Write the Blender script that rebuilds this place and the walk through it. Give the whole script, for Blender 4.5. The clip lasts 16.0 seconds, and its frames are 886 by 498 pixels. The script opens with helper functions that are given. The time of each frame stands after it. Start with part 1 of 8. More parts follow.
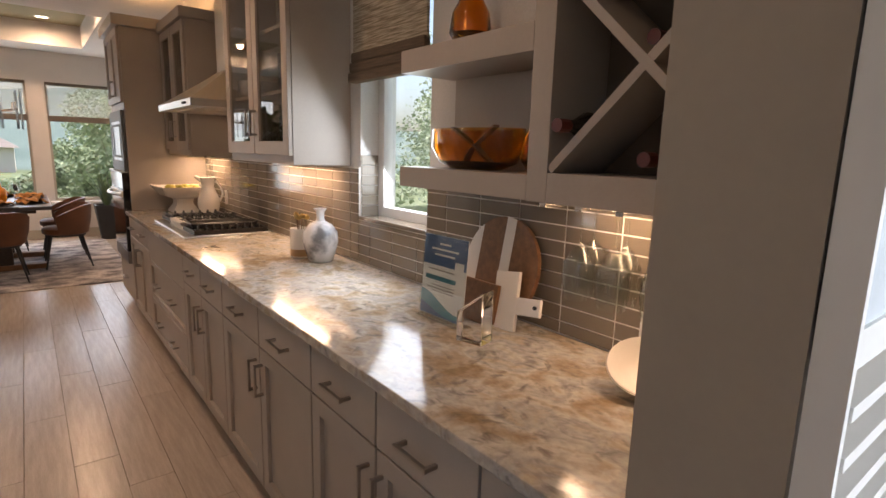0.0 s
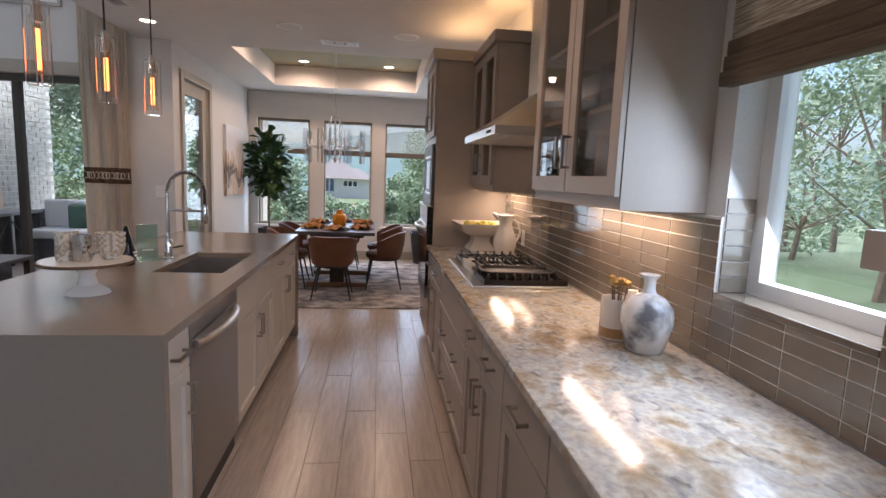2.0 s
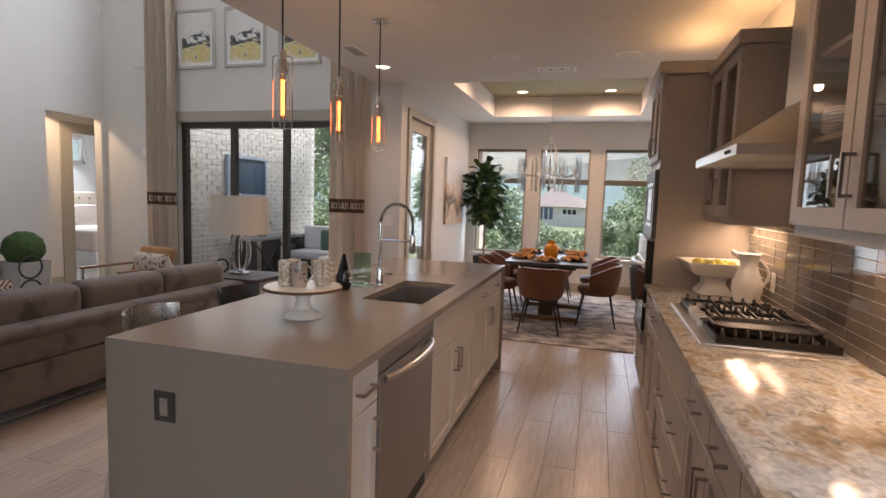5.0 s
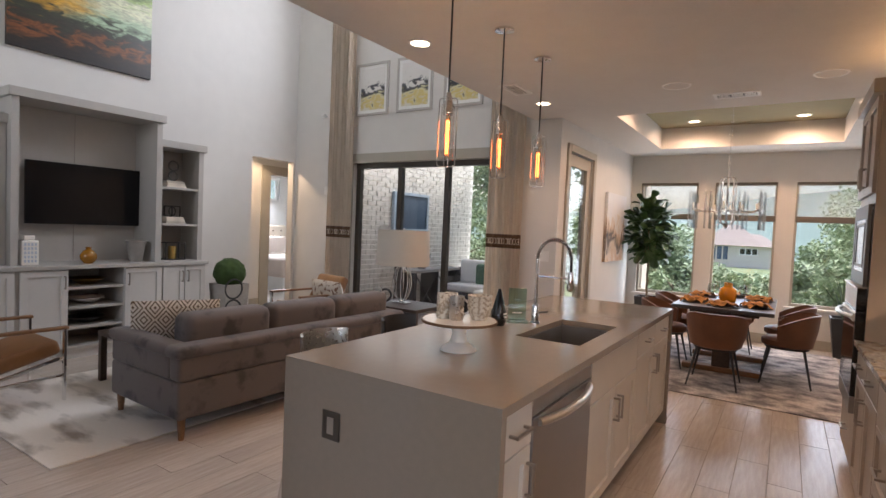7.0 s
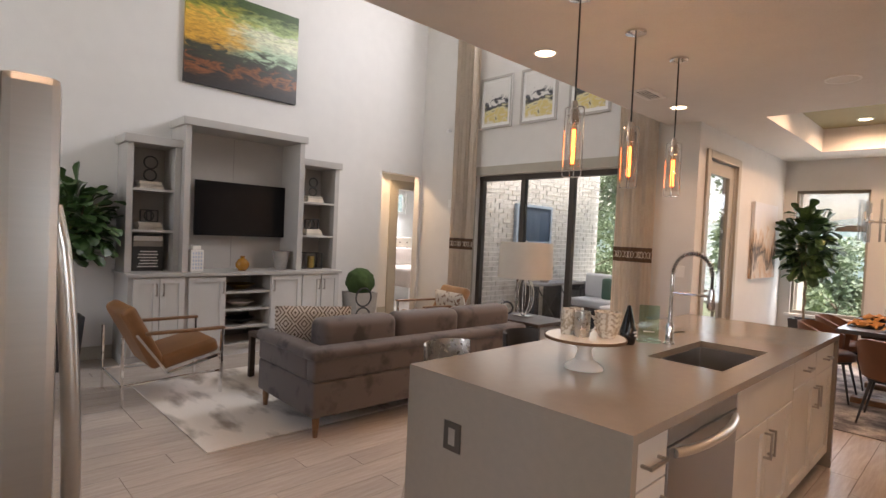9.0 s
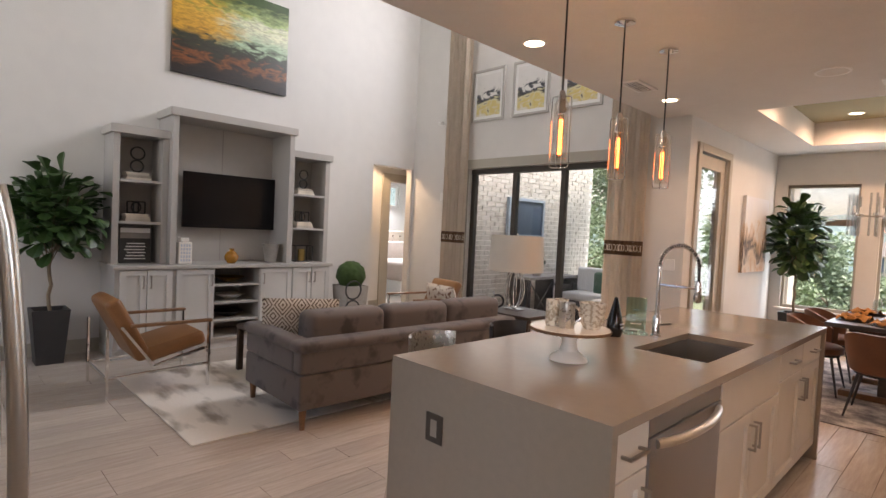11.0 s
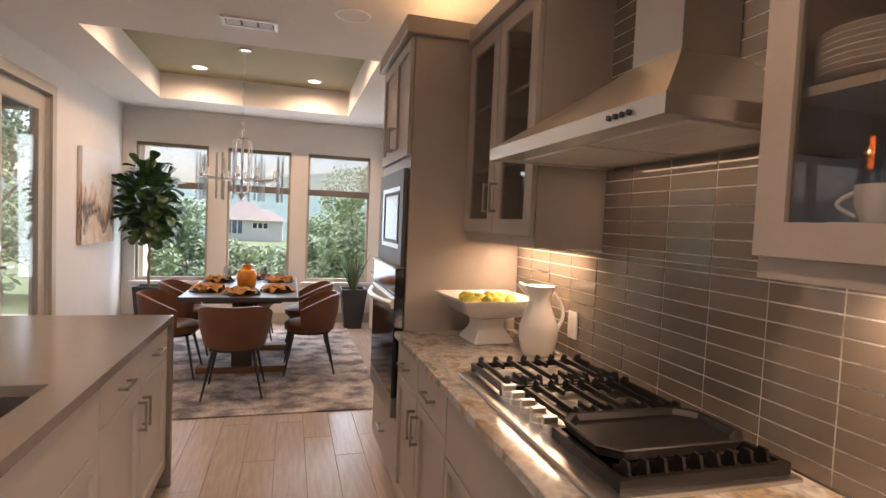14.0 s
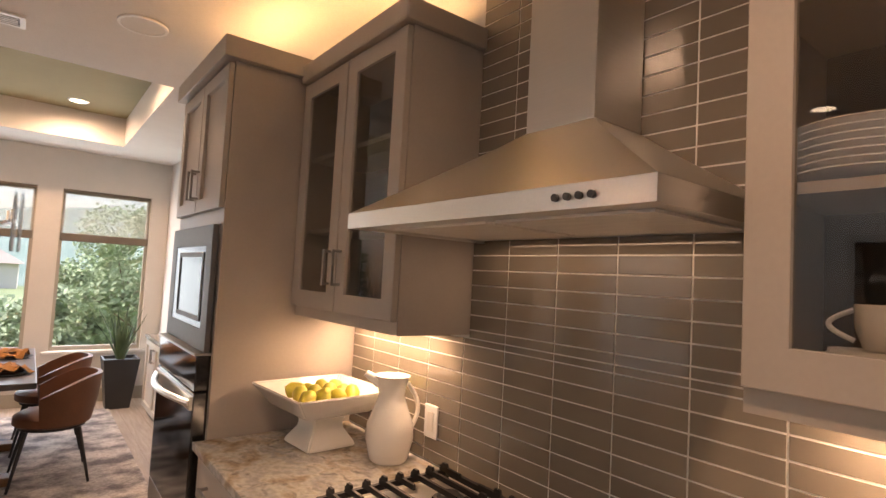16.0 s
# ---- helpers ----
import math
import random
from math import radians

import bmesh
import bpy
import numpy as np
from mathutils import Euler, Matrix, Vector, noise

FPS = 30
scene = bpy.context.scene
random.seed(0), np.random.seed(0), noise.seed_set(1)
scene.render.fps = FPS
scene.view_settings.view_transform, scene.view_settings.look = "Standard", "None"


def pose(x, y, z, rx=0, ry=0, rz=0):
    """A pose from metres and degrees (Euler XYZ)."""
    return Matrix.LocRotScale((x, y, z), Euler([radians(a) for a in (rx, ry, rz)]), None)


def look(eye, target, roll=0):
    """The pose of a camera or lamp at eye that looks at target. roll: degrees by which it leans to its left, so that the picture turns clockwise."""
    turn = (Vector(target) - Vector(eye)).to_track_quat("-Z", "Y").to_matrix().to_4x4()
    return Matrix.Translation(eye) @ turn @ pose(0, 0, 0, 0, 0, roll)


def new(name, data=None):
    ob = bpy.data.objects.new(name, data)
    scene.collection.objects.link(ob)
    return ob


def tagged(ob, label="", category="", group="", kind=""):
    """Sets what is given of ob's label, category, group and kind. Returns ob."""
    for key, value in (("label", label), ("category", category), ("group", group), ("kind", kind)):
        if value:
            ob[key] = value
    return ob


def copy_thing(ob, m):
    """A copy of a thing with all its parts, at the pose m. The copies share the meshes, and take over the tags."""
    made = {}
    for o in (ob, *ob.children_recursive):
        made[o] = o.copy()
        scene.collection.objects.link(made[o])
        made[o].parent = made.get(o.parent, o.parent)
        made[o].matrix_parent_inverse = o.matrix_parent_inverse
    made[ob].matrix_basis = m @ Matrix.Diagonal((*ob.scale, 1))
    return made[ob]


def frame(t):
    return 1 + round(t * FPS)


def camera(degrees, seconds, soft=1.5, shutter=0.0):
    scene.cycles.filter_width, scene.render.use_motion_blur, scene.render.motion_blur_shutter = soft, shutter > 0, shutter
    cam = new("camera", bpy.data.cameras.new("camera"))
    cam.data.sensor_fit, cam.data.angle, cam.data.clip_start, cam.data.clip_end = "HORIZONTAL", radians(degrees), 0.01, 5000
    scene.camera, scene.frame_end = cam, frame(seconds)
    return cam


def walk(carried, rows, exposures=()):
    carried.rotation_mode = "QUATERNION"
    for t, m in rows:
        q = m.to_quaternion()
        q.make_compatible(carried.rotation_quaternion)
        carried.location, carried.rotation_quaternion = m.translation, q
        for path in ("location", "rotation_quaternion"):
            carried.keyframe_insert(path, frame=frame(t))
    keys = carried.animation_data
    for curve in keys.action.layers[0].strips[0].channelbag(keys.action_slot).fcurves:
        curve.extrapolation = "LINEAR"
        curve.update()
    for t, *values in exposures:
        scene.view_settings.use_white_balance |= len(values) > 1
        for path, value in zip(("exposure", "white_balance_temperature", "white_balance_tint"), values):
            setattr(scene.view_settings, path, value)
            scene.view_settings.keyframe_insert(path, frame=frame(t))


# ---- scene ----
cam = camera(79.9, 16.0)
PATH = [
    (0, (0.246, -0.055, 1.463), (1.464, 1.491, 1.105), 1.6),
    (0.5, (0.323, 0.111, 1.473), (1.295, 1.826, 1.132), 1.6),
    (1, (0.407, 0.334, 1.464), (1.164, 2.163, 1.174), 1.9),
    (1.5, (0.458, 0.542, 1.478), (0.986, 2.452, 1.206), 2.1),
    (2, (0.462, 0.72, 1.471), (0.712, 2.686, 1.202), 2.3),
    (2.5, (0.475, 0.873, 1.485), (0.534, 2.855, 1.223), 2.2),
    (3, (0.488, 0.945, 1.492), (0.44, 2.93, 1.25), 2.3),
    (3.5, (0.496, 0.978, 1.486), (0.331, 2.959, 1.261), 2.4),
    (5.8, (0.528, 0.986, 1.489), (-0.259, 2.818, 1.333), 2.2),
    (6, (0.523, 0.993, 1.496), (-0.324, 2.799, 1.354), 2.4),
    (6.5, (0.509, 0.998, 1.49), (-0.472, 2.738, 1.379), 2.4),
    (7, (0.493, 1.006, 1.487), (-0.593, 2.683, 1.403), 2.5),
    (7.5, (0.485, 1.004, 1.488), (-0.698, 2.615, 1.421), 2.5),
    (8, (0.48, 1.009, 1.484), (-0.8, 2.544, 1.43), 2.4),
    (8.5, (0.472, 1.017, 1.482), (-0.904, 2.467, 1.431), 2.5),
    (8.7, (0.472, 1.021, 1.485), (-0.939, 2.437, 1.435), 2.5),
    (10.8, (0.518, 0.999, 1.486), (-0.972, 2.332, 1.411), 2.8),
    (11, (0.49, 1.074, 1.469), (-0.936, 2.474, 1.391), 2.8),
    (11.5, (0.401, 1.309, 1.47), (-0.809, 2.898, 1.365), 2.7),
    (12, (0.398, 1.518, 1.476), (-0.388, 3.352, 1.352), 2.8),
    (12.5, (0.427, 1.778, 1.479), (-0.008, 3.726, 1.359), 2.5),
    (13, (0.418, 1.975, 1.5), (0.314, 3.969, 1.377), 2.6),
    (13.5, (0.375, 2.215, 1.482), (0.602, 4.199, 1.366), 2.6),
    (14, (0.35, 2.441, 1.467), (0.909, 4.359, 1.369), 2.5),
    (14.5, (0.381, 2.643, 1.456), (1.214, 4.459, 1.374), 3.0),
    (15, (0.391, 2.783, 1.501), (1.393, 4.513, 1.441), 2.9),
    (15.5, (0.366, 2.867, 1.542), (1.495, 4.518, 1.545), 3.0),
    (16, (0.342, 2.898, 1.568), (1.568, 4.475, 1.682), 3.1),
]
# the camera's own exposure and white balance drift a little along the walk
DRIFT = [(0, 0.88, 6600, 15), (0.5, 0.85, 6350, 14.5), (1.5, 0.75, 5450, 12.5), (2, 0.74, 5550, 13), (3, 0.78, 6100, 15), (6, 0.88, 6150, 14.5), (7, 0.98, 6200, 14.5), (8.5, 1.19, 6700, 16.5), (11, 1.19, 6650, 16.5), (12, 0.93, 6150, 14.5), (13, 0.97, 6050, 14.5), (14.5, 1.24, 6350, 15), (16, 1.36, 6650, 15.5)]
walk(cam, [(t, look(eye, target, roll)) for t, eye, target, roll in PATH], DRIFT)

# ---- light ----
world = bpy.data.worlds.new("sky")
world.use_nodes = True
scene.world = world
wn = world.node_tree.nodes
sky = wn.new("ShaderNodeTexSky")
sky.sky_type = 'NISHITA'
sky.sun_disc = False
sky.sun_elevation = radians(57)
sky.sun_rotation = radians(293)
sky.air_density, sky.dust_density, sky.ozone_density = 1.0, 4.0, 1.0
wn["Background"].inputs["Strength"].default_value = 0.22
world.node_tree.links.new(sky.outputs[0], wn["Background"].inputs["Color"])


def lamp(name, kind, m, energy, colour, size=0.1, size_y=None, spread=None):
    data = bpy.data.lights.new(name, kind)
    data.energy, data.color = energy, colour
    if kind == 'AREA':
        data.size = size
        if size_y:
            data.shape, data.size_y = 'RECTANGLE', size_y
        if spread:
            data.spread = radians(spread)
    elif kind == 'SUN':
        data.angle = radians(size)
    else:
        data.shadow_soft_size = size
    ob = new(name, data)
    ob.matrix_world = m
    return ob


WARM, WARMER, DAY = (1.0, 0.65, 0.40), (1.0, 0.55, 0.22), (0.86, 0.94, 1.0)
lamp("sun", 'SUN', look((8, 14, 20), (-4, 9, 0)), 4.2, (1.0, 0.96, 0.90), 40)
# daylight in the window openings
for cx, w in ((-1.11, 0.85), (-0.055, 0.81), (1.0, 0.86)):
    lamp("window_daylight", 'AREA', look((cx, 9.93, 1.45), (cx, 0, 1.2)), 5.5, DAY, w, 1.7)
lamp("window_daylight", 'AREA', look((-3.5, 6.62, 1.2), (-3.5, 0, 0.9)), 2.5, DAY, 2.4, 2.2)
lamp("window_daylight", 'AREA', look((1.56, 1.95, 1.5), (0.6, 1.95, 0.9)), 3.0, DAY, 0.5, 0.62)
# fill for the television wall, from an added south window out of view
lamp("window_daylight", 'AREA', look((-3.6, -2.9, 3.2), (-5.9, 2, 3.4)), 16, (0.98, 0.96, 0.94), 2.6, 3.2, 90)
lamp("window_daylight", 'AREA', look((-3.3, 6.62, 4.7), (-5.2, 0, 3.2)), 50, (0.95, 0.97, 1.0), 1.7, 1.1)
# added lamp that brightens the louvred panel; its window is unseen
lamp("window_daylight", 'AREA', look((1.50, -1.3, 1.5), (1.1, 0.13, 1.2)), 5, DAY, 1.2, 1.4, 60)
# under-cabinet and over-cabinet strips
for y0, y1, z, w in ((2.45, 3.2, 1.372, 3.2), (4.35, 4.95, 1.372, 2.4), (0.32, 0.84, 1.338, 1.7)):
    lamp("cabinet_strip", 'AREA', look((1.44, (y0 + y1) / 2, z), (1.44, (y0 + y1) / 2, 0)), w, WARM, 0.05, y1 - y0)
lamp("hood_light", 'AREA', look((1.44, 3.78, 1.688), (1.44, 3.78, 0)), 0.25, WARM, 0.03, 0.7)
for y0, y1, x in ((2.35, 3.25, 1.36), (4.3, 4.95, 1.36), (5.1, 5.75, 1.2)):
    lamp("cabinet_strip", 'AREA', look((x, (y0 + y1) / 2, 2.50), (x, (y0 + y1) / 2, 5)), 1.3, WARMER, 0.05, y1 - y0)
# recessed ceiling lights
DOWNLIGHTS = ((-1.73, 4.03, 2.76), (-1.62, 5.99, 2.76), (-0.64, 8.84, 3.05), (0.585, 8.88, 3.05),
              (0.30, 1.1, 2.76), (0.30, 2.95, 2.76), (-0.64, 7.3, 3.05), (0.585, 7.3, 3.05))
for x, y, z in DOWNLIGHTS:
    bulb = lamp("downlight_bulb", 'SPOT', look((x, y, z - 0.03), (x, y, 0)), (9 if y < 2 else 22) if x > 0 and z < 3 else 24 if z > 3 else 13, (1.0, 0.64, 0.40), 0.05)
    bulb.data.spot_size, bulb.data.spot_blend = radians(172 if z > 3 else 160 if x > 0 else 120), 0.7
PENDANTS = (3.44, 4.06, 4.69)
for y in PENDANTS:
    lamp("pendant_bulb", 'POINT', Matrix.Translation((-1.09, y, 1.98)), 4.5, WARMER, 0.016)

# ---- materials ----
def mat(name, colour, rough=0.5, metal=0.0, var=0.12, scale=6.0, bump=0.02, bscale=60.0, stretch=(1, 1, 1), rand=0.0, second=None, mixscale=None, spec=0.5, coat=0.0, sheen=0.0, contrast=(0.3, 0.7), grain=None):
    m = bpy.data.materials.new(name)
    m.use_nodes = True
    n, l = m.node_tree.nodes, m.node_tree.links
    p = n["Principled BSDF"]
    p.inputs["Roughness"].default_value, p.inputs["Metallic"].default_value = rough, metal
    p.inputs["Specular IOR Level"].default_value = spec
    p.inputs["Coat Weight"].default_value = coat
    p.inputs["Sheen Weight"].default_value = sheen
    tc = n.new("ShaderNodeTexCoord")
    mp = n.new("ShaderNodeMapping")
    mp.inputs["Scale"].default_value = stretch
    l.new(tc.outputs["Object"], mp.inputs["Vector"])
    big = n.new("ShaderNodeTexNoise")
    big.inputs["Scale"].default_value, big.inputs["Detail"].default_value = mixscale or scale, 5
    fine = n.new("ShaderNodeTexNoise")
    fine.inputs["Scale"].default_value, fine.inputs["Detail"].default_value = bscale, 4
    l.new(mp.outputs[0], big.inputs["Vector"])
    l.new(mp.outputs[0], fine.inputs["Vector"])
    ramp = n.new("ShaderNodeValToRGB")
    ramp.color_ramp.elements[0].position, ramp.color_ramp.elements[1].position = contrast
    a = colour
    b = second or tuple(min(1, c * (1 + 2 * var)) for c in colour)
    if not second:
        a = tuple(c * (1 - var) for c in colour)
        b = tuple(min(1, c * (1 + var)) for c in colour)
    ramp.color_ramp.elements[0].color, ramp.color_ramp.elements[1].color = (*a, 1), (*b, 1)
    l.new(big.outputs["Fac"], ramp.inputs["Fac"])
    out = ramp.outputs[0]
    mix = n.new("ShaderNodeMix")
    mix.data_type, mix.blend_type = 'RGBA', 'OVERLAY'
    mix.inputs[0].default_value = grain if grain is not None else 0.25 if bump > 0.03 else 0.05
    l.new(out, mix.inputs[6])
    l.new(fine.outputs["Fac"], mix.inputs[7])
    out = mix.outputs[2]
    if rand:
        info = n.new("ShaderNodeObjectInfo")
        mr = n.new("ShaderNodeMapRange")
        mr.inputs[3].default_value, mr.inputs[4].default_value = 1 - rand, 1 + rand
        l.new(info.outputs["Random"], mr.inputs[0])
        hs = n.new("ShaderNodeHueSaturation")
        l.new(mr.outputs[0], hs.inputs["Value"])
        l.new(out, hs.inputs["Color"])
        out = hs.outputs[0]
    l.new(out, p.inputs["Base Color"])
    rr = n.new("ShaderNodeMapRange")
    rr.inputs[3].default_value, rr.inputs[4].default_value = max(0.02, rough * 0.85), min(1, rough * 1.15)
    l.new(fine.outputs["Fac"], rr.inputs[0])
    l.new(rr.outputs[0], p.inputs["Roughness"])
    if bump:
        bp = n.new("ShaderNodeBump")
        bp.inputs["Strength"].default_value = bump
        bp.inputs["Distance"].default_value = 0.004
        l.new(fine.outputs["Fac"], bp.inputs["Height"])
        l.new(bp.outputs[0], p.inputs["Normal"])
    return m


def glow(name, colour, strength):
    m = bpy.data.materials.new(name)
    m.use_nodes = True
    p = m.node_tree.nodes["Principled BSDF"]
    p.inputs["Base Color"].default_value = (*colour, 1)
    p.inputs["Emission Color"].default_value = (*colour, 1)
    p.inputs["Emission Strength"].default_value = strength
    return m


def pane_mat(name, tint=(1, 1, 1), gloss=1.0, rough=0.0):
    """Thin clear glass: mostly see-through, mirror-like at grazing angles."""
    m = bpy.data.materials.new(name)
    m.use_nodes = True
    n, l = m.node_tree.nodes, m.node_tree.links
    n.clear()
    o, mx = n.new("ShaderNodeOutputMaterial"), n.new("ShaderNodeMixShader")
    t, g, lw = n.new("ShaderNodeBsdfTransparent"), n.new("ShaderNodeBsdfGlossy"), n.new("ShaderNodeLayerWeight")
    pw, ma = n.new("ShaderNodeMath"), n.new("ShaderNodeMath")
    pw.operation, ma.operation = 'POWER', 'MULTIPLY_ADD'
    pw.inputs[1].default_value = 4.0
    ma.inputs[1].default_value, ma.inputs[2].default_value = 0.85, 0.045 * gloss
    lw.inputs["Blend"].default_value = 0.5
    l.new(lw.outputs["Facing"], pw.inputs[0])
    l.new(pw.outputs[0], ma.inputs[0])
    t.inputs[0].default_value = (*tint, 1)
    g.inputs["Roughness"].default_value = rough
    l.new(ma.outputs[0], mx.inputs[0])
    l.new(t.outputs[0], mx.inputs[1])
    l.new(g.outputs[0], mx.inputs[2])
    l.new(mx.outputs[0], o.inputs[0])
    return m


WALL = mat("wall_paint", (0.66, 0.645, 0.62), 0.85, var=0.02, bump=0.05, bscale=140)
CEIL = mat("ceiling_paint", (0.68, 0.66, 0.63), 0.9, var=0.02, bump=0.06, bscale=160)
TRAYP = mat("tray_paint", (0.30, 0.26, 0.15), 0.8, var=0.03, bump=0.05, bscale=140)
TRIM = mat("trim_paint", (0.40, 0.37, 0.31), 0.45, var=0.03)
WHITE = mat("white_trim", (0.78, 0.77, 0.75), 0.4, var=0.03)
PLANK = mat("oak_plank", (0.45, 0.385, 0.33), 0.24, scale=3, stretch=(14, 1.2, 14), bump=0.03, bscale=22, rand=0.07, second=(0.565, 0.49, 0.425), grain=0.15)
CAB = mat("greige_cabinet_paint", (0.40, 0.355, 0.31), 0.42, var=0.04, bump=0.012, bscale=90)
PARTN = mat("partition_paint", (0.37, 0.315, 0.255), 0.6, var=0.03, bump=0.02)
# dark brown for recessed back panels: the shade inside put into colour
CABSHADE = mat("cabinet_inside_shade", (0.13, 0.10, 0.075), 0.7, var=0.1)
WHITECAB = mat("island_cabinet_paint", (0.60, 0.56, 0.50), 0.42, var=0.03, bump=0.012, bscale=90)
GREYCAB = mat("grey_cabinet_paint", (0.43, 0.41, 0.385), 0.45, var=0.03, bump=0.012, bscale=90)
# lighter copy of the grey paint: window light on the base put into colour
LITGREYCAB = mat("lit_grey_cabinet_paint", (0.55, 0.54, 0.52), 0.45, var=0.03, bump=0.012, bscale=90)
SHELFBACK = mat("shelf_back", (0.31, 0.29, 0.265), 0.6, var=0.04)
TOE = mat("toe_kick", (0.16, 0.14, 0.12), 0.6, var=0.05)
TILE = mat("taupe_glazed_tile", (0.195, 0.165, 0.130), 0.08, var=0.05, scale=2, bump=0.015, bscale=9, rand=0.09, coat=0.3)
GROUT = mat("grout", (0.84, 0.81, 0.76), 0.9, var=0.06)
QUARTZ = mat("quartz", (0.265, 0.226, 0.186), 0.18, var=0.025, scale=30, bump=0.004, bscale=240)
STEEL = mat("brushed_steel", (0.66, 0.65, 0.63), 0.30, 1.0, var=0.02, stretch=(1, 1, 40), bump=0.0, bscale=40, grain=0.02)
STEELH = mat("brushed_steel_long", (0.76, 0.74, 0.71), 0.30, 1.0, var=0.02, stretch=(1, 30, 30), bump=0.0, bscale=30, grain=0.02)
MWTRIM = mat("microwave_trim", (0.13, 0.132, 0.132), 0.5, 0.4, var=0.03, bump=0.0)
APPL = mat("appliance_steel", (0.36, 0.35, 0.34), 0.34, 1.0, var=0.02, bump=0.0)
DKSTEEL = mat("dark_sink_steel", (0.36, 0.34, 0.32), 0.33, 0.95, var=0.08)
CHROME = mat("chrome", (0.78, 0.77, 0.76), 0.08, 1.0, var=0.02, bump=0.0)
PULL = mat("pewter_pull", (0.40, 0.37, 0.335), 0.30, 1.0, var=0.03, bump=0.0)
NICKEL = mat("satin_nickel", (0.62, 0.59, 0.55), 0.28, 1.0, var=0.03, bump=0.0)
IRON = mat("black_iron", (0.014, 0.012, 0.011), 0.40, var=0.2, bump=0.03, spec=0.3)
BLACK = mat("black_gloss", (0.012, 0.012, 0.013), 0.08, var=0.1, bump=0.0)
DARKGLASS = mat("dark_oven_glass", (0.012, 0.012, 0.013), 0.14, var=0.1, bump=0.0, spec=0.22)
BLACKM = mat("black_matt", (0.03, 0.03, 0.032), 0.5, var=0.15)
BRONZE = mat("dark_bronze", (0.075, 0.065, 0.055), 0.4, 0.4, var=0.08)
WINE = mat("wine_bottle", (0.02, 0.016, 0.014), 0.12, var=0.1, bump=0.0)
PORC = mat("white_porcelain", (0.80, 0.77, 0.72), 0.14, var=0.02, bump=0.0)
LEATHER = mat("cognac_leather", (0.145, 0.058, 0.027), 0.45, var=0.15, scale=5, bump=0.06, bscale=120)
TANLEATHER = mat("tan_leather", (0.235, 0.105, 0.035), 0.42, var=0.12, scale=5, bump=0.05, bscale=120)
VELVET = mat("taupe_velvet", (0.048, 0.040, 0.038), 0.75, scale=7, bump=0.05, bscale=90, second=(0.122, 0.100, 0.092), sheen=0.12, contrast=(0.32, 0.48), grain=0.1)
DARKWOOD = mat("dark_wood", (0.055, 0.035, 0.024), 0.42, var=0.25, stretch=(8, 1, 8), bump=0.04)
MIDWOOD = mat("walnut_wood", (0.20, 0.10, 0.045), 0.42, var=0.22, stretch=(2, 9, 9), bump=0.04)
LIGHTWOOD = mat("maple_wood", (0.46, 0.30, 0.16), 0.45, var=0.12, stretch=(2, 9, 9), bump=0.03)
SLATE = mat("dark_tabletop", (0.075, 0.068, 0.066), 0.3, var=0.15, stretch=(1, 8, 1), bump=0.02)
CREAM = mat("cream_linen", (0.70, 0.60, 0.49), 0.85, var=0.05, bump=0.08, bscale=220, sheen=0.2)
SHADE = mat("lamp_linen", (0.66, 0.60, 0.52), 0.9, var=0.03, bump=0.08, bscale=260)
RUGL = mat("pale_abstract_rug", (0.30, 0.25, 0.205), 0.95, mixscale=2.2, second=(0.74, 0.68, 0.61), bump=0.2, bscale=110, contrast=(0.34, 0.50), stretch=(0.8, 2.0, 1), grain=0.4)
RUGD = mat("distressed_rug", (0.17, 0.155, 0.16), 0.95, mixscale=4, second=(0.60, 0.55, 0.51), bump=0.2, bscale=50, contrast=(0.38, 0.62), stretch=(1.1, 1.3, 1), grain=0.75)
LEAF = mat("fig_leaf", (0.028, 0.062, 0.018), 0.35, var=0.3, scale=9, second=(0.06, 0.12, 0.035), bump=0.05)
AGAVE = mat("agave_leaf", (0.045, 0.085, 0.04), 0.45, second=(0.10, 0.15, 0.07), var=0.3)
BARK = mat("bark", (0.20, 0.15, 0.10), 0.9, var=0.3, bump=0.4, bscale=50)
MOSS = mat("moss_ball", (0.02, 0.042, 0.008), 0.95, second=(0.05, 0.09, 0.02), bump=0.6, bscale=70)
# outdoor leaves are paler than real foliage: the haze is in their colour
TREELEAF = mat("hazed_tree_leaf", (0.20, 0.27, 0.13), 0.6, second=(0.36, 0.44, 0.26), scale=1.2, bump=0.0)
TREELEAF2 = mat("hazed_bush_leaf", (0.22, 0.29, 0.17), 0.6, second=(0.38, 0.45, 0.29), scale=1.5, bump=0.0)
GROUND = mat("dry_grass", (0.07, 0.11, 0.04), 0.95, second=(0.17, 0.20, 0.10), mixscale=0.25, bump=0.3, bscale=5)
# blue-green tint of the far hills paints in the distance haze
HILL = mat("hazed_hill", (0.055, 0.098, 0.084), 1.0, second=(0.105, 0.155, 0.138), mixscale=0.06, bump=0.0)
BRICKM = mat("painted_brick", (0.41, 0.38, 0.33), 0.85, var=0.14, scale=9, bump=0.25, bscale=40, second=(0.60, 0.575, 0.52), contrast=(0.3, 0.5))
CONCRETE = mat("concrete", (0.36, 0.34, 0.31), 0.85, var=0.1, bump=0.1)
STUCCO = mat("stucco", (0.62, 0.55, 0.48), 0.9, var=0.06)
ROOF = mat("roof_shingle", (0.21, 0.178, 0.16), 0.9, var=0.1, bump=0.2, bscale=8)
ORANGE = mat("orange_glaze", (0.72, 0.26, 0.015), 0.14, var=0.08, bump=0.0)
NAPKIN = mat("ochre_napkin", (0.38, 0.17, 0.04), 0.85, var=0.15, bump=0.1)
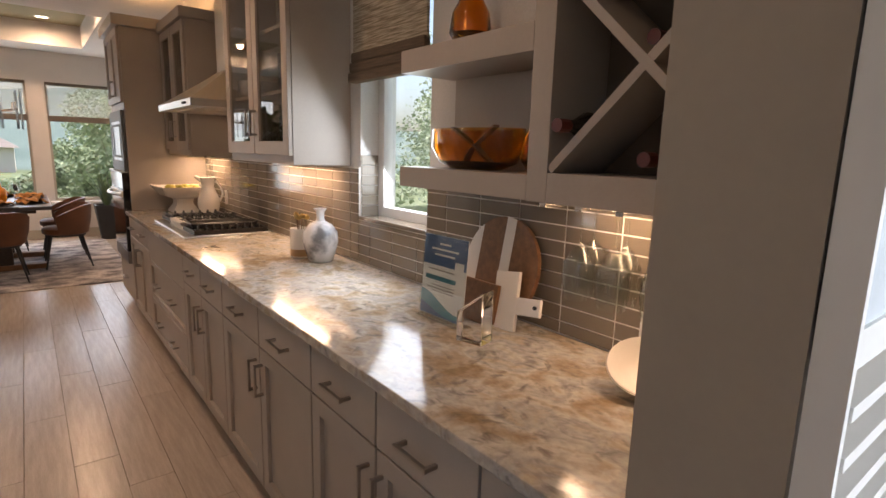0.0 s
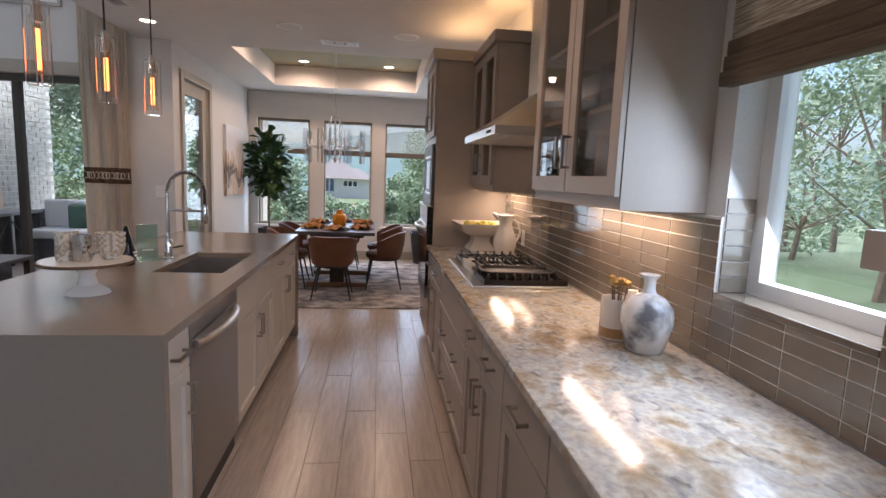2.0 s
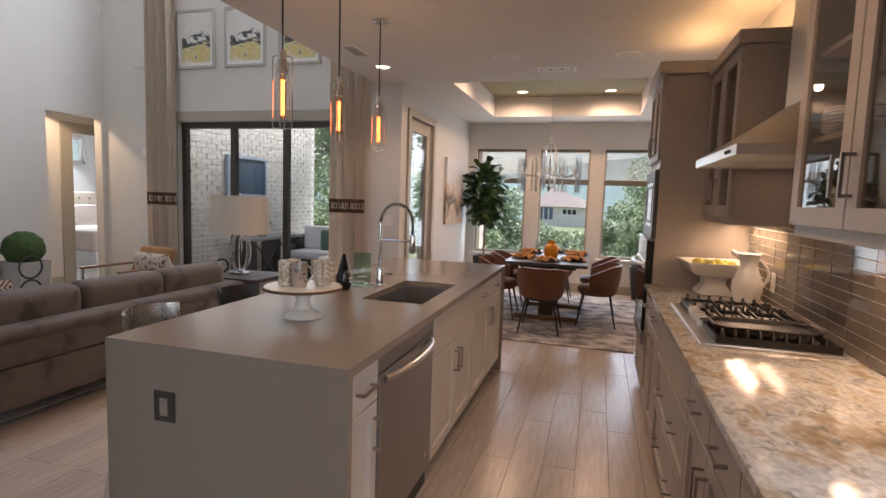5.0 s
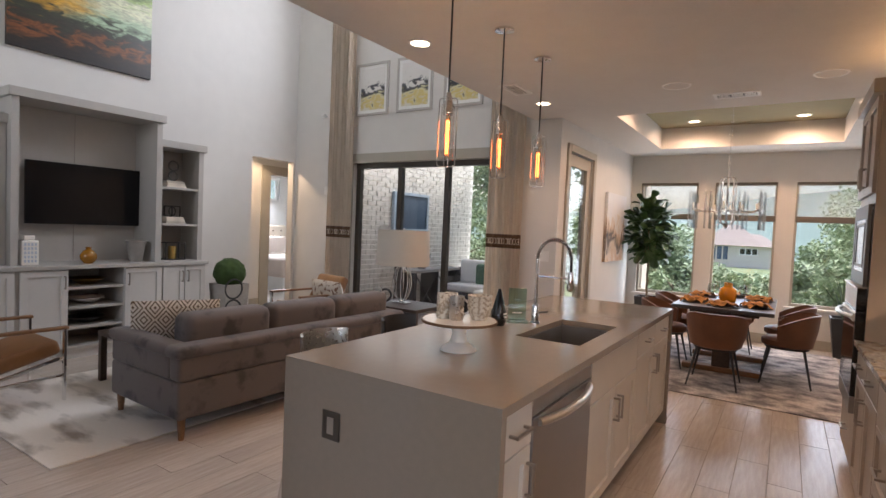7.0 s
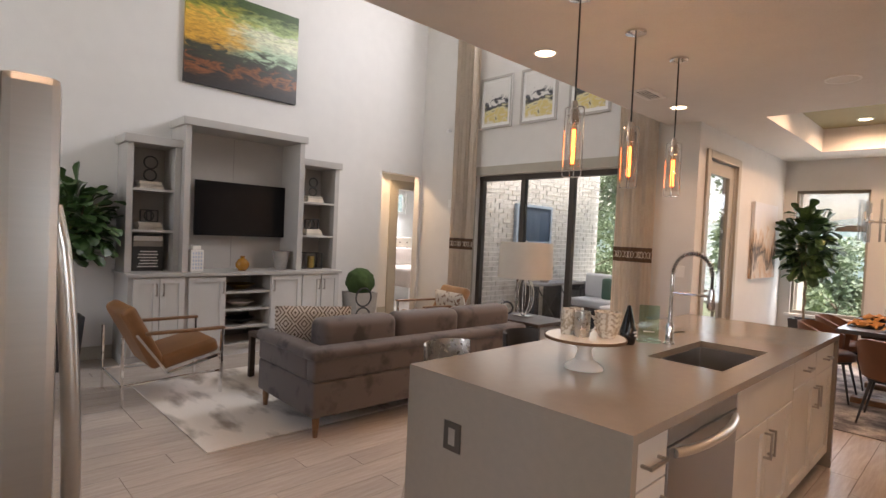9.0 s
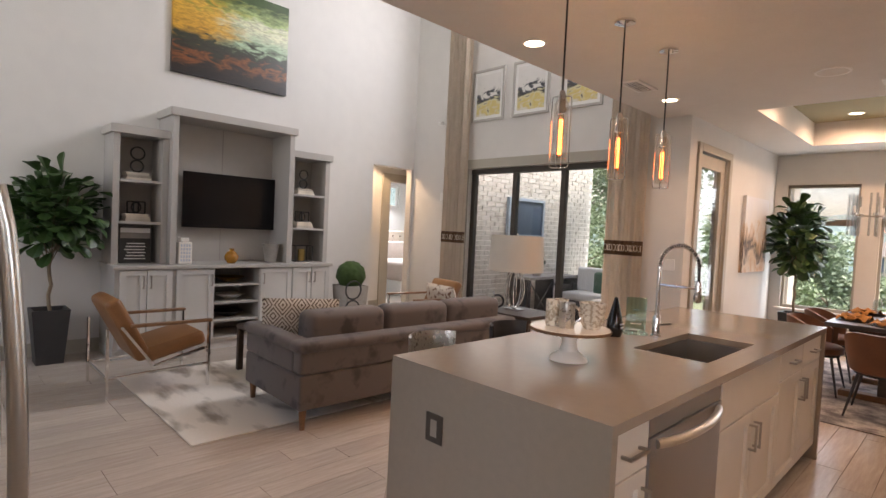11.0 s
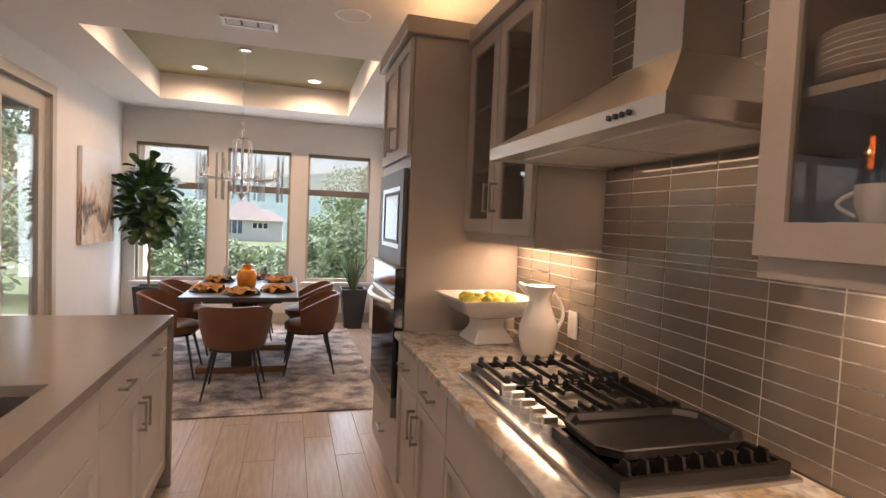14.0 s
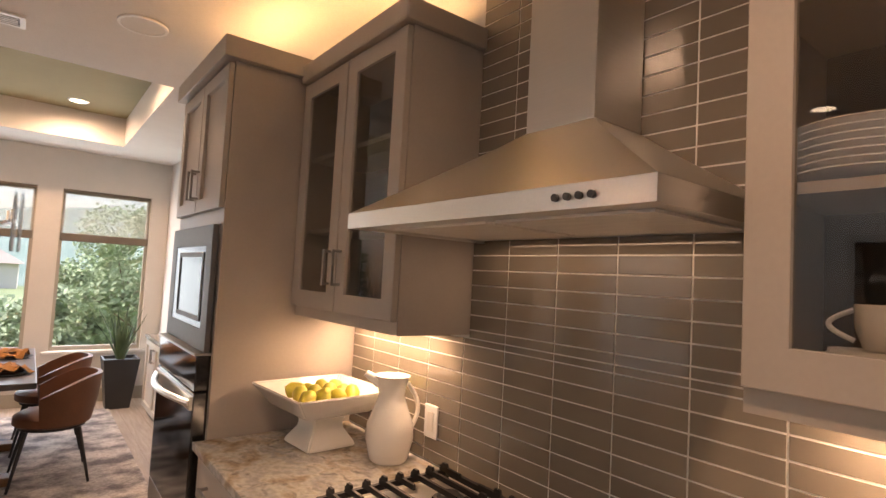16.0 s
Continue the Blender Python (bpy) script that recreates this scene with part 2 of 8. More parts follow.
LIME = mat("green_pear", (0.42, 0.38, 0.05), 0.4, var=0.15)
SPINE = mat("book_cover", (0.55, 0.49, 0.41), 0.7, var=0.2, rand=0.3)
PILLOWP = mat("pillow_linen", (0.62, 0.56, 0.48), 0.9, var=0.04, bump=0.1, bscale=200)
BROWNP = mat("brown_print", (0.15, 0.085, 0.045), 0.9, var=0.08)
BLUEP = mat("blue_print", (0.035, 0.10, 0.24), 0.4, var=0.06)
TEALP = mat("teal_print", (0.05, 0.22, 0.30), 0.4, var=0.06)
PAPER = mat("white_paper", (0.78, 0.78, 0.77), 0.5, var=0.02)
GOLD = mat("gold_metal", (0.50, 0.35, 0.12), 0.3, 1.0, var=0.1)
SWIRL = mat("swirl_glass", (0.17, 0.17, 0.18), 0.10, mixscale=9, second=(0.80, 0.80, 0.80), bump=0.0, contrast=(0.36, 0.52), coat=0.4)
GREYPOT = mat("grey_ceramic", (0.30, 0.28, 0.26), 0.4, var=0.2)
GREENCUSH = mat("green_cushion", (0.09, 0.17, 0.12), 0.9, var=0.2)
WICKER = mat("dark_wicker", (0.05, 0.05, 0.055), 0.7, var=0.2, bump=0.4)
BEDDING = mat("bedding", (0.62, 0.52, 0.46), 0.95, var=0.06, bump=0.15)
WINDOWGLASS = pane_mat("window_glass")
RODGLASS = pane_mat("rod_glass", (0.78, 0.81, 0.83), 5.0)
CLEARGLASS = pane_mat("clear_glass", (0.93, 0.95, 0.94), 1.7)
PENDANTGLASS = pane_mat("pendant_glass", (0.98, 0.96, 0.94), 0.5)
CABGLASS = pane_mat("cabinet_glass", (0.80, 0.78, 0.75))


def solid_glass(name, colour):
    m = bpy.data.materials.new(name)
    m.use_nodes = True
    p = m.node_tree.nodes["Principled BSDF"]
    p.inputs["Base Color"].default_value = (*colour, 1)
    p.inputs["Roughness"].default_value, p.inputs["IOR"].default_value = 0.02, 1.48
    p.inputs["Transmission Weight"].default_value = 1.0
    return m


AMBER = solid_glass("amber_glass", (0.80, 0.40, 0.06))
CRYSTAL = solid_glass("crystal", (0.97, 0.98, 0.98))
SCREEN = mat("screen_glass", (0.008, 0.008, 0.009), 0.12, var=0.1, bump=0.0, spec=0.2)
GREENGLASS = pane_mat("award_glass", (0.70, 0.85, 0.78), 1.1)
LEDW = glow("lamp_disc", (1.0, 0.78, 0.52), 5)
FILAMENT = glow("filament", (1.0, 0.21, 0.055), 4.5)

# granite: cream and tan with grey-blue and rust clouds
GRANITE = bpy.data.materials.new("granite")
GRANITE.use_nodes = True
gn, gl = GRANITE.node_tree.nodes, GRANITE.node_tree.links
gp = gn["Principled BSDF"]
gp.inputs["Roughness"].default_value = 0.11
gtc, gmap = gn.new("ShaderNodeTexCoord"), gn.new("ShaderNodeMapping")
gmap.inputs["Scale"].default_value, gmap.inputs["Rotation"].default_value = (1.15, 0.9, 1), (0, 0, 0.5)
gl.new(gtc.outputs["Object"], gmap.inputs["Vector"])


def gnoise(scale, detail, dist):
    t = gn.new("ShaderNodeTexNoise")
    t.inputs["Scale"].default_value, t.inputs["Detail"].default_value, t.inputs["Distortion"].default_value = scale, detail, dist
    gl.new(gmap.outputs[0], t.inputs["Vector"])
    return t.outputs["Fac"]


def gramp(fac, *stops):
    r = gn.new("ShaderNodeValToRGB")
    e = r.color_ramp.elements
    while len(e) < len(stops):
        e.new(0.5)
    for k, (pos, col) in enumerate(stops):
        e[k].position, e[k].color = pos, (*col, 1)
    gl.new(fac, r.inputs[0])
    return r.outputs[0]


base = gramp(gnoise(8.0, 14, 0.35), (0.32, (0.33, 0.25, 0.16)), (0.42, (0.43, 0.375, 0.30)), (0.50, (0.55, 0.53, 0.49)), (0.58, (0.43, 0.43, 0.43)), (0.68, (0.49, 0.44, 0.36)))
dark = gramp(gnoise(13.0, 13, 1.4), (0.40, (0.0, 0.0, 0.0)), (0.55, (0.0, 0.0, 0.0)), (0.68, (0.62, 0.62, 0.62)))
speck = gramp(gnoise(46.0, 5, 0.4), (0.36, (0.62, 0.59, 0.55)), (0.60, (1.0, 0.98, 0.95)))
gm1, gm2 = gn.new("ShaderNodeMix"), gn.new("ShaderNodeMix")
for g in (gm1, gm2):
    g.data_type = 'RGBA'
gm2.blend_type = 'MULTIPLY'
gm2.inputs[0].default_value = 0.6
gl.new(dark, gm1.inputs[0])
gl.new(base, gm1.inputs[6])
gm1.inputs[7].default_value = (0.11, 0.11, 0.115, 1)
gl.new(gm1.outputs[2], gm2.inputs[6])
gl.new(speck, gm2.inputs[7])
gl.new(gm2.outputs[2], gp.inputs["Base Color"])


def painting(name, stops, scale, stretch, rough=0.5, amp=0.75):
    m = bpy.data.materials.new(name)
    m.use_nodes = True
    n, l = m.node_tree.nodes, m.node_tree.links
    tc, mp, t, r = n.new("ShaderNodeTexCoord"), n.new("ShaderNodeMapping"), n.new("ShaderNodeTexNoise"), n.new("ShaderNodeValToRGB")
    sep, mul, add = n.new("ShaderNodeSeparateXYZ"), n.new("ShaderNodeMath"), n.new("ShaderNodeMath")
    mp.inputs["Scale"].default_value = stretch
    t.inputs["Scale"].default_value, t.inputs["Detail"].default_value, t.inputs["Distortion"].default_value = scale, 8, 0.8
    l.new(tc.outputs["Generated"], mp.inputs[0])
    l.new(mp.outputs[0], t.inputs["Vector"])
    l.new(tc.outputs["Generated"], sep.inputs[0])
    mul.operation, add.operation = 'MULTIPLY', 'MULTIPLY_ADD'
    mul.inputs[1].default_value = 0.62
    l.new(sep.outputs["Z"], mul.inputs[0])
    l.new(t.outputs["Fac"], add.inputs[0])
    add.inputs[1].default_value = amp
    l.new(mul.outputs[0], add.inputs[2])
    e = r.color_ramp.elements
    while len(e) < len(stops):
        e.new(0.5)
    for k, (pos, col) in enumerate(stops):
        e[k].position, e[k].color = pos, (*col, 1)
    l.new(add.outputs[0], r.inputs[0])
    l.new(r.outputs[0], n["Principled BSDF"].inputs["Base Color"])
    n["Principled BSDF"].inputs["Roughness"].default_value = rough
    return m


def landscape():
    """A brushed landscape: dark foot with embers, a bright middle that runs from amber to pale green, a dark leafy top."""
    m = bpy.data.materials.new("landscape_paint")
    m.use_nodes = True
    n, l = m.node_tree.nodes, m.node_tree.links
    tc, sep = n.new("ShaderNodeTexCoord"), n.new("ShaderNodeSeparateXYZ")
    l.new(tc.outputs["Generated"], sep.inputs[0])

    def strokes(scale, stretch, detail=8):
        mp, t = n.new("ShaderNodeMapping"), n.new("ShaderNodeTexNoise")
        mp.inputs["Scale"].default_value = stretch
        t.inputs["Scale"].default_value, t.inputs["Detail"].default_value, t.inputs["Distortion"].default_value = scale, detail, 1.0
        l.new(tc.outputs["Generated"], mp.inputs[0])
        l.new(mp.outputs[0], t.inputs["Vector"])
        return t.outputs["Fac"]

    def shifted(coord, noise_out, amount):
        ma, ad = n.new("ShaderNodeMath"), n.new("ShaderNodeMath")
        ma.operation, ad.operation = 'MULTIPLY_ADD', 'ADD'
        ma.inputs[1].default_value, ma.inputs[2].default_value = amount, -amount / 2
        l.new(noise_out, ma.inputs[0])
        l.new(ma.outputs[0], ad.inputs[0])
        l.new(coord, ad.inputs[1])
        return ad.outputs[0]

    def bands(fac, *stops):
        rp = n.new("ShaderNodeValToRGB")
        e = rp.color_ramp.elements
        while len(e) < len(stops):
            e.new(0.5)
        for k, (pos, col) in enumerate(stops):
            e[k].position, e[k].color = pos, (*col, 1)
        l.new(fac, rp.inputs[0])
        return rp.outputs[0]

    def blend(fac, p, q, mode='MIX'):
        mx = n.new("ShaderNodeMix")
        mx.data_type, mx.blend_type = 'RGBA', mode
        if isinstance(fac, float):
            mx.inputs[0].default_value = fac
        else:
            l.new(fac, mx.inputs[0])
        l.new(p, mx.inputs[6])
        l.new(q, mx.inputs[7])
        return mx.outputs[2]

    v = shifted(sep.outputs["Z"], strokes(5, (1, 1.3, 3)), 0.42)
    foot = ((0.0, (0.014, 0.010, 0.009)), (0.14, (0.03, 0.016, 0.010)), (0.22, (0.24, 0.075, 0.016)), (0.27, (0.03, 0.022, 0.012)), (0.38, (0.03, 0.036, 0.016)))
    west = bands(v, *foot, (0.48, (0.62, 0.33, 0.03)), (0.70, (0.72, 0.42, 0.05)), (0.80, (0.30, 0.30, 0.03)), (0.94, (0.045, 0.085, 0.014)))
    east = bands(v, *foot, (0.46, (0.36, 0.50, 0.32)), (0.66, (0.72, 0.74, 0.52)), (0.76, (0.40, 0.52, 0.20)), (0.90, (0.04, 0.085, 0.016)))
    side = bands(shifted(sep.outputs["Y"], strokes(3.5, (1, 1, 3)), 0.7), (0.36, (0, 0, 0)), (0.62, (1, 1, 1)))
    fleck = bands(strokes(26, (1, 0.6, 2.2), 5), (0.34, (0.42, 0.42, 0.42)), (0.58, (1, 1, 1)))
    l.new(blend(0.7, blend(side, west, east), fleck, 'MULTIPLY'), n["Principled BSDF"].inputs["Base Color"])
    n["Principled BSDF"].inputs["Roughness"].default_value = 0.35
    return m


ART_BIG = landscape()
ART_INK = painting("ink_landscape", ((0.34, (0.68, 0.66, 0.60)), (0.46, (0.62, 0.50, 0.16)), (0.54, (0.66, 0.62, 0.40)), (0.62, (0.03, 0.03, 0.035)), (0.70, (0.12, 0.13, 0.15)), (0.74, (0.70, 0.69, 0.67)), (0.9, (0.72, 0.71, 0.69))), 2.4, (1.3, 1, 2.4))
ART_COW = painting("abstract_canvas", ((0.3, (0.50, 0.30, 0.16)), (0.45, (0.62, 0.52, 0.42)), (0.55, (0.05, 0.05, 0.06)), (0.64, (0.58, 0.44, 0.32)), (0.72, (0.70, 0.69, 0.68)), (0.9, (0.66, 0.67, 0.70))), 2.6, (1, 2, 1.2))
ART_NAVY = painting("navy_canvas", ((0.3, (0.03, 0.05, 0.085)), (0.6, (0.05, 0.08, 0.13)), (0.9, (0.08, 0.11, 0.16))), 3, (1, 1, 6))

# ---- building helpers ----
def box(bm, x0, x1, y0, y1, z0, z1, bev=0.0):
    v = bmesh.ops.create_cube(bm, size=1, matrix=Matrix.Translation(((x0 + x1) / 2, (y0 + y1) / 2, (z0 + z1) / 2)) @ Matrix.Diagonal((abs(x1 - x0), abs(y1 - y0), abs(z1 - z0), 1)))["verts"]
    if bev:
        edges = {e for q in v for e in q.link_edges}
        bmesh.ops.bevel(bm, geom=list(edges), offset=bev, segments=2, affect='EDGES', profile=0.6)
    return bm


def boxm(x0, x1, y0, y1, z0, z1, bev=0.0):
    return box(bmesh.new(), x0, x1, y0, y1, z0, z1, bev)


def tube(bm, a, b, r, r2=None, seg=12):
    a, b = Vector(a), Vector(b)
    m = Matrix.Translation((a + b) / 2) @ (b - a).to_track_quat('Z', 'Y').to_matrix().to_4x4()
    bmesh.ops.create_cone(bm, cap_ends=True, segments=seg, radius1=r, radius2=r if r2 is None else r2, depth=(b - a).length, matrix=m)
    return bm


def bar(bm, a, b, w, h):
    """A straight bar of rectangular section, w sideways and h upwards."""
    a, b = Vector(a), Vector(b)
    m = Matrix.Translation((a + b) / 2) @ (b - a).to_track_quat('Y', 'Z').to_matrix().to_4x4()
    bmesh.ops.create_cube(bm, size=1, matrix=m @ Matrix.Diagonal((w, (b - a).length, h, 1)))
    return bm


def path(bm, pts, r, seg=8, closed=False):
    """A round rod along points."""
    pts = [Vector(p) for p in pts]
    n = len(pts)
    rings, side = [], None
    for k, p in enumerate(pts):
        d = (pts[(k + 1) % n] - pts[k - 1]) if closed else (pts[min(k + 1, n - 1)] - pts[max(k - 1, 0)])
        d.normalize()
        if side is None:
            side = d.orthogonal().normalized()
        side = (side - d * side.dot(d)).normalized()
        up = d.cross(side)
        rings.append([bm.verts.new(p + r * (math.cos(t) * side + math.sin(t) * up)) for t in (2 * math.pi * j / seg for j in range(seg))])
    for k in range(n if closed else n - 1):
        a, b = rings[k], rings[(k + 1) % n]
        for j in range(seg):
            bm.faces.new((a[j], a[(j + 1) % seg], b[(j + 1) % seg], b[j]))
    if not closed:
        bm.faces.new(rings[0][::-1])
        bm.faces.new(rings[-1])
    return bm


def ring(bm, c, r, thick, normal='x', seg=28, sx=1.0):
    pts = []
    for k in range(seg):
        t = 2 * math.pi * k / seg
        u, v = r * math.cos(t) * sx, r * math.sin(t)
        pts.append(Vector(c) + (Vector((0, u, v)) if normal == 'x' else Vector((u, 0, v)) if normal == 'y' else Vector((u, v, 0))))
    return path(bm, pts, thick, 6, True)


def lathe(bm, profile, seg=32, c=(0, 0, 0)):
    """A turned shape from (radius, height) pairs."""
    rows = []
    for r, z in profile:
        if r < 1e-5:
            rows.append([bm.verts.new(Vector(c) + Vector((0, 0, z)))])
        else:
            rows.append([bm.verts.new(Vector(c) + Vector((r * math.cos(2 * math.pi * k / seg), r * math.sin(2 * math.pi * k / seg), z))) for k in range(seg)])
    for a, b in zip(rows, rows[1:]):
        for k in range(seg):
            j = (k + 1) % seg
            if len(a) == 1 and len(b) > 1:
                bm.faces.new((a[0], b[j], b[k]))
            elif len(b) == 1 and len(a) > 1:
                bm.faces.new((a[k], a[j], b[0]))
            elif len(a) > 1:
                bm.faces.new((a[k], a[j], b[j], b[k]))
    return bm


def finish(name, bm, material, smooth=False):
    bmesh.ops.recalc_face_normals(bm, faces=bm.faces)
    me = bpy.data.meshes.new(name)
    bm.to_mesh(me)
    bm.free()
    if material:
        me.materials.append(material)
    if smooth:
        for p in me.polygons:
            p.use_smooth = True
        me.set_sharp_from_angle(angle=radians(40))
    return me


def part(name, bm, material, parent, label="", smooth=False):
    ob = new(name, finish(name, bm, material, smooth))
    ob.parent = parent
    return tagged(ob, label)


def thing(name, label, category, at=(0, 0, 0), rz=0, group=""):
    ob = new(name)
    ob.empty_display_size = 0.1
    ob.matrix_basis = pose(*at, 0, 0, rz)
    return tagged(ob, label, category, group)


def single(name, bm, material, label, category, at=(0, 0, 0), rz=0, group="", smooth=False):
    ob = new(name, finish(name, bm, material, smooth))
    ob.matrix_basis = pose(*at, 0, 0, rz)
    return tagged(ob, label, category, group)


def structure(name, bm, material, label="", category="", smooth=False):
    ob = new(name, finish(name, bm, material, smooth))
    return tagged(ob, label, category, kind="structure")


def wall(name, axis, at, thick, a0, a1, z0, z1, holes=(), material=None, label="", category="wall"):
    """A wall in the plane axis = at (to at + thick), from a0 to a1 along the other axis, with openings (b0, b1, z0, z1)."""
    bm = bmesh.new()
    cuts = sorted({a0, a1, *[h[0] for h in holes], *[h[1] for h in holes]})
    for p, q in zip(cuts, cuts[1:]):
        spans, mid = [(z0, z1)], (p + q) / 2
        for b0, b1, h0, h1 in holes:
            if b0 < mid < b1:
                nxt = []
                for s0, s1 in spans:
                    if h0 > s0:
                        nxt.append((s0, min(h0, s1)))
                    if h1 < s1:
                        nxt.append((max(h1, s0), s1))
                spans = nxt
        for s0, s1 in spans:
            if axis == 'x':
                box(bm, at, at + thick, p, q, s0, s1)
            else:
                box(bm, p, q, at, at + thick, s0, s1)
    bmesh.ops.remove_doubles(bm, verts=bm.verts, dist=1e-4)
    return structure(name, bm, material or WALL, label, category)


def leaves(name, clumps, n, size, material, parent, seed, squash=0.8):
    """A crown of many small leaves round clump centres (x, y, z, radius)."""
    rnd = random.Random(seed)
    v, f = [], []
    for k in range(n):
        cx, cy, cz, r = clumps[rnd.randrange(len(clumps))]
        d = Vector((rnd.gauss(0, 1), rnd.gauss(0, 1), rnd.gauss(0, 1))).normalized() * r * rnd.uniform(0.25, 1.0) ** 0.5
        p = Vector((cx, cy, cz)) + Vector((d.x, d.y, d.z * squash))
        q = Euler((rnd.uniform(-1.2, 1.2), rnd.uniform(-1.2, 1.2), rnd.uniform(0, 6.3))).to_matrix()
        s = size * rnd.uniform(0.6, 1.4)
        i = len(v)
        v += [p + q @ Vector((0, -s, 0)), p + q @ Vector((0.5 * s, 0, 0.12 * s)), p + q @ Vector((0, s, 0)), p + q @ Vector((-0.5 * s, 0, 0.12 * s))]
        f.append((i, i + 1, i + 2, i + 3))
    me = bpy.data.meshes.new(name)
    me.from_pydata(v, [], f)
    me.materials.append(material)
    ob = new(name, me)
    ob.parent = parent
    return ob

# ---- structure ----
CZ, LZ = 2.76, 5.6          # kitchen and living-room ceiling heights
EX, FX = 1.53, -6.0         # east kitchen wall, television wall
SY, NY, WX = 6.7, 9.97, -1.68   # sliding-door wall, dining window wall, dining west wall
KX = -2.02                  # edge of the low ceiling

# the second opening is added, out of view, for a fill lamp
wall("wall_east", 'x', EX, 0.2, -3.0, 5.9, 0, CZ, [(1.675, 2.238, 1.14, 2.30), (-2.0, -0.6, 0.8, 2.2)], label="pale painted east wall with a kitchen window")
wall("wall_dining_east", 'x', 1.62, 0.11, 5.9, NY + 0.2, 0, CZ, label="pale painted dining wall")
WINS = ((-1.535, -0.685), (-0.46, 0.35), (0.57, 1.43))
wall("wall_north", 'y', NY, 0.2, WX - 0.2, 1.9, 0, CZ, [(a, b, 0.57, 2.335) for a, b in WINS], label="pale painted dining wall with three tall windows")
wall("wall_dining_west", 'x', WX - 0.15, 0.15, SY, NY, 0, CZ, [(6.98, 7.87, 0, 2.43)], label="pale painted dining wall with a glazed door")
wall("wall_slider", 'y', SY, 0.2, FX - 0.12, WX - 0.15, 0, LZ, [(-4.77, -2.22, 0, 2.34), (-4.4, -2.6, 4.1, 5.3)], label="pale painted wall round the sliding doors")
wall("wall_television", 'x', FX - 0.12, 0.12, -3.0, SY, 0, LZ, [(5.90, 6.655, 0, 2.385)], label="tall pale painted television wall")
# the opening in this unseen wall is added for the fill lamp
wall("wall_south", 'y', -3.2, 0.2, FX - 0.2, 1.9, 0, LZ, [(-5.4, -2.6, 1.0, 4.9)], label="pale painted south wall, out of view, with an added tall window")
wall("wall_bulkhead", 'x', KX, 0.12, -3.0, SY, CZ + 0.12, LZ, label="pale painted bulkhead above the kitchen")
wall("wall_partition", 'y', 0.112, 0.178, 0.84, EX, 0, CZ, material=PARTN, label="end of a painted partition wall")
wall("wall_behind_fridge", 'y', 0.112, 0.178, KX, -0.28, 0, CZ, label="painted wall behind the fridge")

bm = bmesh.new()
TX0, TX1, TY0, TY1, TZ = -1.12, 1.02, 6.82, 9.25, 3.05
box(bm, KX, 1.9, -3.0, TY0, CZ, CZ + 0.12)
box(bm, WX - 0.2, 1.9, TY1, NY + 0.2, CZ, CZ + 0.12)
box(bm, WX - 0.2, TX0, TY0, TY1, CZ, CZ + 0.12)
box(bm, TX1, 1.9, TY0, TY1, CZ, CZ + 0.12)
for b in ((TX0 - 0.02, TX0, TY0, TY1), (TX1, TX1 + 0.02, TY0, TY1), (TX0, TX1, TY0 - 0.02, TY0), (TX0, TX1, TY1, TY1 + 0.02)):
    box(bm, *b, CZ + 0.12, TZ)
structure("ceiling", bm, CEIL, "flat white ceiling with a raised dining tray", "ceiling")
structure("ceiling_tray", boxm(TX0, TX1, TY0, TY1, TZ, TZ + 0.05), TRAYP, "olive-tan painted tray ceiling", "ceiling")
structure("ceiling_living", boxm(FX - 0.3, KX, -3.2, SY + 0.2, LZ, LZ + 0.1), CEIL, "high white living-room ceiling", "ceiling")

# baseboards
bm = bmesh.new()
box(bm, WX, 1.62, NY - 0.015, NY, 0, 0.14)
structure("baseboard_dining", bm, TRIM, "taupe painted baseboard", "baseboard")
structure("baseboard_dining_west", boxm(WX, WX + 0.015, 7.98, NY - 0.02, 0, 0.14), TRIM, "taupe painted baseboard", "baseboard")
structure("baseboard_television", boxm(FX, FX + 0.015, -3.0, 5.8, 0, 0.14), TRIM, "taupe painted baseboard", "baseboard")
structure("baseboard_pier", boxm(-2.02, WX, SY - 0.015, SY, 0, 0.14), TRIM, "taupe painted baseboard", "baseboard")


def window(name, x0, x1, y, z0, z1, shade):
    """A fixed window in the north wall with its frame, glass, sill and a half-lowered roller shade."""
    w = new(name)
    w.matrix_basis = pose((x0 + x1) / 2, y, z0)
    tagged(w, "tall white-framed window with a half-lowered sheer shade", "window", kind="structure")
    h, s = z1 - z0, (x1 - x0) / 2
    bm = bmesh.new()
    for a in (box(bm, -s, -s + 0.032, 0.045, 0.105, 0, h), box(bm, s - 0.032, s, 0.045, 0.105, 0, h), box(bm, -s + 0.032, s - 0.032, 0.045, 0.105, 0, 0.045), box(bm, -s + 0.032, s - 0.032, 0.045, 0.105, h - 0.045, h)):
        pass
    part("window_frame", bm, TRIM, w)
    g = part("pane", boxm(-s + 0.032, s - 0.032, 0.07, 0.076, 0.045, h - 0.045), WINDOWGLASS, w)
    g.visible_shadow = False
    part("window_sill", boxm(-s - 0.06, s + 0.06, -0.04, 0.045, -0.035, -0.001, 0.006), WHITE, w)
    t = part("shade_cloth", boxm(-s + 0.01, s - 0.01, 0.022, 0.024, shade, h - 0.02), SHEER, w, "sheer woven roller shade")
    t.visible_shadow = False
    part("shade_bar", boxm(-s + 0.01, s - 0.01, 0.004, 0.038, shade - 0.055, shade + 0.03, 0.008), BRONZESH, w, "folded taupe shade hem")
    part("shade_head", boxm(-s + 0.01, s - 0.01, 0.004, 0.04, h - 0.035, h - 0.002, 0.006), BRONZESH, w)
    return w


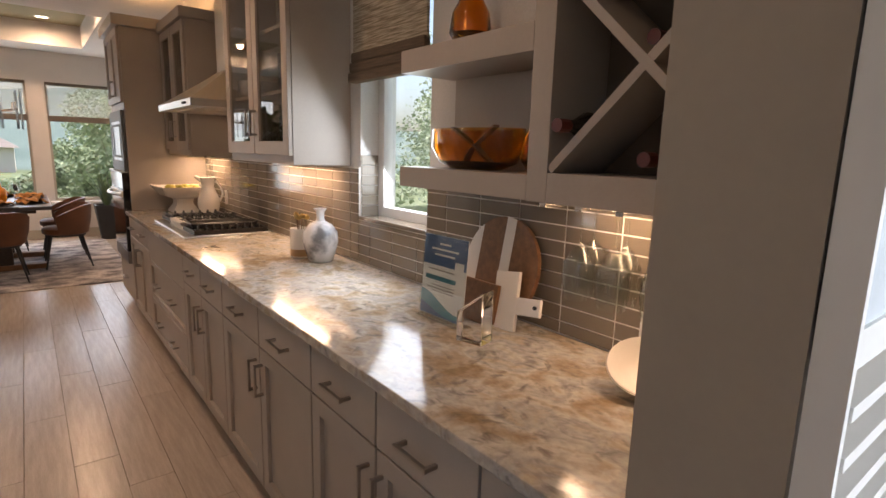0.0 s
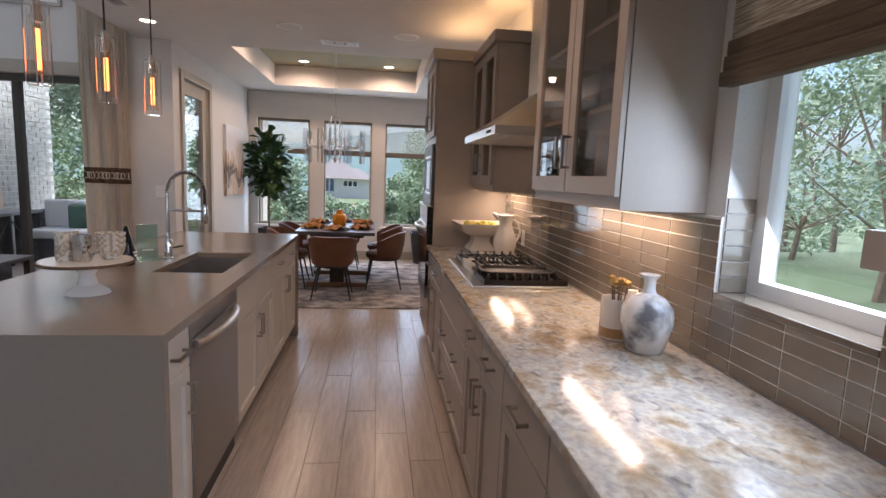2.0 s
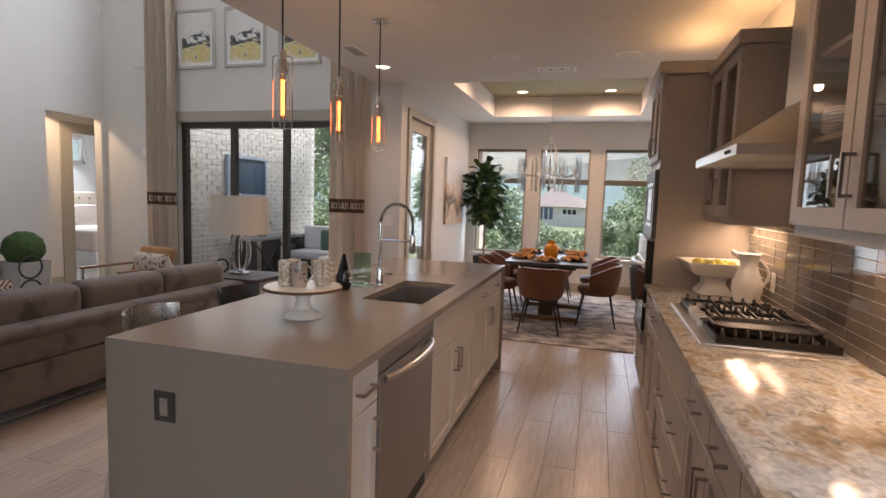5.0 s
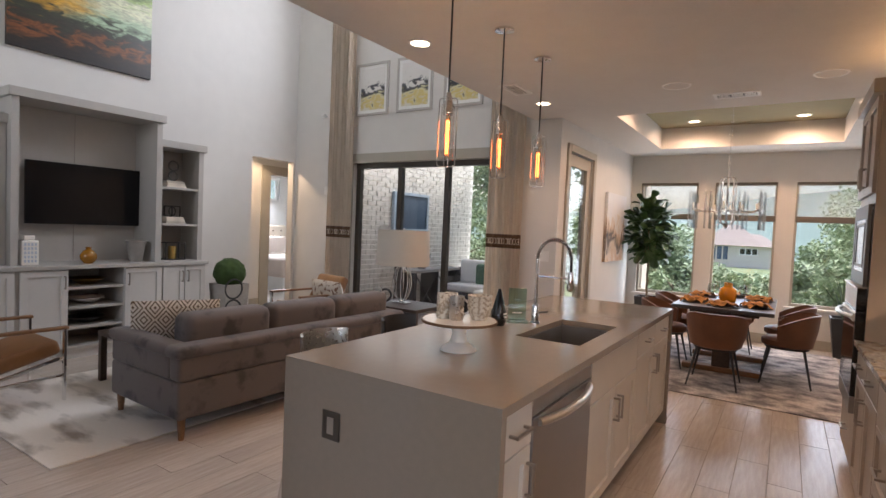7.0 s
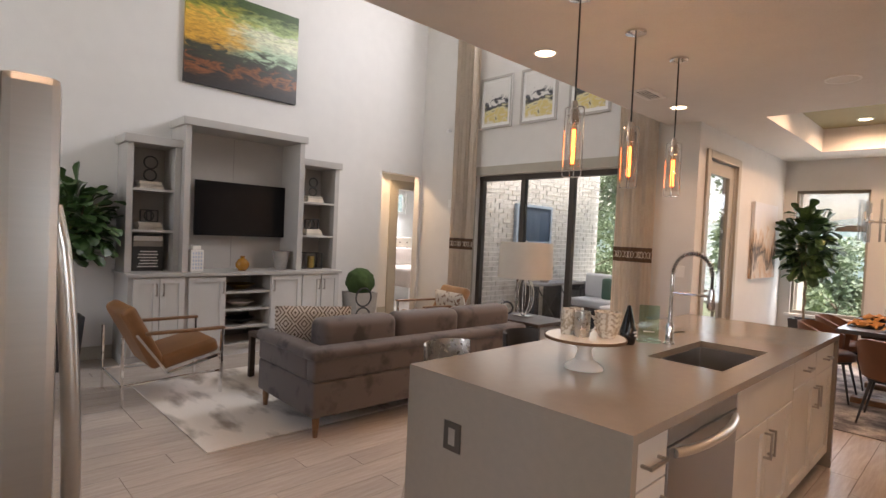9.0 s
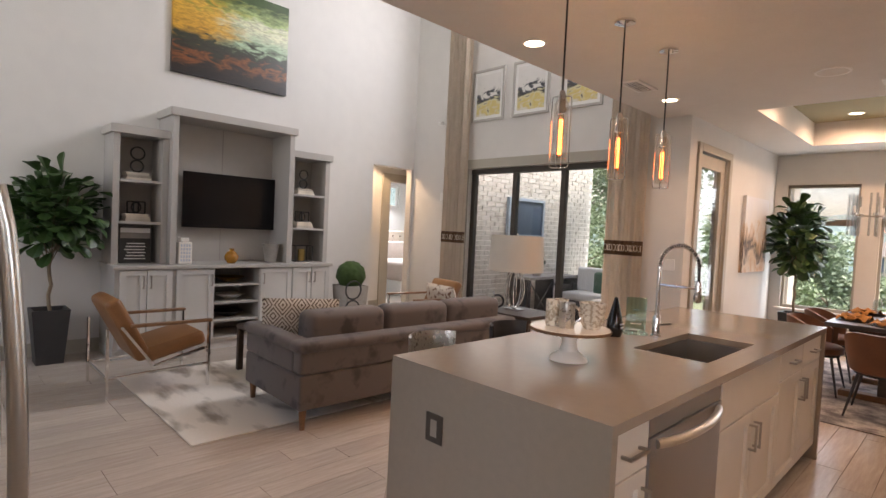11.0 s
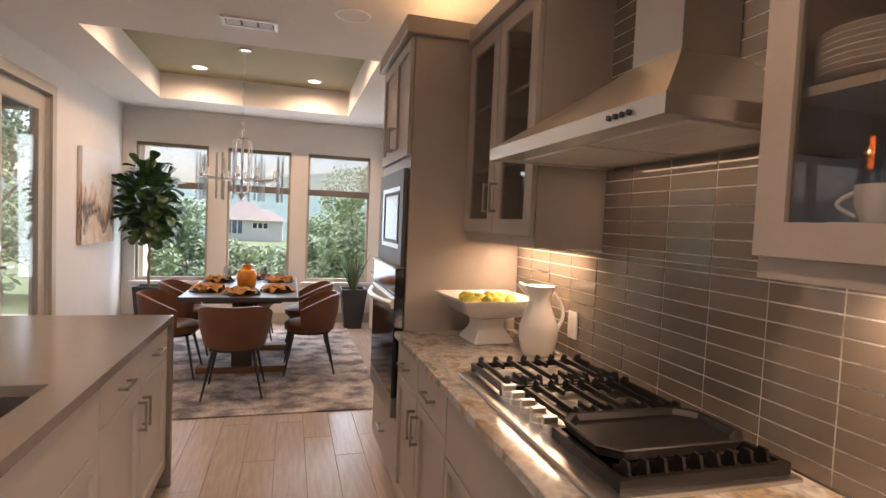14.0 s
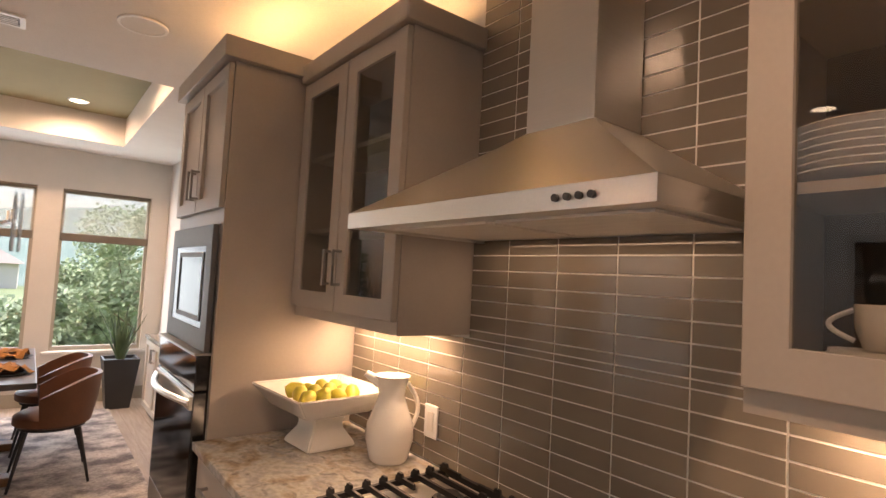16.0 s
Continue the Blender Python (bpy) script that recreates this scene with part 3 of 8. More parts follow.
SHEER = bpy.data.materials.new("sheer_shade")
SHEER.use_nodes = True
sn, sl = SHEER.node_tree.nodes, SHEER.node_tree.links
sn.clear()
so, smx, st, sd, stl, swv, stc = (sn.new("ShaderNode" + k) for k in ("OutputMaterial", "MixShader", "BsdfTransparent", "BsdfDiffuse", "BsdfTranslucent", "TexNoise", "TexCoord"))
sadd = sn.new("ShaderNodeMixShader")
sd.inputs[0].default_value, stl.inputs[0].default_value = (0.5, 0.47, 0.42, 1), (0.6, 0.57, 0.52, 1)
swv.inputs["Scale"].default_value = 50
smapn = sn.new("ShaderNodeMapping")
smapn.inputs["Scale"].default_value = (0.3, 0.3, 4)
smr = sn.new("ShaderNodeMapRange")
smr.inputs[3].default_value, smr.inputs[4].default_value = 0.18, 0.42
sl.new(stc.outputs["Object"], smapn.inputs[0])
sl.new(smapn.outputs[0], swv.inputs["Vector"])
sl.new(swv.outputs["Fac"], smr.inputs[0])
sl.new(smr.outputs[0], smx.inputs[0])
sl.new(sd.outputs[0], sadd.inputs[1])
sl.new(stl.outputs[0], sadd.inputs[2])
sl.new(st.outputs[0], smx.inputs[1])
sl.new(sadd.outputs[0], smx.inputs[2])
sl.new(smx.outputs[0], so.inputs[0])
BRONZESH = mat("shade_hem", (0.16, 0.135, 0.11), 0.8, var=0.1)
for k, (a, b) in enumerate(WINS):
    window("window_%d" % (k + 1), a, b, NY, 0.57, 2.335, 1.25)

# kitchen window
kw = new("window_4")
kw.matrix_basis = pose(EX, 1.9565, 1.14)
tagged(kw, "white-framed kitchen window with a tiled reveal", "window", kind="structure")
bm = bmesh.new()
s, h = 0.2815, 1.16
box(bm, 0.10, 0.15, -s, -s + 0.05, 0, h); box(bm, 0.10, 0.15, s - 0.05, s, 0, h)
box(bm, 0.10, 0.15, -s + 0.05, s - 0.05, 0, 0.05); box(bm, 0.10, 0.15, -s + 0.05, s - 0.05, h - 0.05, h)
part("window_frame", bm, WHITE, kw)
g = part("pane", boxm(0.12, 0.126, -s + 0.05, s - 0.05, 0.05, h - 0.05), WINDOWGLASS, kw)
g.visible_shadow = False
part("window_sill", boxm(-0.012, 0.10, -s, s, -0.012, 0.006, 0.003), TILE, kw, "glazed tile sill")
WOVEN = mat("woven_grass", (0.20, 0.17, 0.12), 0.9, second=(0.52, 0.47, 0.38), mixscale=26, stretch=(1, 0.35, 7), bump=0.5, bscale=60, contrast=(0.35, 0.62))
WOVEND = mat("woven_hem", (0.115, 0.085, 0.06), 0.9, var=0.3, stretch=(1, 0.4, 8), scale=25, bump=0.3)
rb = thing("roman_blind", "woven grass roman blind folded above the kitchen window", "blind", (EX - 0.045, 1.9565, 1.77))
part("cloth", boxm(0.01, 0.022, -0.29, 0.29, 0.12, 0.60), WOVEN, rb)
for k in range(3):
    part("fold", boxm(-0.02 + 0.008 * k, 0.0295 + 0.0002 * k, -0.29, 0.29, 0.045 * k, 0.045 * k + 0.0445, 0.008), WOVEND, rb, "dark folded hem of the blind")
part("head_rail", boxm(0.0, 0.03, -0.29, 0.29, 0.6, 0.64), WOVEND, rb)

# glazed west door of the dining room
dw = new("door_1")
dw.matrix_basis = pose(WX, 7.425, 0)
tagged(dw, "taupe-painted exterior door with a full glass pane, closed", "door", kind="structure")
bm = bmesh.new()
box(bm, -0.02, 0.025, -0.53, -0.445, 0, 2.515, 0.004); box(bm, -0.02, 0.025, 0.445, 0.53, 0, 2.515, 0.004); box(bm, -0.02, 0.028, -0.445, 0.445, 2.43, 2.515, 0.004)
part("casing", bm, TRIM, dw)
bm = bmesh.new()
box(bm, -0.07, -0.025, -0.44, -0.30, 0.01, 2.42); box(bm, -0.07, -0.025, 0.30, 0.44, 0.01, 2.42); box(bm, -0.07, -0.025, -0.30, 0.30, 0.01, 0.24); box(bm, -0.07, -0.025, -0.30, 0.30, 2.28, 2.42)
part("door_leaf", bm, TRIM, dw)
g = part("pane", boxm(-0.05, -0.044, -0.30, 0.30, 0.24, 2.28), WINDOWGLASS, dw)
g.visible_shadow = False
bm = bmesh.new()
tube(bm, (-0.025, -0.37, 1.0), (0.035, -0.37, 1.0), 0.012)
bar(bm, (0.035, -0.38, 1.0), (0.035, -0.27, 1.0), 0.014, 0.02)
tube(bm, (-0.03, -0.37, 1.14), (-0.005, -0.37, 1.14), 0.028)
part("door_handle", bm, NICKEL, dw)

# sliding doors
sd_ = new("door_2")
sd_.matrix_basis = pose(-3.495, SY, 0)
tagged(sd_, "wide dark-framed sliding glass doors, closed", "door", kind="structure")
bm = bmesh.new()
for x in (-1.24, -0.487, 0.275, 1.04):
    box(bm, x - 0.035, x + 0.035, 0.06, 0.13, 0, 2.27)
box(bm, -1.275, 1.275, 0.05, 0.14, 2.27, 2.34); box(bm, -1.275, 1.275, 0.05, 0.14, 0, 0.04)
box(bm, 1.21, 1.275, 0.05, 0.14, 0.04, 2.27)
part("door_frame", bm, BRONZE, sd_)
for a, b in ((-1.205, -0.522), (-0.452, 0.24), (0.31, 1.005), (1.075, 1.21)):
    g = part("pane", boxm(a, b, 0.09, 0.096, 0.04, 2.27), WINDOWGLASS, sd_)
    g.visible_shadow = False
part("casing", boxm(-1.37, 1.30, -0.03, -0.001, 2.34, 2.47, 0.004), TRIM, sd_)
part("casing", boxm(-1.37, -1.28, -0.025, -0.001, 0, 2.338, 0.004), TRIM, sd_)


def plain_window(name, x0, x1, y0, y1, z0, z1, along):
    w = new(name)
    w.matrix_basis = pose(x0, y0, z0)
    tagged(w, "white-framed fixed window", "window", kind="structure")
    L, h = (x1 - x0) if along == 'x' else (y1 - y0), z1 - z0
    bm = bmesh.new()
    def b(a0, a1, c0, c1):
        box(bm, a0, a1, 0.08, 0.13, c0, c1) if along == 'x' else box(bm, 0.08, 0.13, a0, a1, c0, c1)
    b(0, 0.05, 0, h); b(L - 0.05, L, 0, h); b(0.05, L - 0.05, 0, 0.05); b(0.05, L - 0.05, h - 0.05, h)
    part("window_frame", bm, WHITE, w)
    g = part("pane", boxm(0.05, L - 0.05, 0.1, 0.106, 0.05, h - 0.05) if along == 'x' else boxm(0.1, 0.106, 0.05, L - 0.05, 0.05, h - 0.05), WINDOWGLASS, w)
    g.visible_shadow = False


plain_window("window_5", -4.4, -2.6, SY, SY, 4.1, 5.3, 'x')
# added window out of view, goes with the south fill lamp
plain_window("window_6", -5.4, -2.6, -3.2, -3.2, 1.0, 4.9, 'x')
# unseen window added round the lamp that lights the louvred panel
plain_window("window_7", EX, EX, -2.0, -0.6, 0.8, 2.2, 'y')

# ---- kitchen ----
def front(bm, xf, s, y0, y1, z0, z1, rail=0.055, panel=True):
    """A framed cabinet front in the plane x = xf whose back lies towards s, with eased edges and a recessed panel or an opening."""
    def loop(x, inset):
        return [bm.verts.new((x, y, z)) for y, z in ((y0 + inset, z0 + inset), (y1 - inset, z0 + inset), (y1 - inset, z1 - inset), (y0 + inset, z1 - inset))]
    rows = [loop(xf + s * 0.02, 0), loop(xf + s * 0.002, 0), loop(xf, 0.002), loop(xf, rail - 0.001), loop(xf + s * 0.001, rail)]
    rows += [loop(xf + s * 0.014, rail + 0.002)] if panel else [loop(xf + s * 0.02, rail)]
    if not panel:
        rows.append(rows[0])
    for a, b in zip(rows, rows[1:]):
        for k in range(4):
            bm.faces.new((a[k], a[(k + 1) % 4], b[(k + 1) % 4], b[k]))
    if panel:
        bm.faces.new(rows[0][::-1])
        bm.faces.new(rows[-1])
    return bm


def pull(parent, xf, s, y, z, length, upright):
    bm = bmesh.new()
    x, h = xf - s * 0.032, length / 2
    if upright:
        box(bm, x - 0.005, x + 0.005, y - 0.006, y + 0.006, z - h, z + h, 0.002)
        for q in (z - h + 0.006, z + h - 0.006):
            box(bm, min(x, xf), max(x, xf), y - 0.005, y + 0.005, q - 0.005, q + 0.005)
    else:
        box(bm, x - 0.005, x + 0.005, y - h, y + h, z - 0.006, z + 0.006, 0.002)
        for q in (y - h + 0.006, y + h - 0.006):
            box(bm, min(x, xf), max(x, xf), q - 0.005, q + 0.005, z - 0.005, z + 0.005)
    part("handle", bm, PULL, parent, "satin nickel bar pull")


def drawer(c, xf, s, y0, y1, z0, z1, material, handle=True, slab=False):
    bm = boxm(min(xf, xf + s * 0.02), max(xf, xf + s * 0.02), y0, y1, z0, z1, 0.002) if slab else front(bmesh.new(), xf, s, y0, y1, z0, z1, 0.035)
    d = part("drawer", bm, material, c)
    if handle:
        pull(d, xf, s, (y0 + y1) / 2, (z0 + z1) / 2, 0.13, False)
    return d


def door(c, xf, s, y0, y1, z0, z1, material, side, low=False):
    """side: -1 when the handle is at the low-y edge, 1 at the high-y edge, 0 for none. low: the handle sits near the bottom."""
    d = part("door", front(bmesh.new(), xf, s, y0, y1, z0, z1), material, c)
    if side:
        pull(d, xf, s, (y1 - 0.03) if side > 0 else (y0 + 0.03), (z0 + 0.12) if low else (z1 - 0.12), 0.13, True)
    return d


G = 0.0045


def base_unit(y0, y1, kind, xf, s, back, material, label, group):
    """A base cabinet from y0 to y1. kind: two (two drawers over two doors), one (drawer over door), hob (panel over drawers), sink (panel over two doors), doors."""
    c = thing("base_cabinet", label, "cabinet", (0, 0, 0), 0, group)
    body = bmesh.new()
    xb = xf + s * 0.021
    box(body, min(xb, back), max(xb, back), y0, y1, 0.10, 0.882)
    part("body", body, material, c)
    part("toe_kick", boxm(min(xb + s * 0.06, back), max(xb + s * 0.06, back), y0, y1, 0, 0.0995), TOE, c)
    m = (y0 + y1) / 2
    if kind == "two":
        for a, b in ((y0, m), (m, y1)):
            drawer(c, xf, s, a + G, b - G, 0.715, 0.872, material, slab=True)
        door(c, xf, s, y0 + G, m - G, 0.108, 0.708, material, 1)
        door(c, xf, s, m + G, y1 - G, 0.108, 0.708, material, -1)
    elif kind == "one":
        drawer(c, xf, s, y0 + G, y1 - G, 0.715, 0.872, material, slab=True)
        door(c, xf, s, y0 + G, y1 - G, 0.108, 0.708, material, 1)
    elif kind == "hob":
        drawer(c, xf, s, y0 + G, y1 - G, 0.66, 0.872, material, False, True)
        for a, b in ((0.108, 0.375), (0.381, 0.652)):
            d = drawer(c, xf, s, y0 + G, y1 - G, a, b, material, False)
            pull(d, xf, s, y0 + (y1 - y0) * 0.28, (a + b) / 2, 0.13, False)
            pull(d, xf, s, y0 + (y1 - y0) * 0.72, (a + b) / 2, 0.13, False)
    elif kind == "sink":
        drawer(c, xf, s, y0 + G, y1 - G, 0.66, 0.872, material, False, True)
        door(c, xf, s, y0 + G, m - G, 0.108, 0.652, material, 1)
        door(c, xf, s, m + G, y1 - G, 0.108, 0.652, material, -1)
    return c


XF = 0.893
for y0, y1, kind in ((0.292, 0.63, "one"), (0.63, 1.417, "two"), (1.417, 2.37, "two"), (2.37, 3.12, "two"), (3.12, 4.17, "hob"), (4.17, 5.03, "two")):
    base_unit(y0, y1, kind, XF, 1, EX - 0.004, CAB, "greige painted base cabinet with nickel pulls under granite", "base cabinets along the wall")
top = boxm(0.87, EX - 0.012, 0.2915, 5.032, 0.885, 0.915, 0.004)
single("worktop", top, GRANITE, "polished cream and brown granite worktop on the base cabinets", "worktop")

# backsplash: grout bed now, the tiles come last
splash = structure("backsplash", boxm(EX - 0.008, EX - 0.0005, 0.2915, 1.673, 0.917, 1.373), GROUT, "stacked taupe glazed tile backsplash", "backsplash")
part("grout_bed", boxm(EX - 0.008, EX - 0.0005, 2.24, 3.265, 0.917, 1.383), GROUT, splash)
part("grout_bed", boxm(EX - 0.008, EX - 0.0005, 1.673, 2.24, 0.917, 1.128), GROUT, splash)
part("grout_bed", boxm(EX - 0.008, EX - 0.0005, 3.265, 4.245, 0.917, 1.3835), GROUT, splash)
splash_hood = structure("backsplash_hood", boxm(EX - 0.008, EX - 0.0005, 3.265, 4.245, 1.3836, 2.758), GROUT, "stacked taupe glazed tile wall behind the range hood", "backsplash")
part("grout_bed", boxm(EX - 0.008, EX - 0.0005, 4.245, 5.03, 0.917, 1.383), GROUT, splash)


def upper(y0, y1, nshelf, label, crown_to):
    """An upper cabinet with two glass doors, shelves and a crown."""
    c = thing("wall_cabinet", label, "cabinet", (0, 0, 0), 0, "glass-front wall cabinets")
    xf, z0, z1 = 1.21, 1.388, 2.36
    for nm, *b in (("side_panel", xf + 0.022, EX - 0.002, y0, y0 + 0.02, z0, z1), ("side_panel", xf + 0.022, EX - 0.002, y1 - 0.02, y1, z0, z1), ("bottom_panel", xf + 0.022, EX - 0.002, y0 + 0.02, y1 - 0.02, z0, z0 + 0.045), ("top_panel", xf + 0.022, EX - 0.002, y0 + 0.02, y1 - 0.02, z1 - 0.02, z1)):
        part(nm, boxm(*b), CAB, c)
    part("back_panel", boxm(EX - 0.014, EX - 0.003, y0 + 0.021, y1 - 0.021, z0 + 0.046, z1 - 0.021), CABSHADE, c, "cabinet back panel, coloured dark for the shade inside")
    m = (y0 + y1) / 2
    for a, b, side in ((y0 + 0.004, m - G, 1), (m + G, y1 - 0.004, -1)):
        d = part("door", front(bmesh.new(), xf, 1, a, b, z0 + 0.042, z1 - 0.006, 0.065, False), CAB, c)
        g = part("pane", boxm(xf + 0.009, xf + 0.012, a + 0.064, b - 0.064, z0 + 0.106, z1 - 0.07), CABGLASS, d, "clear cabinet glass")
        g.visible_shadow = False
        pull(d, xf, 1, (b - 0.03) if side > 0 else (a + 0.03), z0 + 0.20, 0.13, True)
    for k in range(nshelf):
        z = z0 + 0.045 + (z1 - z0 - 0.065) * (k + 1) / (nshelf + 1)
        part("shelf", boxm(xf + 0.045, EX - 0.015, y0 + 0.022, y1 - 0.022, z - 0.009, z + 0.009), CAB, c)
    bm = boxm(xf - 0.02, EX - 0.002, y0 - 0.02, y1 + (0.02 if crown_to else -0.001), z1 + 0.001, z1 + 0.075, 0.006)
    part("crown", bm, CAB, c)
    return c


upper(2.335, 3.262, 2, "greige wall cabinet with glass doors holding white crockery", True)
upper(4.247, 5.028, 2, "greige wall cabinet with glass doors holding glassware", False)

# open shelves and wine rack
sh = thing("shelf_unit", "greige open shelves with an X-shaped wine rack", "shelf unit")
xs = 1.285
for z_a, z_b in ((1.345, 1.412), (1.724, 1.797), (2.15, 2.22)):
    part("shelf", boxm(xs, EX - 0.012, 0.9175, 1.522, z_a, z_b, 0.002), CAB, sh)
part("divider", boxm(xs, EX - 0.012, 0.848, 0.917, 1.343, 2.36, 0.002), CAB, sh)
part("rack_base", boxm(xs, EX - 0.012, 0.293, 0.8475, 1.343, 1.42, 0.002), CAB, sh)
part("rack_side", boxm(xs, EX - 0.012, 0.293, 0.352, 1.4205, 2.36, 0.002), CAB, sh)
part("rack_top", boxm(xs, EX - 0.012, 0.3525, 0.8475, 2.3, 2.36, 0.002), CAB, sh)
part("back_panel", boxm(EX - 0.024, EX - 0.013, 0.3525, 0.8475, 1.4205, 2.299), CABSHADE, sh, "wine rack back panel, coloured dark for the shade inside")
part("back_panel", boxm(EX - 0.02, EX - 0.013, 0.9175, 1.5, 1.4125, 1.7235), CAB, sh)
cyr, czr = 0.60, 1.662
for k, (a, b) in enumerate((((cyr - 0.246, czr - 0.235), (cyr + 0.246, czr + 0.235)), ((cyr - 0.246, czr + 0.235), (cyr + 0.246, czr - 0.235)))):
    part("rack_slat", bar(bmesh.new(), (xs + 0.11 + 0.001 * k, a[0], a[1]), (xs + 0.11 + 0.001 * k, b[0], b[1]), 0.215 - 0.004 * k, 0.022), CAB, sh)
part("rack_shelf", boxm(xs + 0.003, EX - 0.025, 0.353, 0.847, 1.905, 1.925), CAB, sh)


def wine(y, z, x=1.36):
    b = thing("wine_bottle", "dark glass wine bottle lying in the rack", "bottle", (x, y, z), 0, "wine bottles in the rack")
    bm = lathe(bmesh.new(), [(0, 0.16), (0.03, 0.16), (0.037, 0.15), (0.037, -0.0), (0.015, -0.05), (0.0145, -0.11), (0.0, -0.11)], 20)
    bmesh.ops.transform(bm, matrix=pose(0, 0, 0, 0, 90, 0), verts=bm.verts)
    part("glass_body", bm, WINE, b, smooth=True)
    bm = tube(bmesh.new(), (-0.112, 0, 0), (-0.072, 0, 0), 0.0165)
    part("capsule", bm, mat("wine_foil", (0.10, 0.02, 0.015), 0.35, var=0.1), b)


wine(0.795, 1.535); wine(0.47, 1.475, 1.39); wine(0.585, 1.46, 1.40); wine(0.60, 1.715, 1.42)

# tall oven cabinet
tc_ = thing("oven_cabinet", "tall greige cabinet housing a microwave and an oven", "cabinet")
TF, TY_0, TY_1 = 0.90, 5.035, 5.80
for nm, *b in (("side_panel", TF + 0.022, EX - 0.002, TY_0, TY_0 + 0.03, 0.1, 2.385), ("side_panel", TF + 0.022, EX - 0.002, TY_1 - 0.03, TY_1, 0.1, 2.385), ("upper_box", TF + 0.022, EX - 0.002, TY_0 + 0.03, TY_1 - 0.03, 1.74, 2.385), ("lower_box", TF + 0.022, EX - 0.002, TY_0 + 0.03, TY_1 - 0.03, 0.1, 0.45), ("back_box", TF + 0.05, EX - 0.002, TY_0 + 0.03, TY_1 - 0.03, 0.451, 1.739)):
    part(nm, boxm(*b), CAB, tc_)
part("crown", boxm(TF - 0.03, EX - 0.002, TY_0 - 0.03, TY_1 + 0.03, 2.386, 2.47, 0.006), CAB, tc_)
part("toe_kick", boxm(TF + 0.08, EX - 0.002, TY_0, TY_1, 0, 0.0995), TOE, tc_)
mid = (TY_0 + TY_1) / 2
door(tc_, TF, 1, TY_0 + 0.006, mid - G, 1.80, 2.375, CAB, 1, True)
door(tc_, TF, 1, mid + G, TY_1 - 0.006, 1.80, 2.375, CAB, -1, True)
drawer(tc_, TF, 1, TY_0 + 0.006, TY_1 - 0.006, 0.11, 0.44, CAB, True, True)

mw = thing("microwave", "built-in stainless microwave with a black glass window", "microwave")
part("trim_frame", front(bmesh.new(), TF - 0.006, 1, TY_0 + 0.031, TY_1 - 0.031, 1.235, 1.735, 0.085, False), MWTRIM, mw)
part("door_glass", boxm(TF - 0.004, TF + 0.02, TY_0 + 0.117, TY_1 - 0.117, 1.321, 1.649), DARKGLASS, mw)
bm = front(bmesh.new(), TF - 0.008, 1, TY_0 + 0.14, TY_1 - 0.2, 1.345, 1.625, 0.02, False)
part("window_trim", bm, MWTRIM, mw)
ov = thing("oven", "built-in stainless wall oven with a black glass door", "oven")
part("control_panel", boxm(TF - 0.03, TF + 0.04, TY_0 + 0.031, TY_1 - 0.031, 1.09, 1.225, 0.004), BLACK, ov)
part("top_trim", boxm(TF - 0.04, TF + 0.04, TY_0 + 0.031, TY_1 - 0.031, 1.2255, 1.2345), APPL, ov)
part("oven_door", boxm(TF - 0.03, TF + 0.04, TY_0 + 0.031, TY_1 - 0.031, 0.56, 1.085, 0.004), BLACK, ov, "black glass oven door")
part("lower_trim", boxm(TF - 0.03, TF + 0.04, TY_0 + 0.031, TY_1 - 0.031, 0.455, 0.556, 0.004), APPL, ov)
bm = bmesh.new()
bar(bm, (TF - 0.036, TY_0 + 0.04, 1.045), (TF - 0.036, TY_1 - 0.04, 1.045), 0.012, 0.05)
path(bm, [(TF - 0.036 - 0.055 * math.sin(math.pi * k / 12), TY_0 + 0.05 + (TY_1 - TY_0 - 0.1) * k / 12, 1.045) for k in range(13)], 0.014)
part("handle", bm, STEELH, ov, "curved stainless handle", True)

# buffet in the dining room
bf = thing("buffet_cabinet", "low cream cabinet with a pale top against the dining wall", "cabinet")
part("body", boxm(1.39, 1.615, 6.3, 9.2, 0.09, 0.79), WHITECAB, bf)
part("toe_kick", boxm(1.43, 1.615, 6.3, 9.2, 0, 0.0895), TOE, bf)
part("top", boxm(1.36, 1.615, 6.3, 9.22, 0.791, 0.825, 0.004), QUARTZ, bf)
for k in range(6):
    d = door(bf, 1.37, 1, 6.3 + k * 0.4833 + 0.004, 6.3 + (k + 1) * 0.4833 - 0.004, 0.1, 0.78, WHITECAB, 1 if k % 2 == 0 else -1)

# range hood
hd = thing("range_hood", "stainless pyramid range hood with a tall chimney", "range hood")
HY0, HY1, HX = 3.293, 4.20, 1.02
bm = bmesh.new()
for b in ((HX, HX + 0.012, HY0, HY1, 1.692, 1.733), (HX + 0.012, EX - 0.014, HY0, HY0 + 0.012, 1.692, 1.733), (HX + 0.012, EX - 0.014, HY1 - 0.012, HY1, 1.692, 1.733)):
    box(bm, *b)
part("rim", bm, STEELH, hd)
bm = bmesh.new()
lo = [(HX, HY0, 1.7335), (HX, HY1, 1.7335), (EX - 0.014, HY1, 1.7335), (EX - 0.014, HY0, 1.7335)]
rings = []
for k in range(7):
    f = k / 6
    g = 1 - (1 - f) ** 1.06
    hi = [(1.325, 3.63, 0), (1.325, 3.84, 0), (EX - 0.014, 3.84, 0), (EX - 0.014, 3.63, 0)]
    rings.append([bm.verts.new((p[0] + (q[0] - p[0]) * g, p[1] + (q[1] - p[1]) * g, 1.7335 + 0.22 * f)) for p, q in zip(lo, hi)])
for a, b in zip(rings, rings[1:]):
    for k in range(4):
        bm.faces.new((a[k], a[(k + 1) % 4], b[(k + 1) % 4], b[k]))
part("canopy", bm, STEELH, hd)
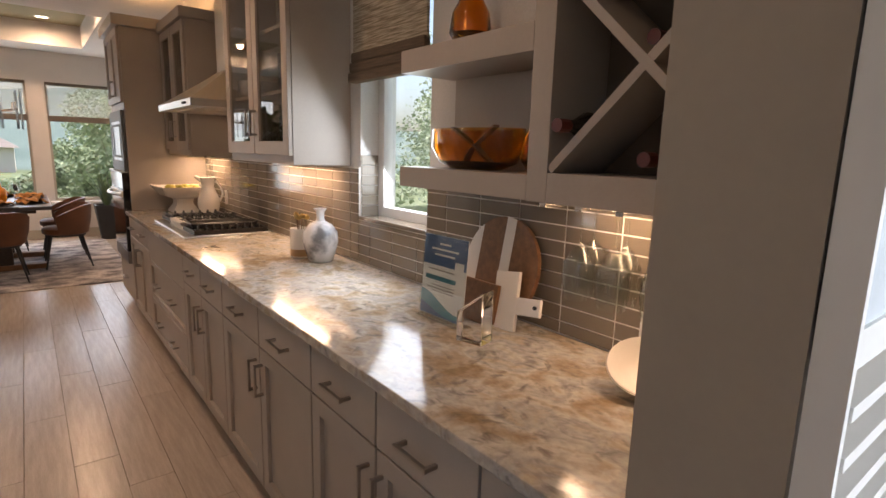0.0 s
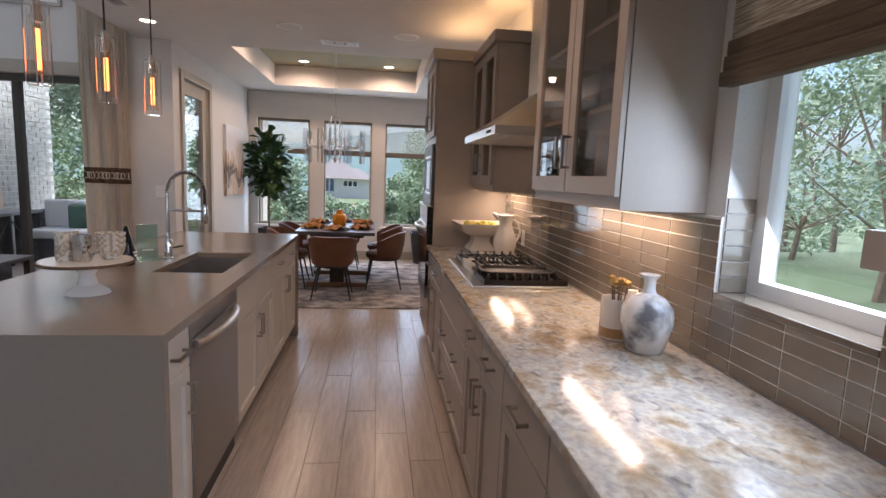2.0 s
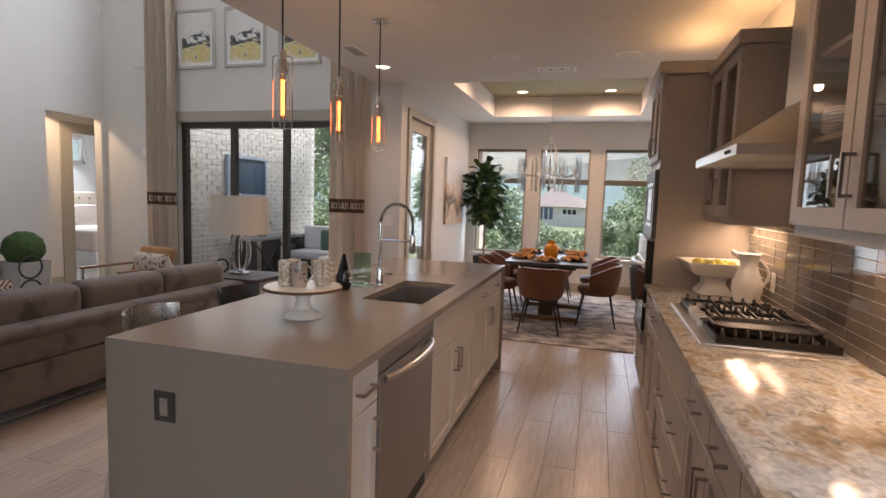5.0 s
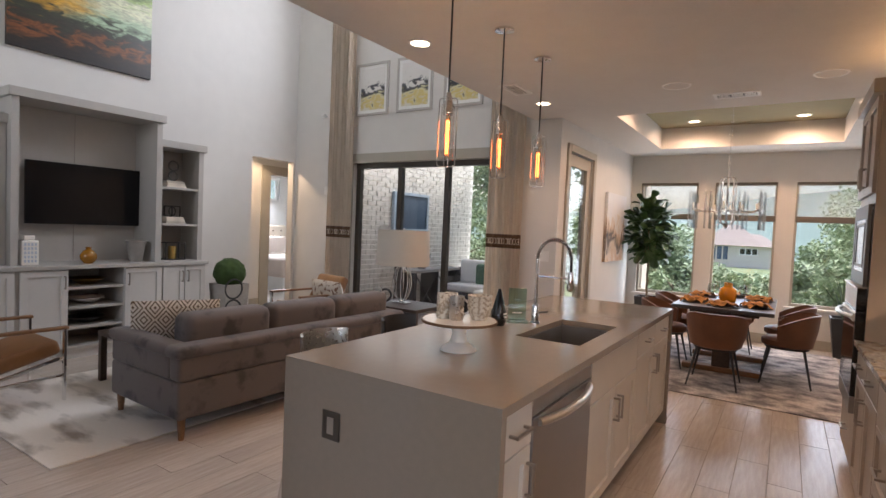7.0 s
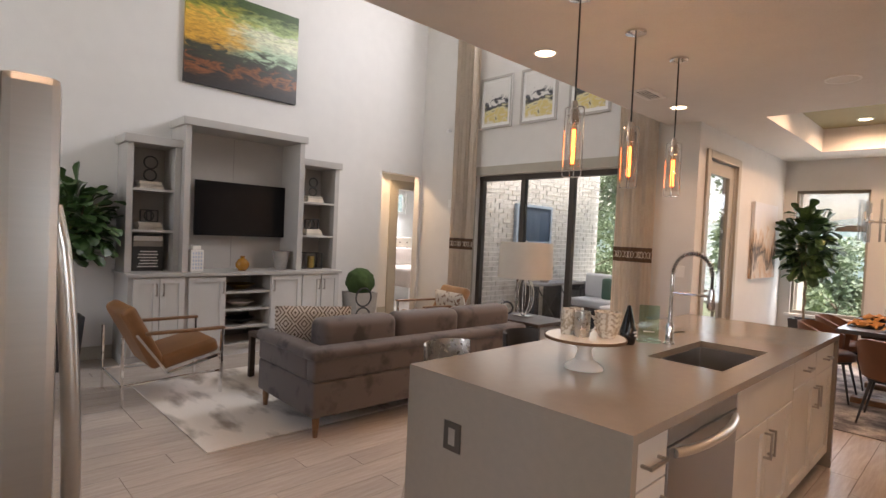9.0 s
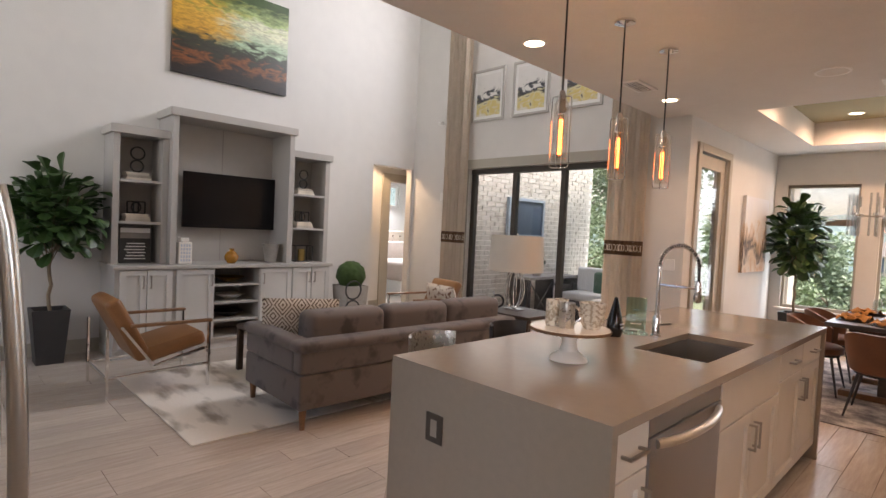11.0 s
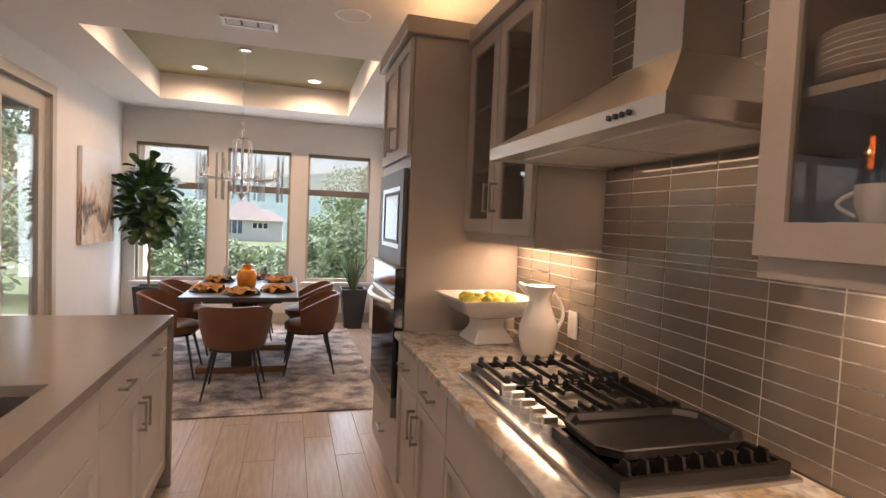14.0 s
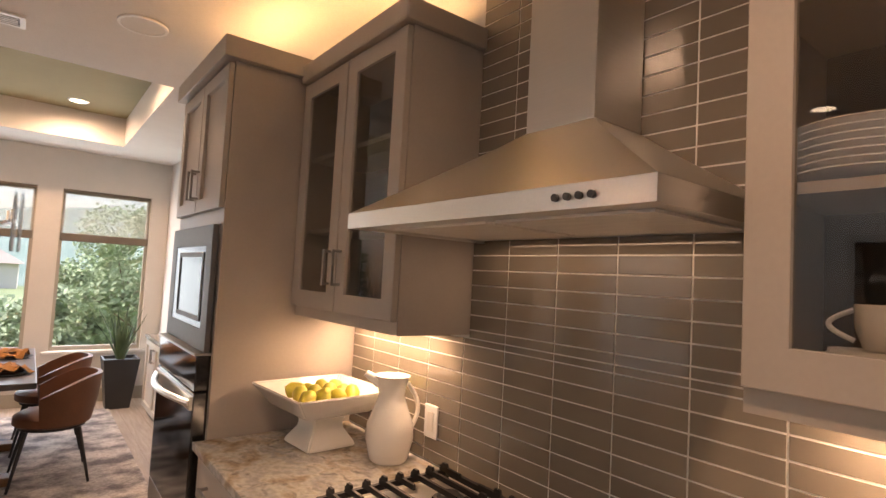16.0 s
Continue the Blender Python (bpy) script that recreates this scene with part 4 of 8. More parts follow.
part("chimney", boxm(1.325, EX - 0.014, 3.63, 3.84, 1.954, CZ - 0.001, 0.003), STEEL, hd)
part("underside", boxm(HX + 0.013, EX - 0.015, HY0 + 0.013, HY1 - 0.013, 1.70, 1.712), STEELH, hd)
for k in range(2):
    part("filter", boxm(HX + 0.10, EX - 0.10, HY0 + 0.06 + k * 0.40, HY0 + 0.43 + k * 0.40, 1.694, 1.6995), mat("hood_filter", (0.72, 0.69, 0.65), 0.45, 0.5, stretch=(40, 1, 1), bump=0.2, bscale=30), hd)
for k in range(4):
    part("button", tube(bmesh.new(), (HX - 0.007, 3.40 + 0.024 * k, 1.712), (HX, 3.40 + 0.024 * k, 1.712), 0.0065), BLACKM, hd)

# gas cooktop
hb = thing("gas_cooktop", "stainless gas cooktop with black iron grates and a griddle", "cooktop", (0.955, 3.33, 0.9155))
HW, HD = 0.93, 0.525
part("tray", boxm(0, HD, 0, HW, 0, 0.012, 0.004), STEEL, hb)


def fin(bm, x, y, z0, z1, along=0.022, thick=0.008):
    """An upright iron finger with a sloped back."""
    v = [bm.verts.new((x + dx, y + dy, z)) for dx in (-thick / 2, thick / 2) for dy, z in ((-along, z0), (along, z0), (along * 0.3, z1), (-along * 0.6, z1))]
    for q in ((0, 1, 2, 3), (7, 6, 5, 4), (0, 4, 5, 1), (1, 5, 6, 2), (2, 6, 7, 3), (3, 7, 4, 0)):
        bm.faces.new([v[i] for i in q])


for y0, x0 in ((0.335, 0.125), (0.635, 0.05)):
    bm = bmesh.new()
    y1, xe = y0 + 0.288, HD - 0.02
    for b in ((x0, x0 + 0.014, y0, y1), (xe - 0.014, xe, y0, y1), (x0 + 0.014, xe - 0.014, y0, y0 + 0.013), (x0 + 0.014, xe - 0.014, y1 - 0.013, y1)):
        box(bm, *b, 0.026, 0.043)
    n = 7 if x0 > 0.1 else 8
    for k in range(n):
        x = x0 + 0.03 + (xe - x0 - 0.06) * k / (n - 1)
        if k % 3 == 1:
            bar(bm, (x, y0 + 0.006, 0.052), (x, y0 + 0.10, 0.052), 0.009, 0.016)
            bar(bm, (x, y1 - 0.006, 0.052), (x, y1 - 0.10, 0.052), 0.009, 0.016)
        else:
            bar(bm, (x, y0 + 0.006, 0.052), (x, y1 - 0.006, 0.052), 0.009, 0.016)
        for y in (y0 + 0.024, y1 - 0.024):
            fin(bm, x, y, 0.043, 0.071)
    for x in (x0 + 0.007, xe - 0.007):
        for y in (y0 + 0.007, y1 - 0.007):
            box(bm, x - 0.007, x + 0.007, y - 0.006, y + 0.006, 0.012, 0.028)
    part("grate", bm, IRON, hb)
    for x in (0.20, 0.40):
        part("burner", lathe(bmesh.new(), [(0, 0.034), (0.03, 0.034), (0.036, 0.027), (0.036, 0.022), (0.048, 0.019), (0.052, 0.012)], 24, (x, (y0 + y1) / 2, 0)), BLACKM, hb, smooth=True)
bm = bmesh.new()
for b in ((0.06, 0.075, 0.02, 0.315), (HD - 0.03, HD - 0.015, 0.02, 0.315), (0.075, HD - 0.03, 0.02, 0.035), (0.075, HD - 0.03, 0.30, 0.315)):
    box(bm, *b, 0.012, 0.04)
for k in range(9):
    fin(bm, 0.09 + 0.046 * k, 0.052, 0.038, 0.068)
    bar(bm, (0.09 + 0.046 * k, 0.03, 0.036), (0.09 + 0.046 * k, 0.085, 0.036), 0.009, 0.018)
part("grate", bm, IRON, hb)
# griddle: a shallow pan with cut corners and a raised lip
bm = bmesh.new()


def octagon(inset, z):
    gx0, gx1, gy0, gy1, c = 0.07 + inset, HD - 0.04 - inset, 0.088 + inset, 0.325 - inset, 0.045
    return [bm.verts.new((x, y, z)) for x, y in ((gx0 + c, gy0), (gx1 - c, gy0), (gx1, gy0 + c), (gx1, gy1 - c), (gx1 - c, gy1), (gx0 + c, gy1), (gx0, gy1 - c), (gx0, gy0 + c))]


loops = [octagon(0.012, 0.041), octagon(0.0, 0.066), octagon(0.003, 0.070), octagon(0.012, 0.069), octagon(0.020, 0.054)]
for p, q in zip(loops, loops[1:]):
    for k in range(8):
        bm.faces.new((p[k], p[(k + 1) % 8], q[(k + 1) % 8], q[k]))
bm.faces.new(loops[0][::-1])
bm.faces.new(loops[-1])
part("griddle", bm, IRON, hb, "black iron griddle plate")
for k in range(5):
    y = 0.345 + 0.068 * k
    kn = part("knob", lathe(bmesh.new(), [(0.024, 0.012), (0.024, 0.016), (0.019, 0.018), (0.021, 0.034), (0.019, 0.037), (0, 0.037)], 24, (0.068, y, 0)), STEELH, hb, "steel burner knob", True)
    part("grip", boxm(0.047, 0.089, y - 0.009, y + 0.009, 0.0371, 0.056, 0.003), STEELH, kn)

# island
IX0, IX1, IY0, IY1 = -1.235, -0.225, 2.50, 5.505
isl = thing("island_worktop", "beige quartz island top with waterfall ends and a sink cut-out", "worktop")
bm = bmesh.new()
SX0, SX1, SY0, SY1 = -0.70, -0.345, 3.60, 4.31
for b in ((IX0, SX0, IY0, IY1), (SX1, IX1, IY0, IY1), (SX0, SX1, IY0, SY0), (SX0, SX1, SY1, IY1)):
    box(bm, *b, 0.885, 0.92)
bmesh.ops.remove_doubles(bm, verts=bm.verts, dist=1e-4)
part("top_slab", bm, QUARTZ, isl)
part("end_slab", boxm(IX0, IX1, IY0, IY0 + 0.035, 0, 0.8848), QUARTZ, isl)
part("end_slab", boxm(IX0, IX1, IY1 - 0.035, IY1, 0, 0.8848), QUARTZ, isl)
IF, IB = -0.247, -0.88
for y0, y1, kind in ((2.537, 2.80, "one"), (3.50, 4.44, "sink"), (4.44, 5.468, "two")):
    if kind == "sink":
        c = thing("base_cabinet", "pale greige sink cabinet in the island with nickel pulls", "cabinet", group="island cabinets")
        bm = bmesh.new()
        for b in ((IF - 0.021, IF - 0.04, y0, y1, 0.1, 0.882), (IB, IB - 0.015, y0, y1, 0.1, 0.882), (IB, IF - 0.041, y0, y0 + 0.015, 0.1, 0.882), (IB, IF - 0.041, y1 - 0.015, y1, 0.1, 0.882), (IB, IF - 0.041, y0 + 0.016, y1 - 0.016, 0.1, 0.12)):
            box(bm, *b)
        part("body", bm, WHITECAB, c)
        part("toe_kick", boxm(IB, IF - 0.08, y0, y1, 0, 0.0995), TOE, c)
        drawer(c, IF, -1, y0 + G, y1 - G, 0.66, 0.872, WHITECAB, False, True)
        m_ = (y0 + y1) / 2
        door(c, IF, -1, y0 + G, m_ - G, 0.108, 0.652, WHITECAB, 1)
        door(c, IF, -1, m_ + G, y1 - G, 0.108, 0.652, WHITECAB, -1)
    else:
        base_unit(y0, y1, kind, IF, -1, IB, WHITECAB, "pale greige base cabinet in the island with nickel pulls", "island cabinets")
single("island_back_panel", boxm(IB - 0.02, IB - 0.016, IY0 + 0.036, IY1 - 0.036, 0, 0.884), WHITECAB, "plain greige panel on the seating side of the island", "panel")
dwm = thing("dishwasher", "stainless dishwasher with a curved bar handle", "dishwasher")
part("door", boxm(IF - 0.02, IF + 0.004, 2.806, 3.494, 0.11, 0.80, 0.004), APPL, dwm)
part("control_strip", boxm(IF - 0.02, IF - 0.002, 2.806, 3.494, 0.803, 0.878, 0.003), APPL, dwm)
part("tub", boxm(IB, IF - 0.021, 2.806, 3.494, 0.0, 0.878), BLACKM, dwm)
bm = path(bmesh.new(), [(IF + 0.006 + 0.045 * math.sin(math.pi * k / 14) ** 0.7, 2.85 + 0.60 * k / 14, 0.775) for k in range(15)], 0.017, 10)
part("handle", bm, STEELH, dwm, "curved stainless handle", True)
part("badge", tube(bmesh.new(), (IF + 0.004, 3.40, 0.2), (IF + 0.006, 3.40, 0.2), 0.012), CHROME, dwm)
snk = thing("sink", "undermount dark steel sink bowl in the island", "sink", (-0.5225, 3.955, 0.66))
bm = bmesh.new()
w_, l_ = (SX1 - SX0) / 2, (SY1 - SY0) / 2


def sink_loop(grow, z):
    return [bm.verts.new(((w_ + grow) * sx, (l_ + grow) * sy, z)) for sx, sy in ((-1, -1), (1, -1), (1, 1), (-1, 1))]


loops = [sink_loop(0.012, 0.0), sink_loop(0.012, 0.222), sink_loop(0.002, 0.222), sink_loop(-0.004, 0.02), sink_loop(-0.016, 0.006)]
for p, q in zip(loops, loops[1:]):
    for k in range(4):
        bm.faces.new((p[k], p[(k + 1) % 4], q[(k + 1) % 4], q[k]))
bm.faces.new(loops[0][::-1])
bm.faces.new(loops[-1])
part("bowl", bm, DKSTEEL, snk)
part("drain", lathe(bmesh.new(), [(0.045, 0.0065), (0.04, 0.009), (0.02, 0.0085), (0, 0.0085)], 24), CHROME, snk)
fc = thing("kitchen_faucet", "tall chrome spring-coil kitchen faucet beside the sink", "faucet", (-0.76, 4.0, 0.92))
part("base", lathe(bmesh.new(), [(0.03, 0), (0.03, 0.012), (0.022, 0.02), (0.022, 0.11), (0.016, 0.125), (0, 0.125)], 24), CHROME, fc, smooth=True)
part("riser", tube(bmesh.new(), (0, 0, 0.12), (0, 0, 0.40), 0.011, seg=16), CHROME, fc, smooth=True)
arc = [(0.105 - 0.105 * math.cos(math.pi * k / 24), 0, 0.40 + 0.12 * math.sin(math.pi * k / 24)) for k in range(25)] + [(0.21, 0, 0.38), (0.21, 0, 0.33)]
part("hose", path(bmesh.new(), arc, 0.008), BLACKM, fc, smooth=True)
coil = []
nturn, steps = 26, 12
for k in range(nturn * steps):
    f = k / (nturn * steps)
    t = math.pi * f
    c = Vector((0.105 - 0.105 * math.cos(t), 0, 0.40 + 0.12 * math.sin(t)))
    d = Vector((math.sin(t), 0, math.cos(t))).normalized()
    a = 2 * math.pi * k / steps
    coil.append(c + 0.0135 * (math.cos(a) * Vector((0, 1, 0)) + math.sin(a) * d.cross(Vector((0, 1, 0)))))
part("spring", path(bmesh.new(), coil, 0.0028, 5), CHROME, fc, smooth=True)
part("spray_head", lathe(bmesh.new(), [(0, 0.22), (0.015, 0.22), (0.021, 0.235), (0.018, 0.30), (0.013, 0.335), (0, 0.335)], 20, (0.21, 0, 0)), CHROME, fc, smooth=True)
part("arm", tube(bmesh.new(), (0, 0, 0.295), (0.205, 0, 0.295), 0.007), CHROME, fc)
part("lever", tube(bmesh.new(), (0.01, 0, 0.07), (0.05, 0.075, 0.075), 0.007), CHROME, fc)
so_ = thing("power_socket", "bronze socket plate on the island end", "socket", (-0.96, 2.4995, 0.69))
part("plate", boxm(-0.046, 0.046, -0.006, 0, -0.057, 0.057, 0.003), BRONZE, so_)
part("insert", boxm(-0.017, 0.017, -0.008, -0.006, -0.033, 0.033), mat("socket_insert", (0.30, 0.27, 0.24), 0.4, 0.3), so_)

# fridge
fr = thing("refrigerator", "stainless side-by-side refrigerator with curved handles", "refrigerator", (-1.31, 0.312, 0))
part("body", boxm(0, 0.91, 0.0, 0.76, 0.02, 1.65, 0.006), STEEL, fr)
part("feet", boxm(0.02, 0.89, 0.05, 0.7, 0, 0.0198), BLACKM, fr)
for a, b, hx in ((0.0, 0.452, 0.41), (0.458, 0.91, 0.50)):
    d = part("door", boxm(a, b, 0.763, 0.83, 0.05, 1.67, 0.012), STEEL, fr)
    bm = path(bmesh.new(), [(hx + (0.32 if hx > 0.45 else 0), 0.832 + 0.032 * math.sin(math.pi * k / 16) ** 0.6, 0.55 + 0.95 * k / 16) for k in range(17)], 0.013, 10)
    part("handle", bm, STEEL, d, "curved stainless handle", True)
part("hinge_cover", boxm(0.80, 0.90, 0.70, 0.76, 1.6505, 1.69), BRONZE, fr)

# louvred panel behind the partition, standing in for a window with blinds
lp = thing("louvred_panel", "white louvred panel standing in for a window with blinds", "door", (0.842, 0.074, 0.02))
bm = bmesh.new()
for b in ((0, 0.012, 0, 2.3), (0.63, 0.68, 0, 2.3)):
    box(bm, b[0], b[1], 0, 0.035, b[2], b[3])
for z in (0.0, 1.25, 2.22):
    box(bm, 0.012, 0.63, 0, 0.035, z, z + 0.04)
part("frame", bm, WHITE, lp)
# opaque pane, its pale blue stands for daylight in the window
part("frosted_pane", boxm(0.012, 0.63, 0.004, 0.02, 1.29, 2.22), mat("daylight_blue", (0.70, 0.76, 0.82), 0.25, bump=0.2, bscale=300), lp)
for k in range(22):
    part("louvre", bar(bmesh.new(), (0.012, 0.012, 0.07 + 0.054 * k), (0.63, 0.012, 0.07 + 0.054 * k), 0.03, 0.016), WHITE, lp)

# ---- ceiling fixtures ----
for x, y, z in DOWNLIGHTS:
    d = thing("recessed_light", "lit white recessed ceiling light", "ceiling light", (x, y, z), 0, "recessed ceiling lights")
    part("trim_ring", lathe(bmesh.new(), [(0.085, 0), (0.085, -0.006), (0.068, -0.008), (0.066, 0)], 28), WHITE, d, smooth=True)
    part("lens", lathe(bmesh.new(), [(0.0655, -0.003), (0, -0.003)], 28), LEDW, d, "glowing lens")
for x, y, rz in ((0.054, 6.32, 0), (-1.64, 5.40, 90)):
    v = thing("ceiling_vent", "white slatted ceiling air vent", "vent", (x, y, CZ), rz, "ceiling vents")
    bm = bmesh.new()
    for b in ((-0.18, 0.18, -0.085, -0.06), (-0.18, 0.18, 0.06, 0.085), (-0.18, -0.155, -0.06, 0.06), (0.155, 0.18, -0.06, 0.06)):
        box(bm, *b, -0.012, 0)
    part("frame", bm, WHITE, v)
    part("backing", boxm(-0.155, 0.155, -0.06, 0.06, -0.003, -0.001), BLACKM, v)
    for k in range(3):
        for j in range(5):
            y0 = -0.05 + 0.025 * j
            part("slat", bar(bmesh.new(), (-0.148 + 0.104 * k, y0, -0.007), (-0.06 + 0.104 * k, y0, -0.007), 0.010, 0.003), WHITE, v)
for x, y in ((-0.36, 5.83), (0.70, 5.91)):
    s_ = thing("ceiling_speaker", "round white ceiling speaker", "speaker", (x, y, CZ), 0, "ceiling speakers")
    part("rim", lathe(bmesh.new(), [(0.115, 0), (0.113, -0.008), (0.10, -0.008), (0.10, -0.004)], 32), WHITE, s_, smooth=True)
    part("grille", lathe(bmesh.new(), [(0.0995, -0.005), (0, -0.006)], 32), CEIL, s_)

for y in PENDANTS:
    p = thing("pendant_lamp", "glass pendant lamp with a wire cage and a glowing filament bulb", "pendant lamp", (-1.09, y, 0), 0, "pendants over the island")
    part("canopy", lathe(bmesh.new(), [(0, CZ - 0.001), (0.062, CZ - 0.001), (0.062, CZ - 0.014), (0.01, CZ - 0.03), (0, CZ - 0.03)], 24), CHROME, p, smooth=True)
    part("cord", tube(bmesh.new(), (0, 0, 2.21), (0, 0, CZ - 0.03), 0.005), BLACKM, p)
    part("socket", lathe(bmesh.new(), [(0, 2.215), (0.012, 2.215), (0.02, 2.19), (0.02, 2.13), (0.026, 2.12), (0.026, 2.095), (0, 2.095)], 20), CHROME, p, smooth=True)
    bulb = part("bulb", lathe(bmesh.new(), [(0.011, 2.092), (0.018, 2.07), (0.018, 1.89), (0.010, 1.868), (0, 1.864)], 18), pane_mat("bulb_glass", (1.0, 0.86, 0.66)), p, smooth=True)
    bulb.visible_shadow = False
    part("filament", tube(bmesh.new(), (0, 0, 1.885), (0, 0, 2.065), 0.012, seg=10), FILAMENT, bulb, "glowing orange filament")
    g = part("glass_shade", lathe(bmesh.new(), [(0.022, 2.17), (0.037, 2.14), (0.039, 1.85), (0.037, 1.85), (0.035, 2.138), (0.022, 2.166)], 26), PENDANTGLASS, p, "clear glass cylinder", True)
    g.visible_shadow = False
    for a in (0, 90):
        r, z0, z1, q = 0.05, 1.815, 2.185, 0.016
        pts = []
        for cx, cz, a0 in ((r - q, z1 - q, 90), (r - q, z0 + q, 0), (-r + q, z0 + q, -90), (-r + q, z1 - q, 180)):
            for k in range(5):
                t = radians(a0 - 22.5 * k)
                pts.append((cx + q * math.cos(t), 0, cz + q * math.sin(t)))
        bm = path(bmesh.new(), pts, 0.0032, 6, True)
        bmesh.ops.transform(bm, matrix=pose(0, 0, 0, 0, 0, a + 20), verts=bm.verts)
        part("cage_wire", bm, CHROME, p, smooth=True)

ch = thing("chandelier", "chrome chandelier with clear glass rods hanging over the table", "chandelier", (-0.11, 7.95, 0))
part("canopy", lathe(bmesh.new(), [(0, TZ - 0.001), (0.06, TZ - 0.001), (0.06, TZ - 0.02), (0, TZ - 0.03)], 24), CHROME, ch, smooth=True)
bm = bmesh.new()
for k in range(19):
    ring(bm, (0, 0, 2.27 + 0.041 * k), 0.014, 0.003, 'x' if k % 2 else 'y', 10)
part("chain", bm, CHROME, ch)
for a in range(0, 180, 45):
    r, z0, z1, q = 0.085, 1.66, 2.2, 0.05
    pts = []
    for cx, cz, a0 in ((r - q, z1 - q, 90), (r - q, z0 + q, 0), (-r + q, z0 + q, -90), (-r + q, z1 - q, 180)):
        for k in range(6):
            t = radians(a0 - 18 * k)
            pts.append((cx + q * math.cos(t), 0, cz + q * math.sin(t)))
    bm = path(bmesh.new(), pts, 0.005, 6, True)
    bmesh.ops.transform(bm, matrix=pose(0, 0, 0, 0, 0, a), verts=bm.verts)
    part("cage_loop", bm, CHROME, ch, smooth=True)
part("finial", lathe(bmesh.new(), [(0, 1.60), (0.02, 1.62), (0.035, 1.65), (0.01, 1.68), (0, 1.68)], 16), CHROME, ch, smooth=True)
part("stem", tube(bmesh.new(), (0, 0, 1.66), (0, 0, 2.27), 0.007), CHROME, ch)
for k in range(12):
    a = 2 * math.pi * k / 12
    c, s = math.cos(a), math.sin(a)
    rr = 0.38 if k % 2 else 0.30
    part("arm", path(bmesh.new(), [(0.01 * c, 0.01 * s, 1.82), (rr * 0.6 * c, rr * 0.6 * s, 1.80), (rr * c, rr * s, 1.81)], 0.006), CHROME, ch)
    part("cup", lathe(bmesh.new(), [(0, 1.80), (0.024, 1.80), (0.024, 1.83), (0, 1.83)], 14, (rr * c, rr * s, 0)), CHROME, ch)
    part("candle_tube", tube(bmesh.new(), (rr * c, rr * s, 1.83), (rr * c, rr * s, 1.90), 0.010), PORC, ch)
    for j in (-1, 1):
        g = part("glass_rod", tube(bmesh.new(), ((rr + 0.035) * math.cos(a + 0.09 * j), (rr + 0.035) * math.sin(a + 0.09 * j), 1.60), ((rr + 0.035) * math.cos(a + 0.09 * j), (rr + 0.035) * math.sin(a + 0.09 * j), 2.02), 0.011, seg=8), RODGLASS, ch, "clear glass rod")
        g.visible_shadow = False

# ---- dining room ----
rg = single("dining_rug", boxm(-1.05, 1.12, 6.46, 9.55, 0.0005, 0.011, 0.003), RUGD, "distressed grey and beige area rug under the table", "rug")
tb = thing("dining_table", "dark dining table on a wooden trestle base", "table", (-0.04, 8.02, 0.0115))
part("tabletop", boxm(-0.48, 0.48, -0.82, 0.82, 0.71, 0.75, 0.006), SLATE, tb)
for y in (-0.42, 0.42):
    part("foot", boxm(-0.39, 0.39, y - 0.06, y + 0.06, 0, 0.06, 0.012), MIDWOOD, tb)
    part("post", boxm(-0.09, 0.09, y - 0.05, y + 0.05, 0.0605, 0.64, 0.008), DARKWOOD, tb)
    part("bearer", boxm(-0.34, 0.34, y - 0.05, y + 0.05, 0.6405, 0.7095, 0.008), DARKWOOD, tb)
part("stretcher", boxm(-0.03, 0.03, -0.369, 0.369, 0.30, 0.38, 0.006), DARKWOOD, tb)


def tub_chair():
    """A leather barrel chair facing +y with thin splayed black legs."""
    c = thing("dining_chair", "cognac leather barrel dining chair with thin black legs", "chair", (0, 0, 0), 0, "chairs round the table")
    bm = bmesh.new()
    n = 22
    rows = []
    for k in range(n + 1):
        a = radians(-20 + 220 * k / n) + math.pi
        u = abs(k / n - 0.5) * 2
        top = 0.735 - 0.13 * max(0, (u - 0.35) / 0.65) ** 1.5
        r0, r1 = 0.235, 0.285
        col = []
        for f, rr in ((0.0, r0), (0.5, r0 + 0.035), (1.0, r1)):
            col.append(bm.verts.new((rr * math.cos(a), rr * 0.98 * math.sin(a), 0.40 + (top - 0.40) * f)))
        for f, rr in ((1.0, r1 - 0.03), (0.5, r0 + 0.008), (0.0, r0 - 0.025)):
            col.append(bm.verts.new((rr * math.cos(a), rr * 0.98 * math.sin(a), 0.40 + (top - 0.40) * f + (0.004 if f == 1 else 0))))
        rows.append(col)
    for a, b in zip(rows, rows[1:]):
        for j in range(6):
            bm.faces.new((a[j], b[j], b[(j + 1) % 6], a[(j + 1) % 6]))
    bm.faces.new(rows[0])
    bm.faces.new(rows[-1][::-1])
    bmesh.ops.bevel(bm, geom=[e for e in bm.edges if len(e.link_faces) == 2 and e.calc_face_angle(0) > 1.0], offset=0.008, segments=2, affect='EDGES')
    part("backrest", bm, LEATHER, c, smooth=True)
    part("seat", lathe(bmesh.new(), [(0, 0.385), (0.21, 0.385), (0.232, 0.40), (0.232, 0.45), (0.20, 0.47), (0, 0.475)], 28), LEATHER, c, smooth=True)
    part("seat_frame", lathe(bmesh.new(), [(0, 0.365), (0.20, 0.365), (0.20, 0.3845), (0, 0.3845)], 24), BLACKM, c)
    for x, y in ((-1, -1), (1, -1), (-1, 1), (1, 1)):
        part("leg", tube(bmesh.new(), (0.15 * x, 0.15 * y, 0.37), (0.225 * x, 0.225 * y, 0.0), 0.014, 0.008, 10), BLACKM, c)
    return c


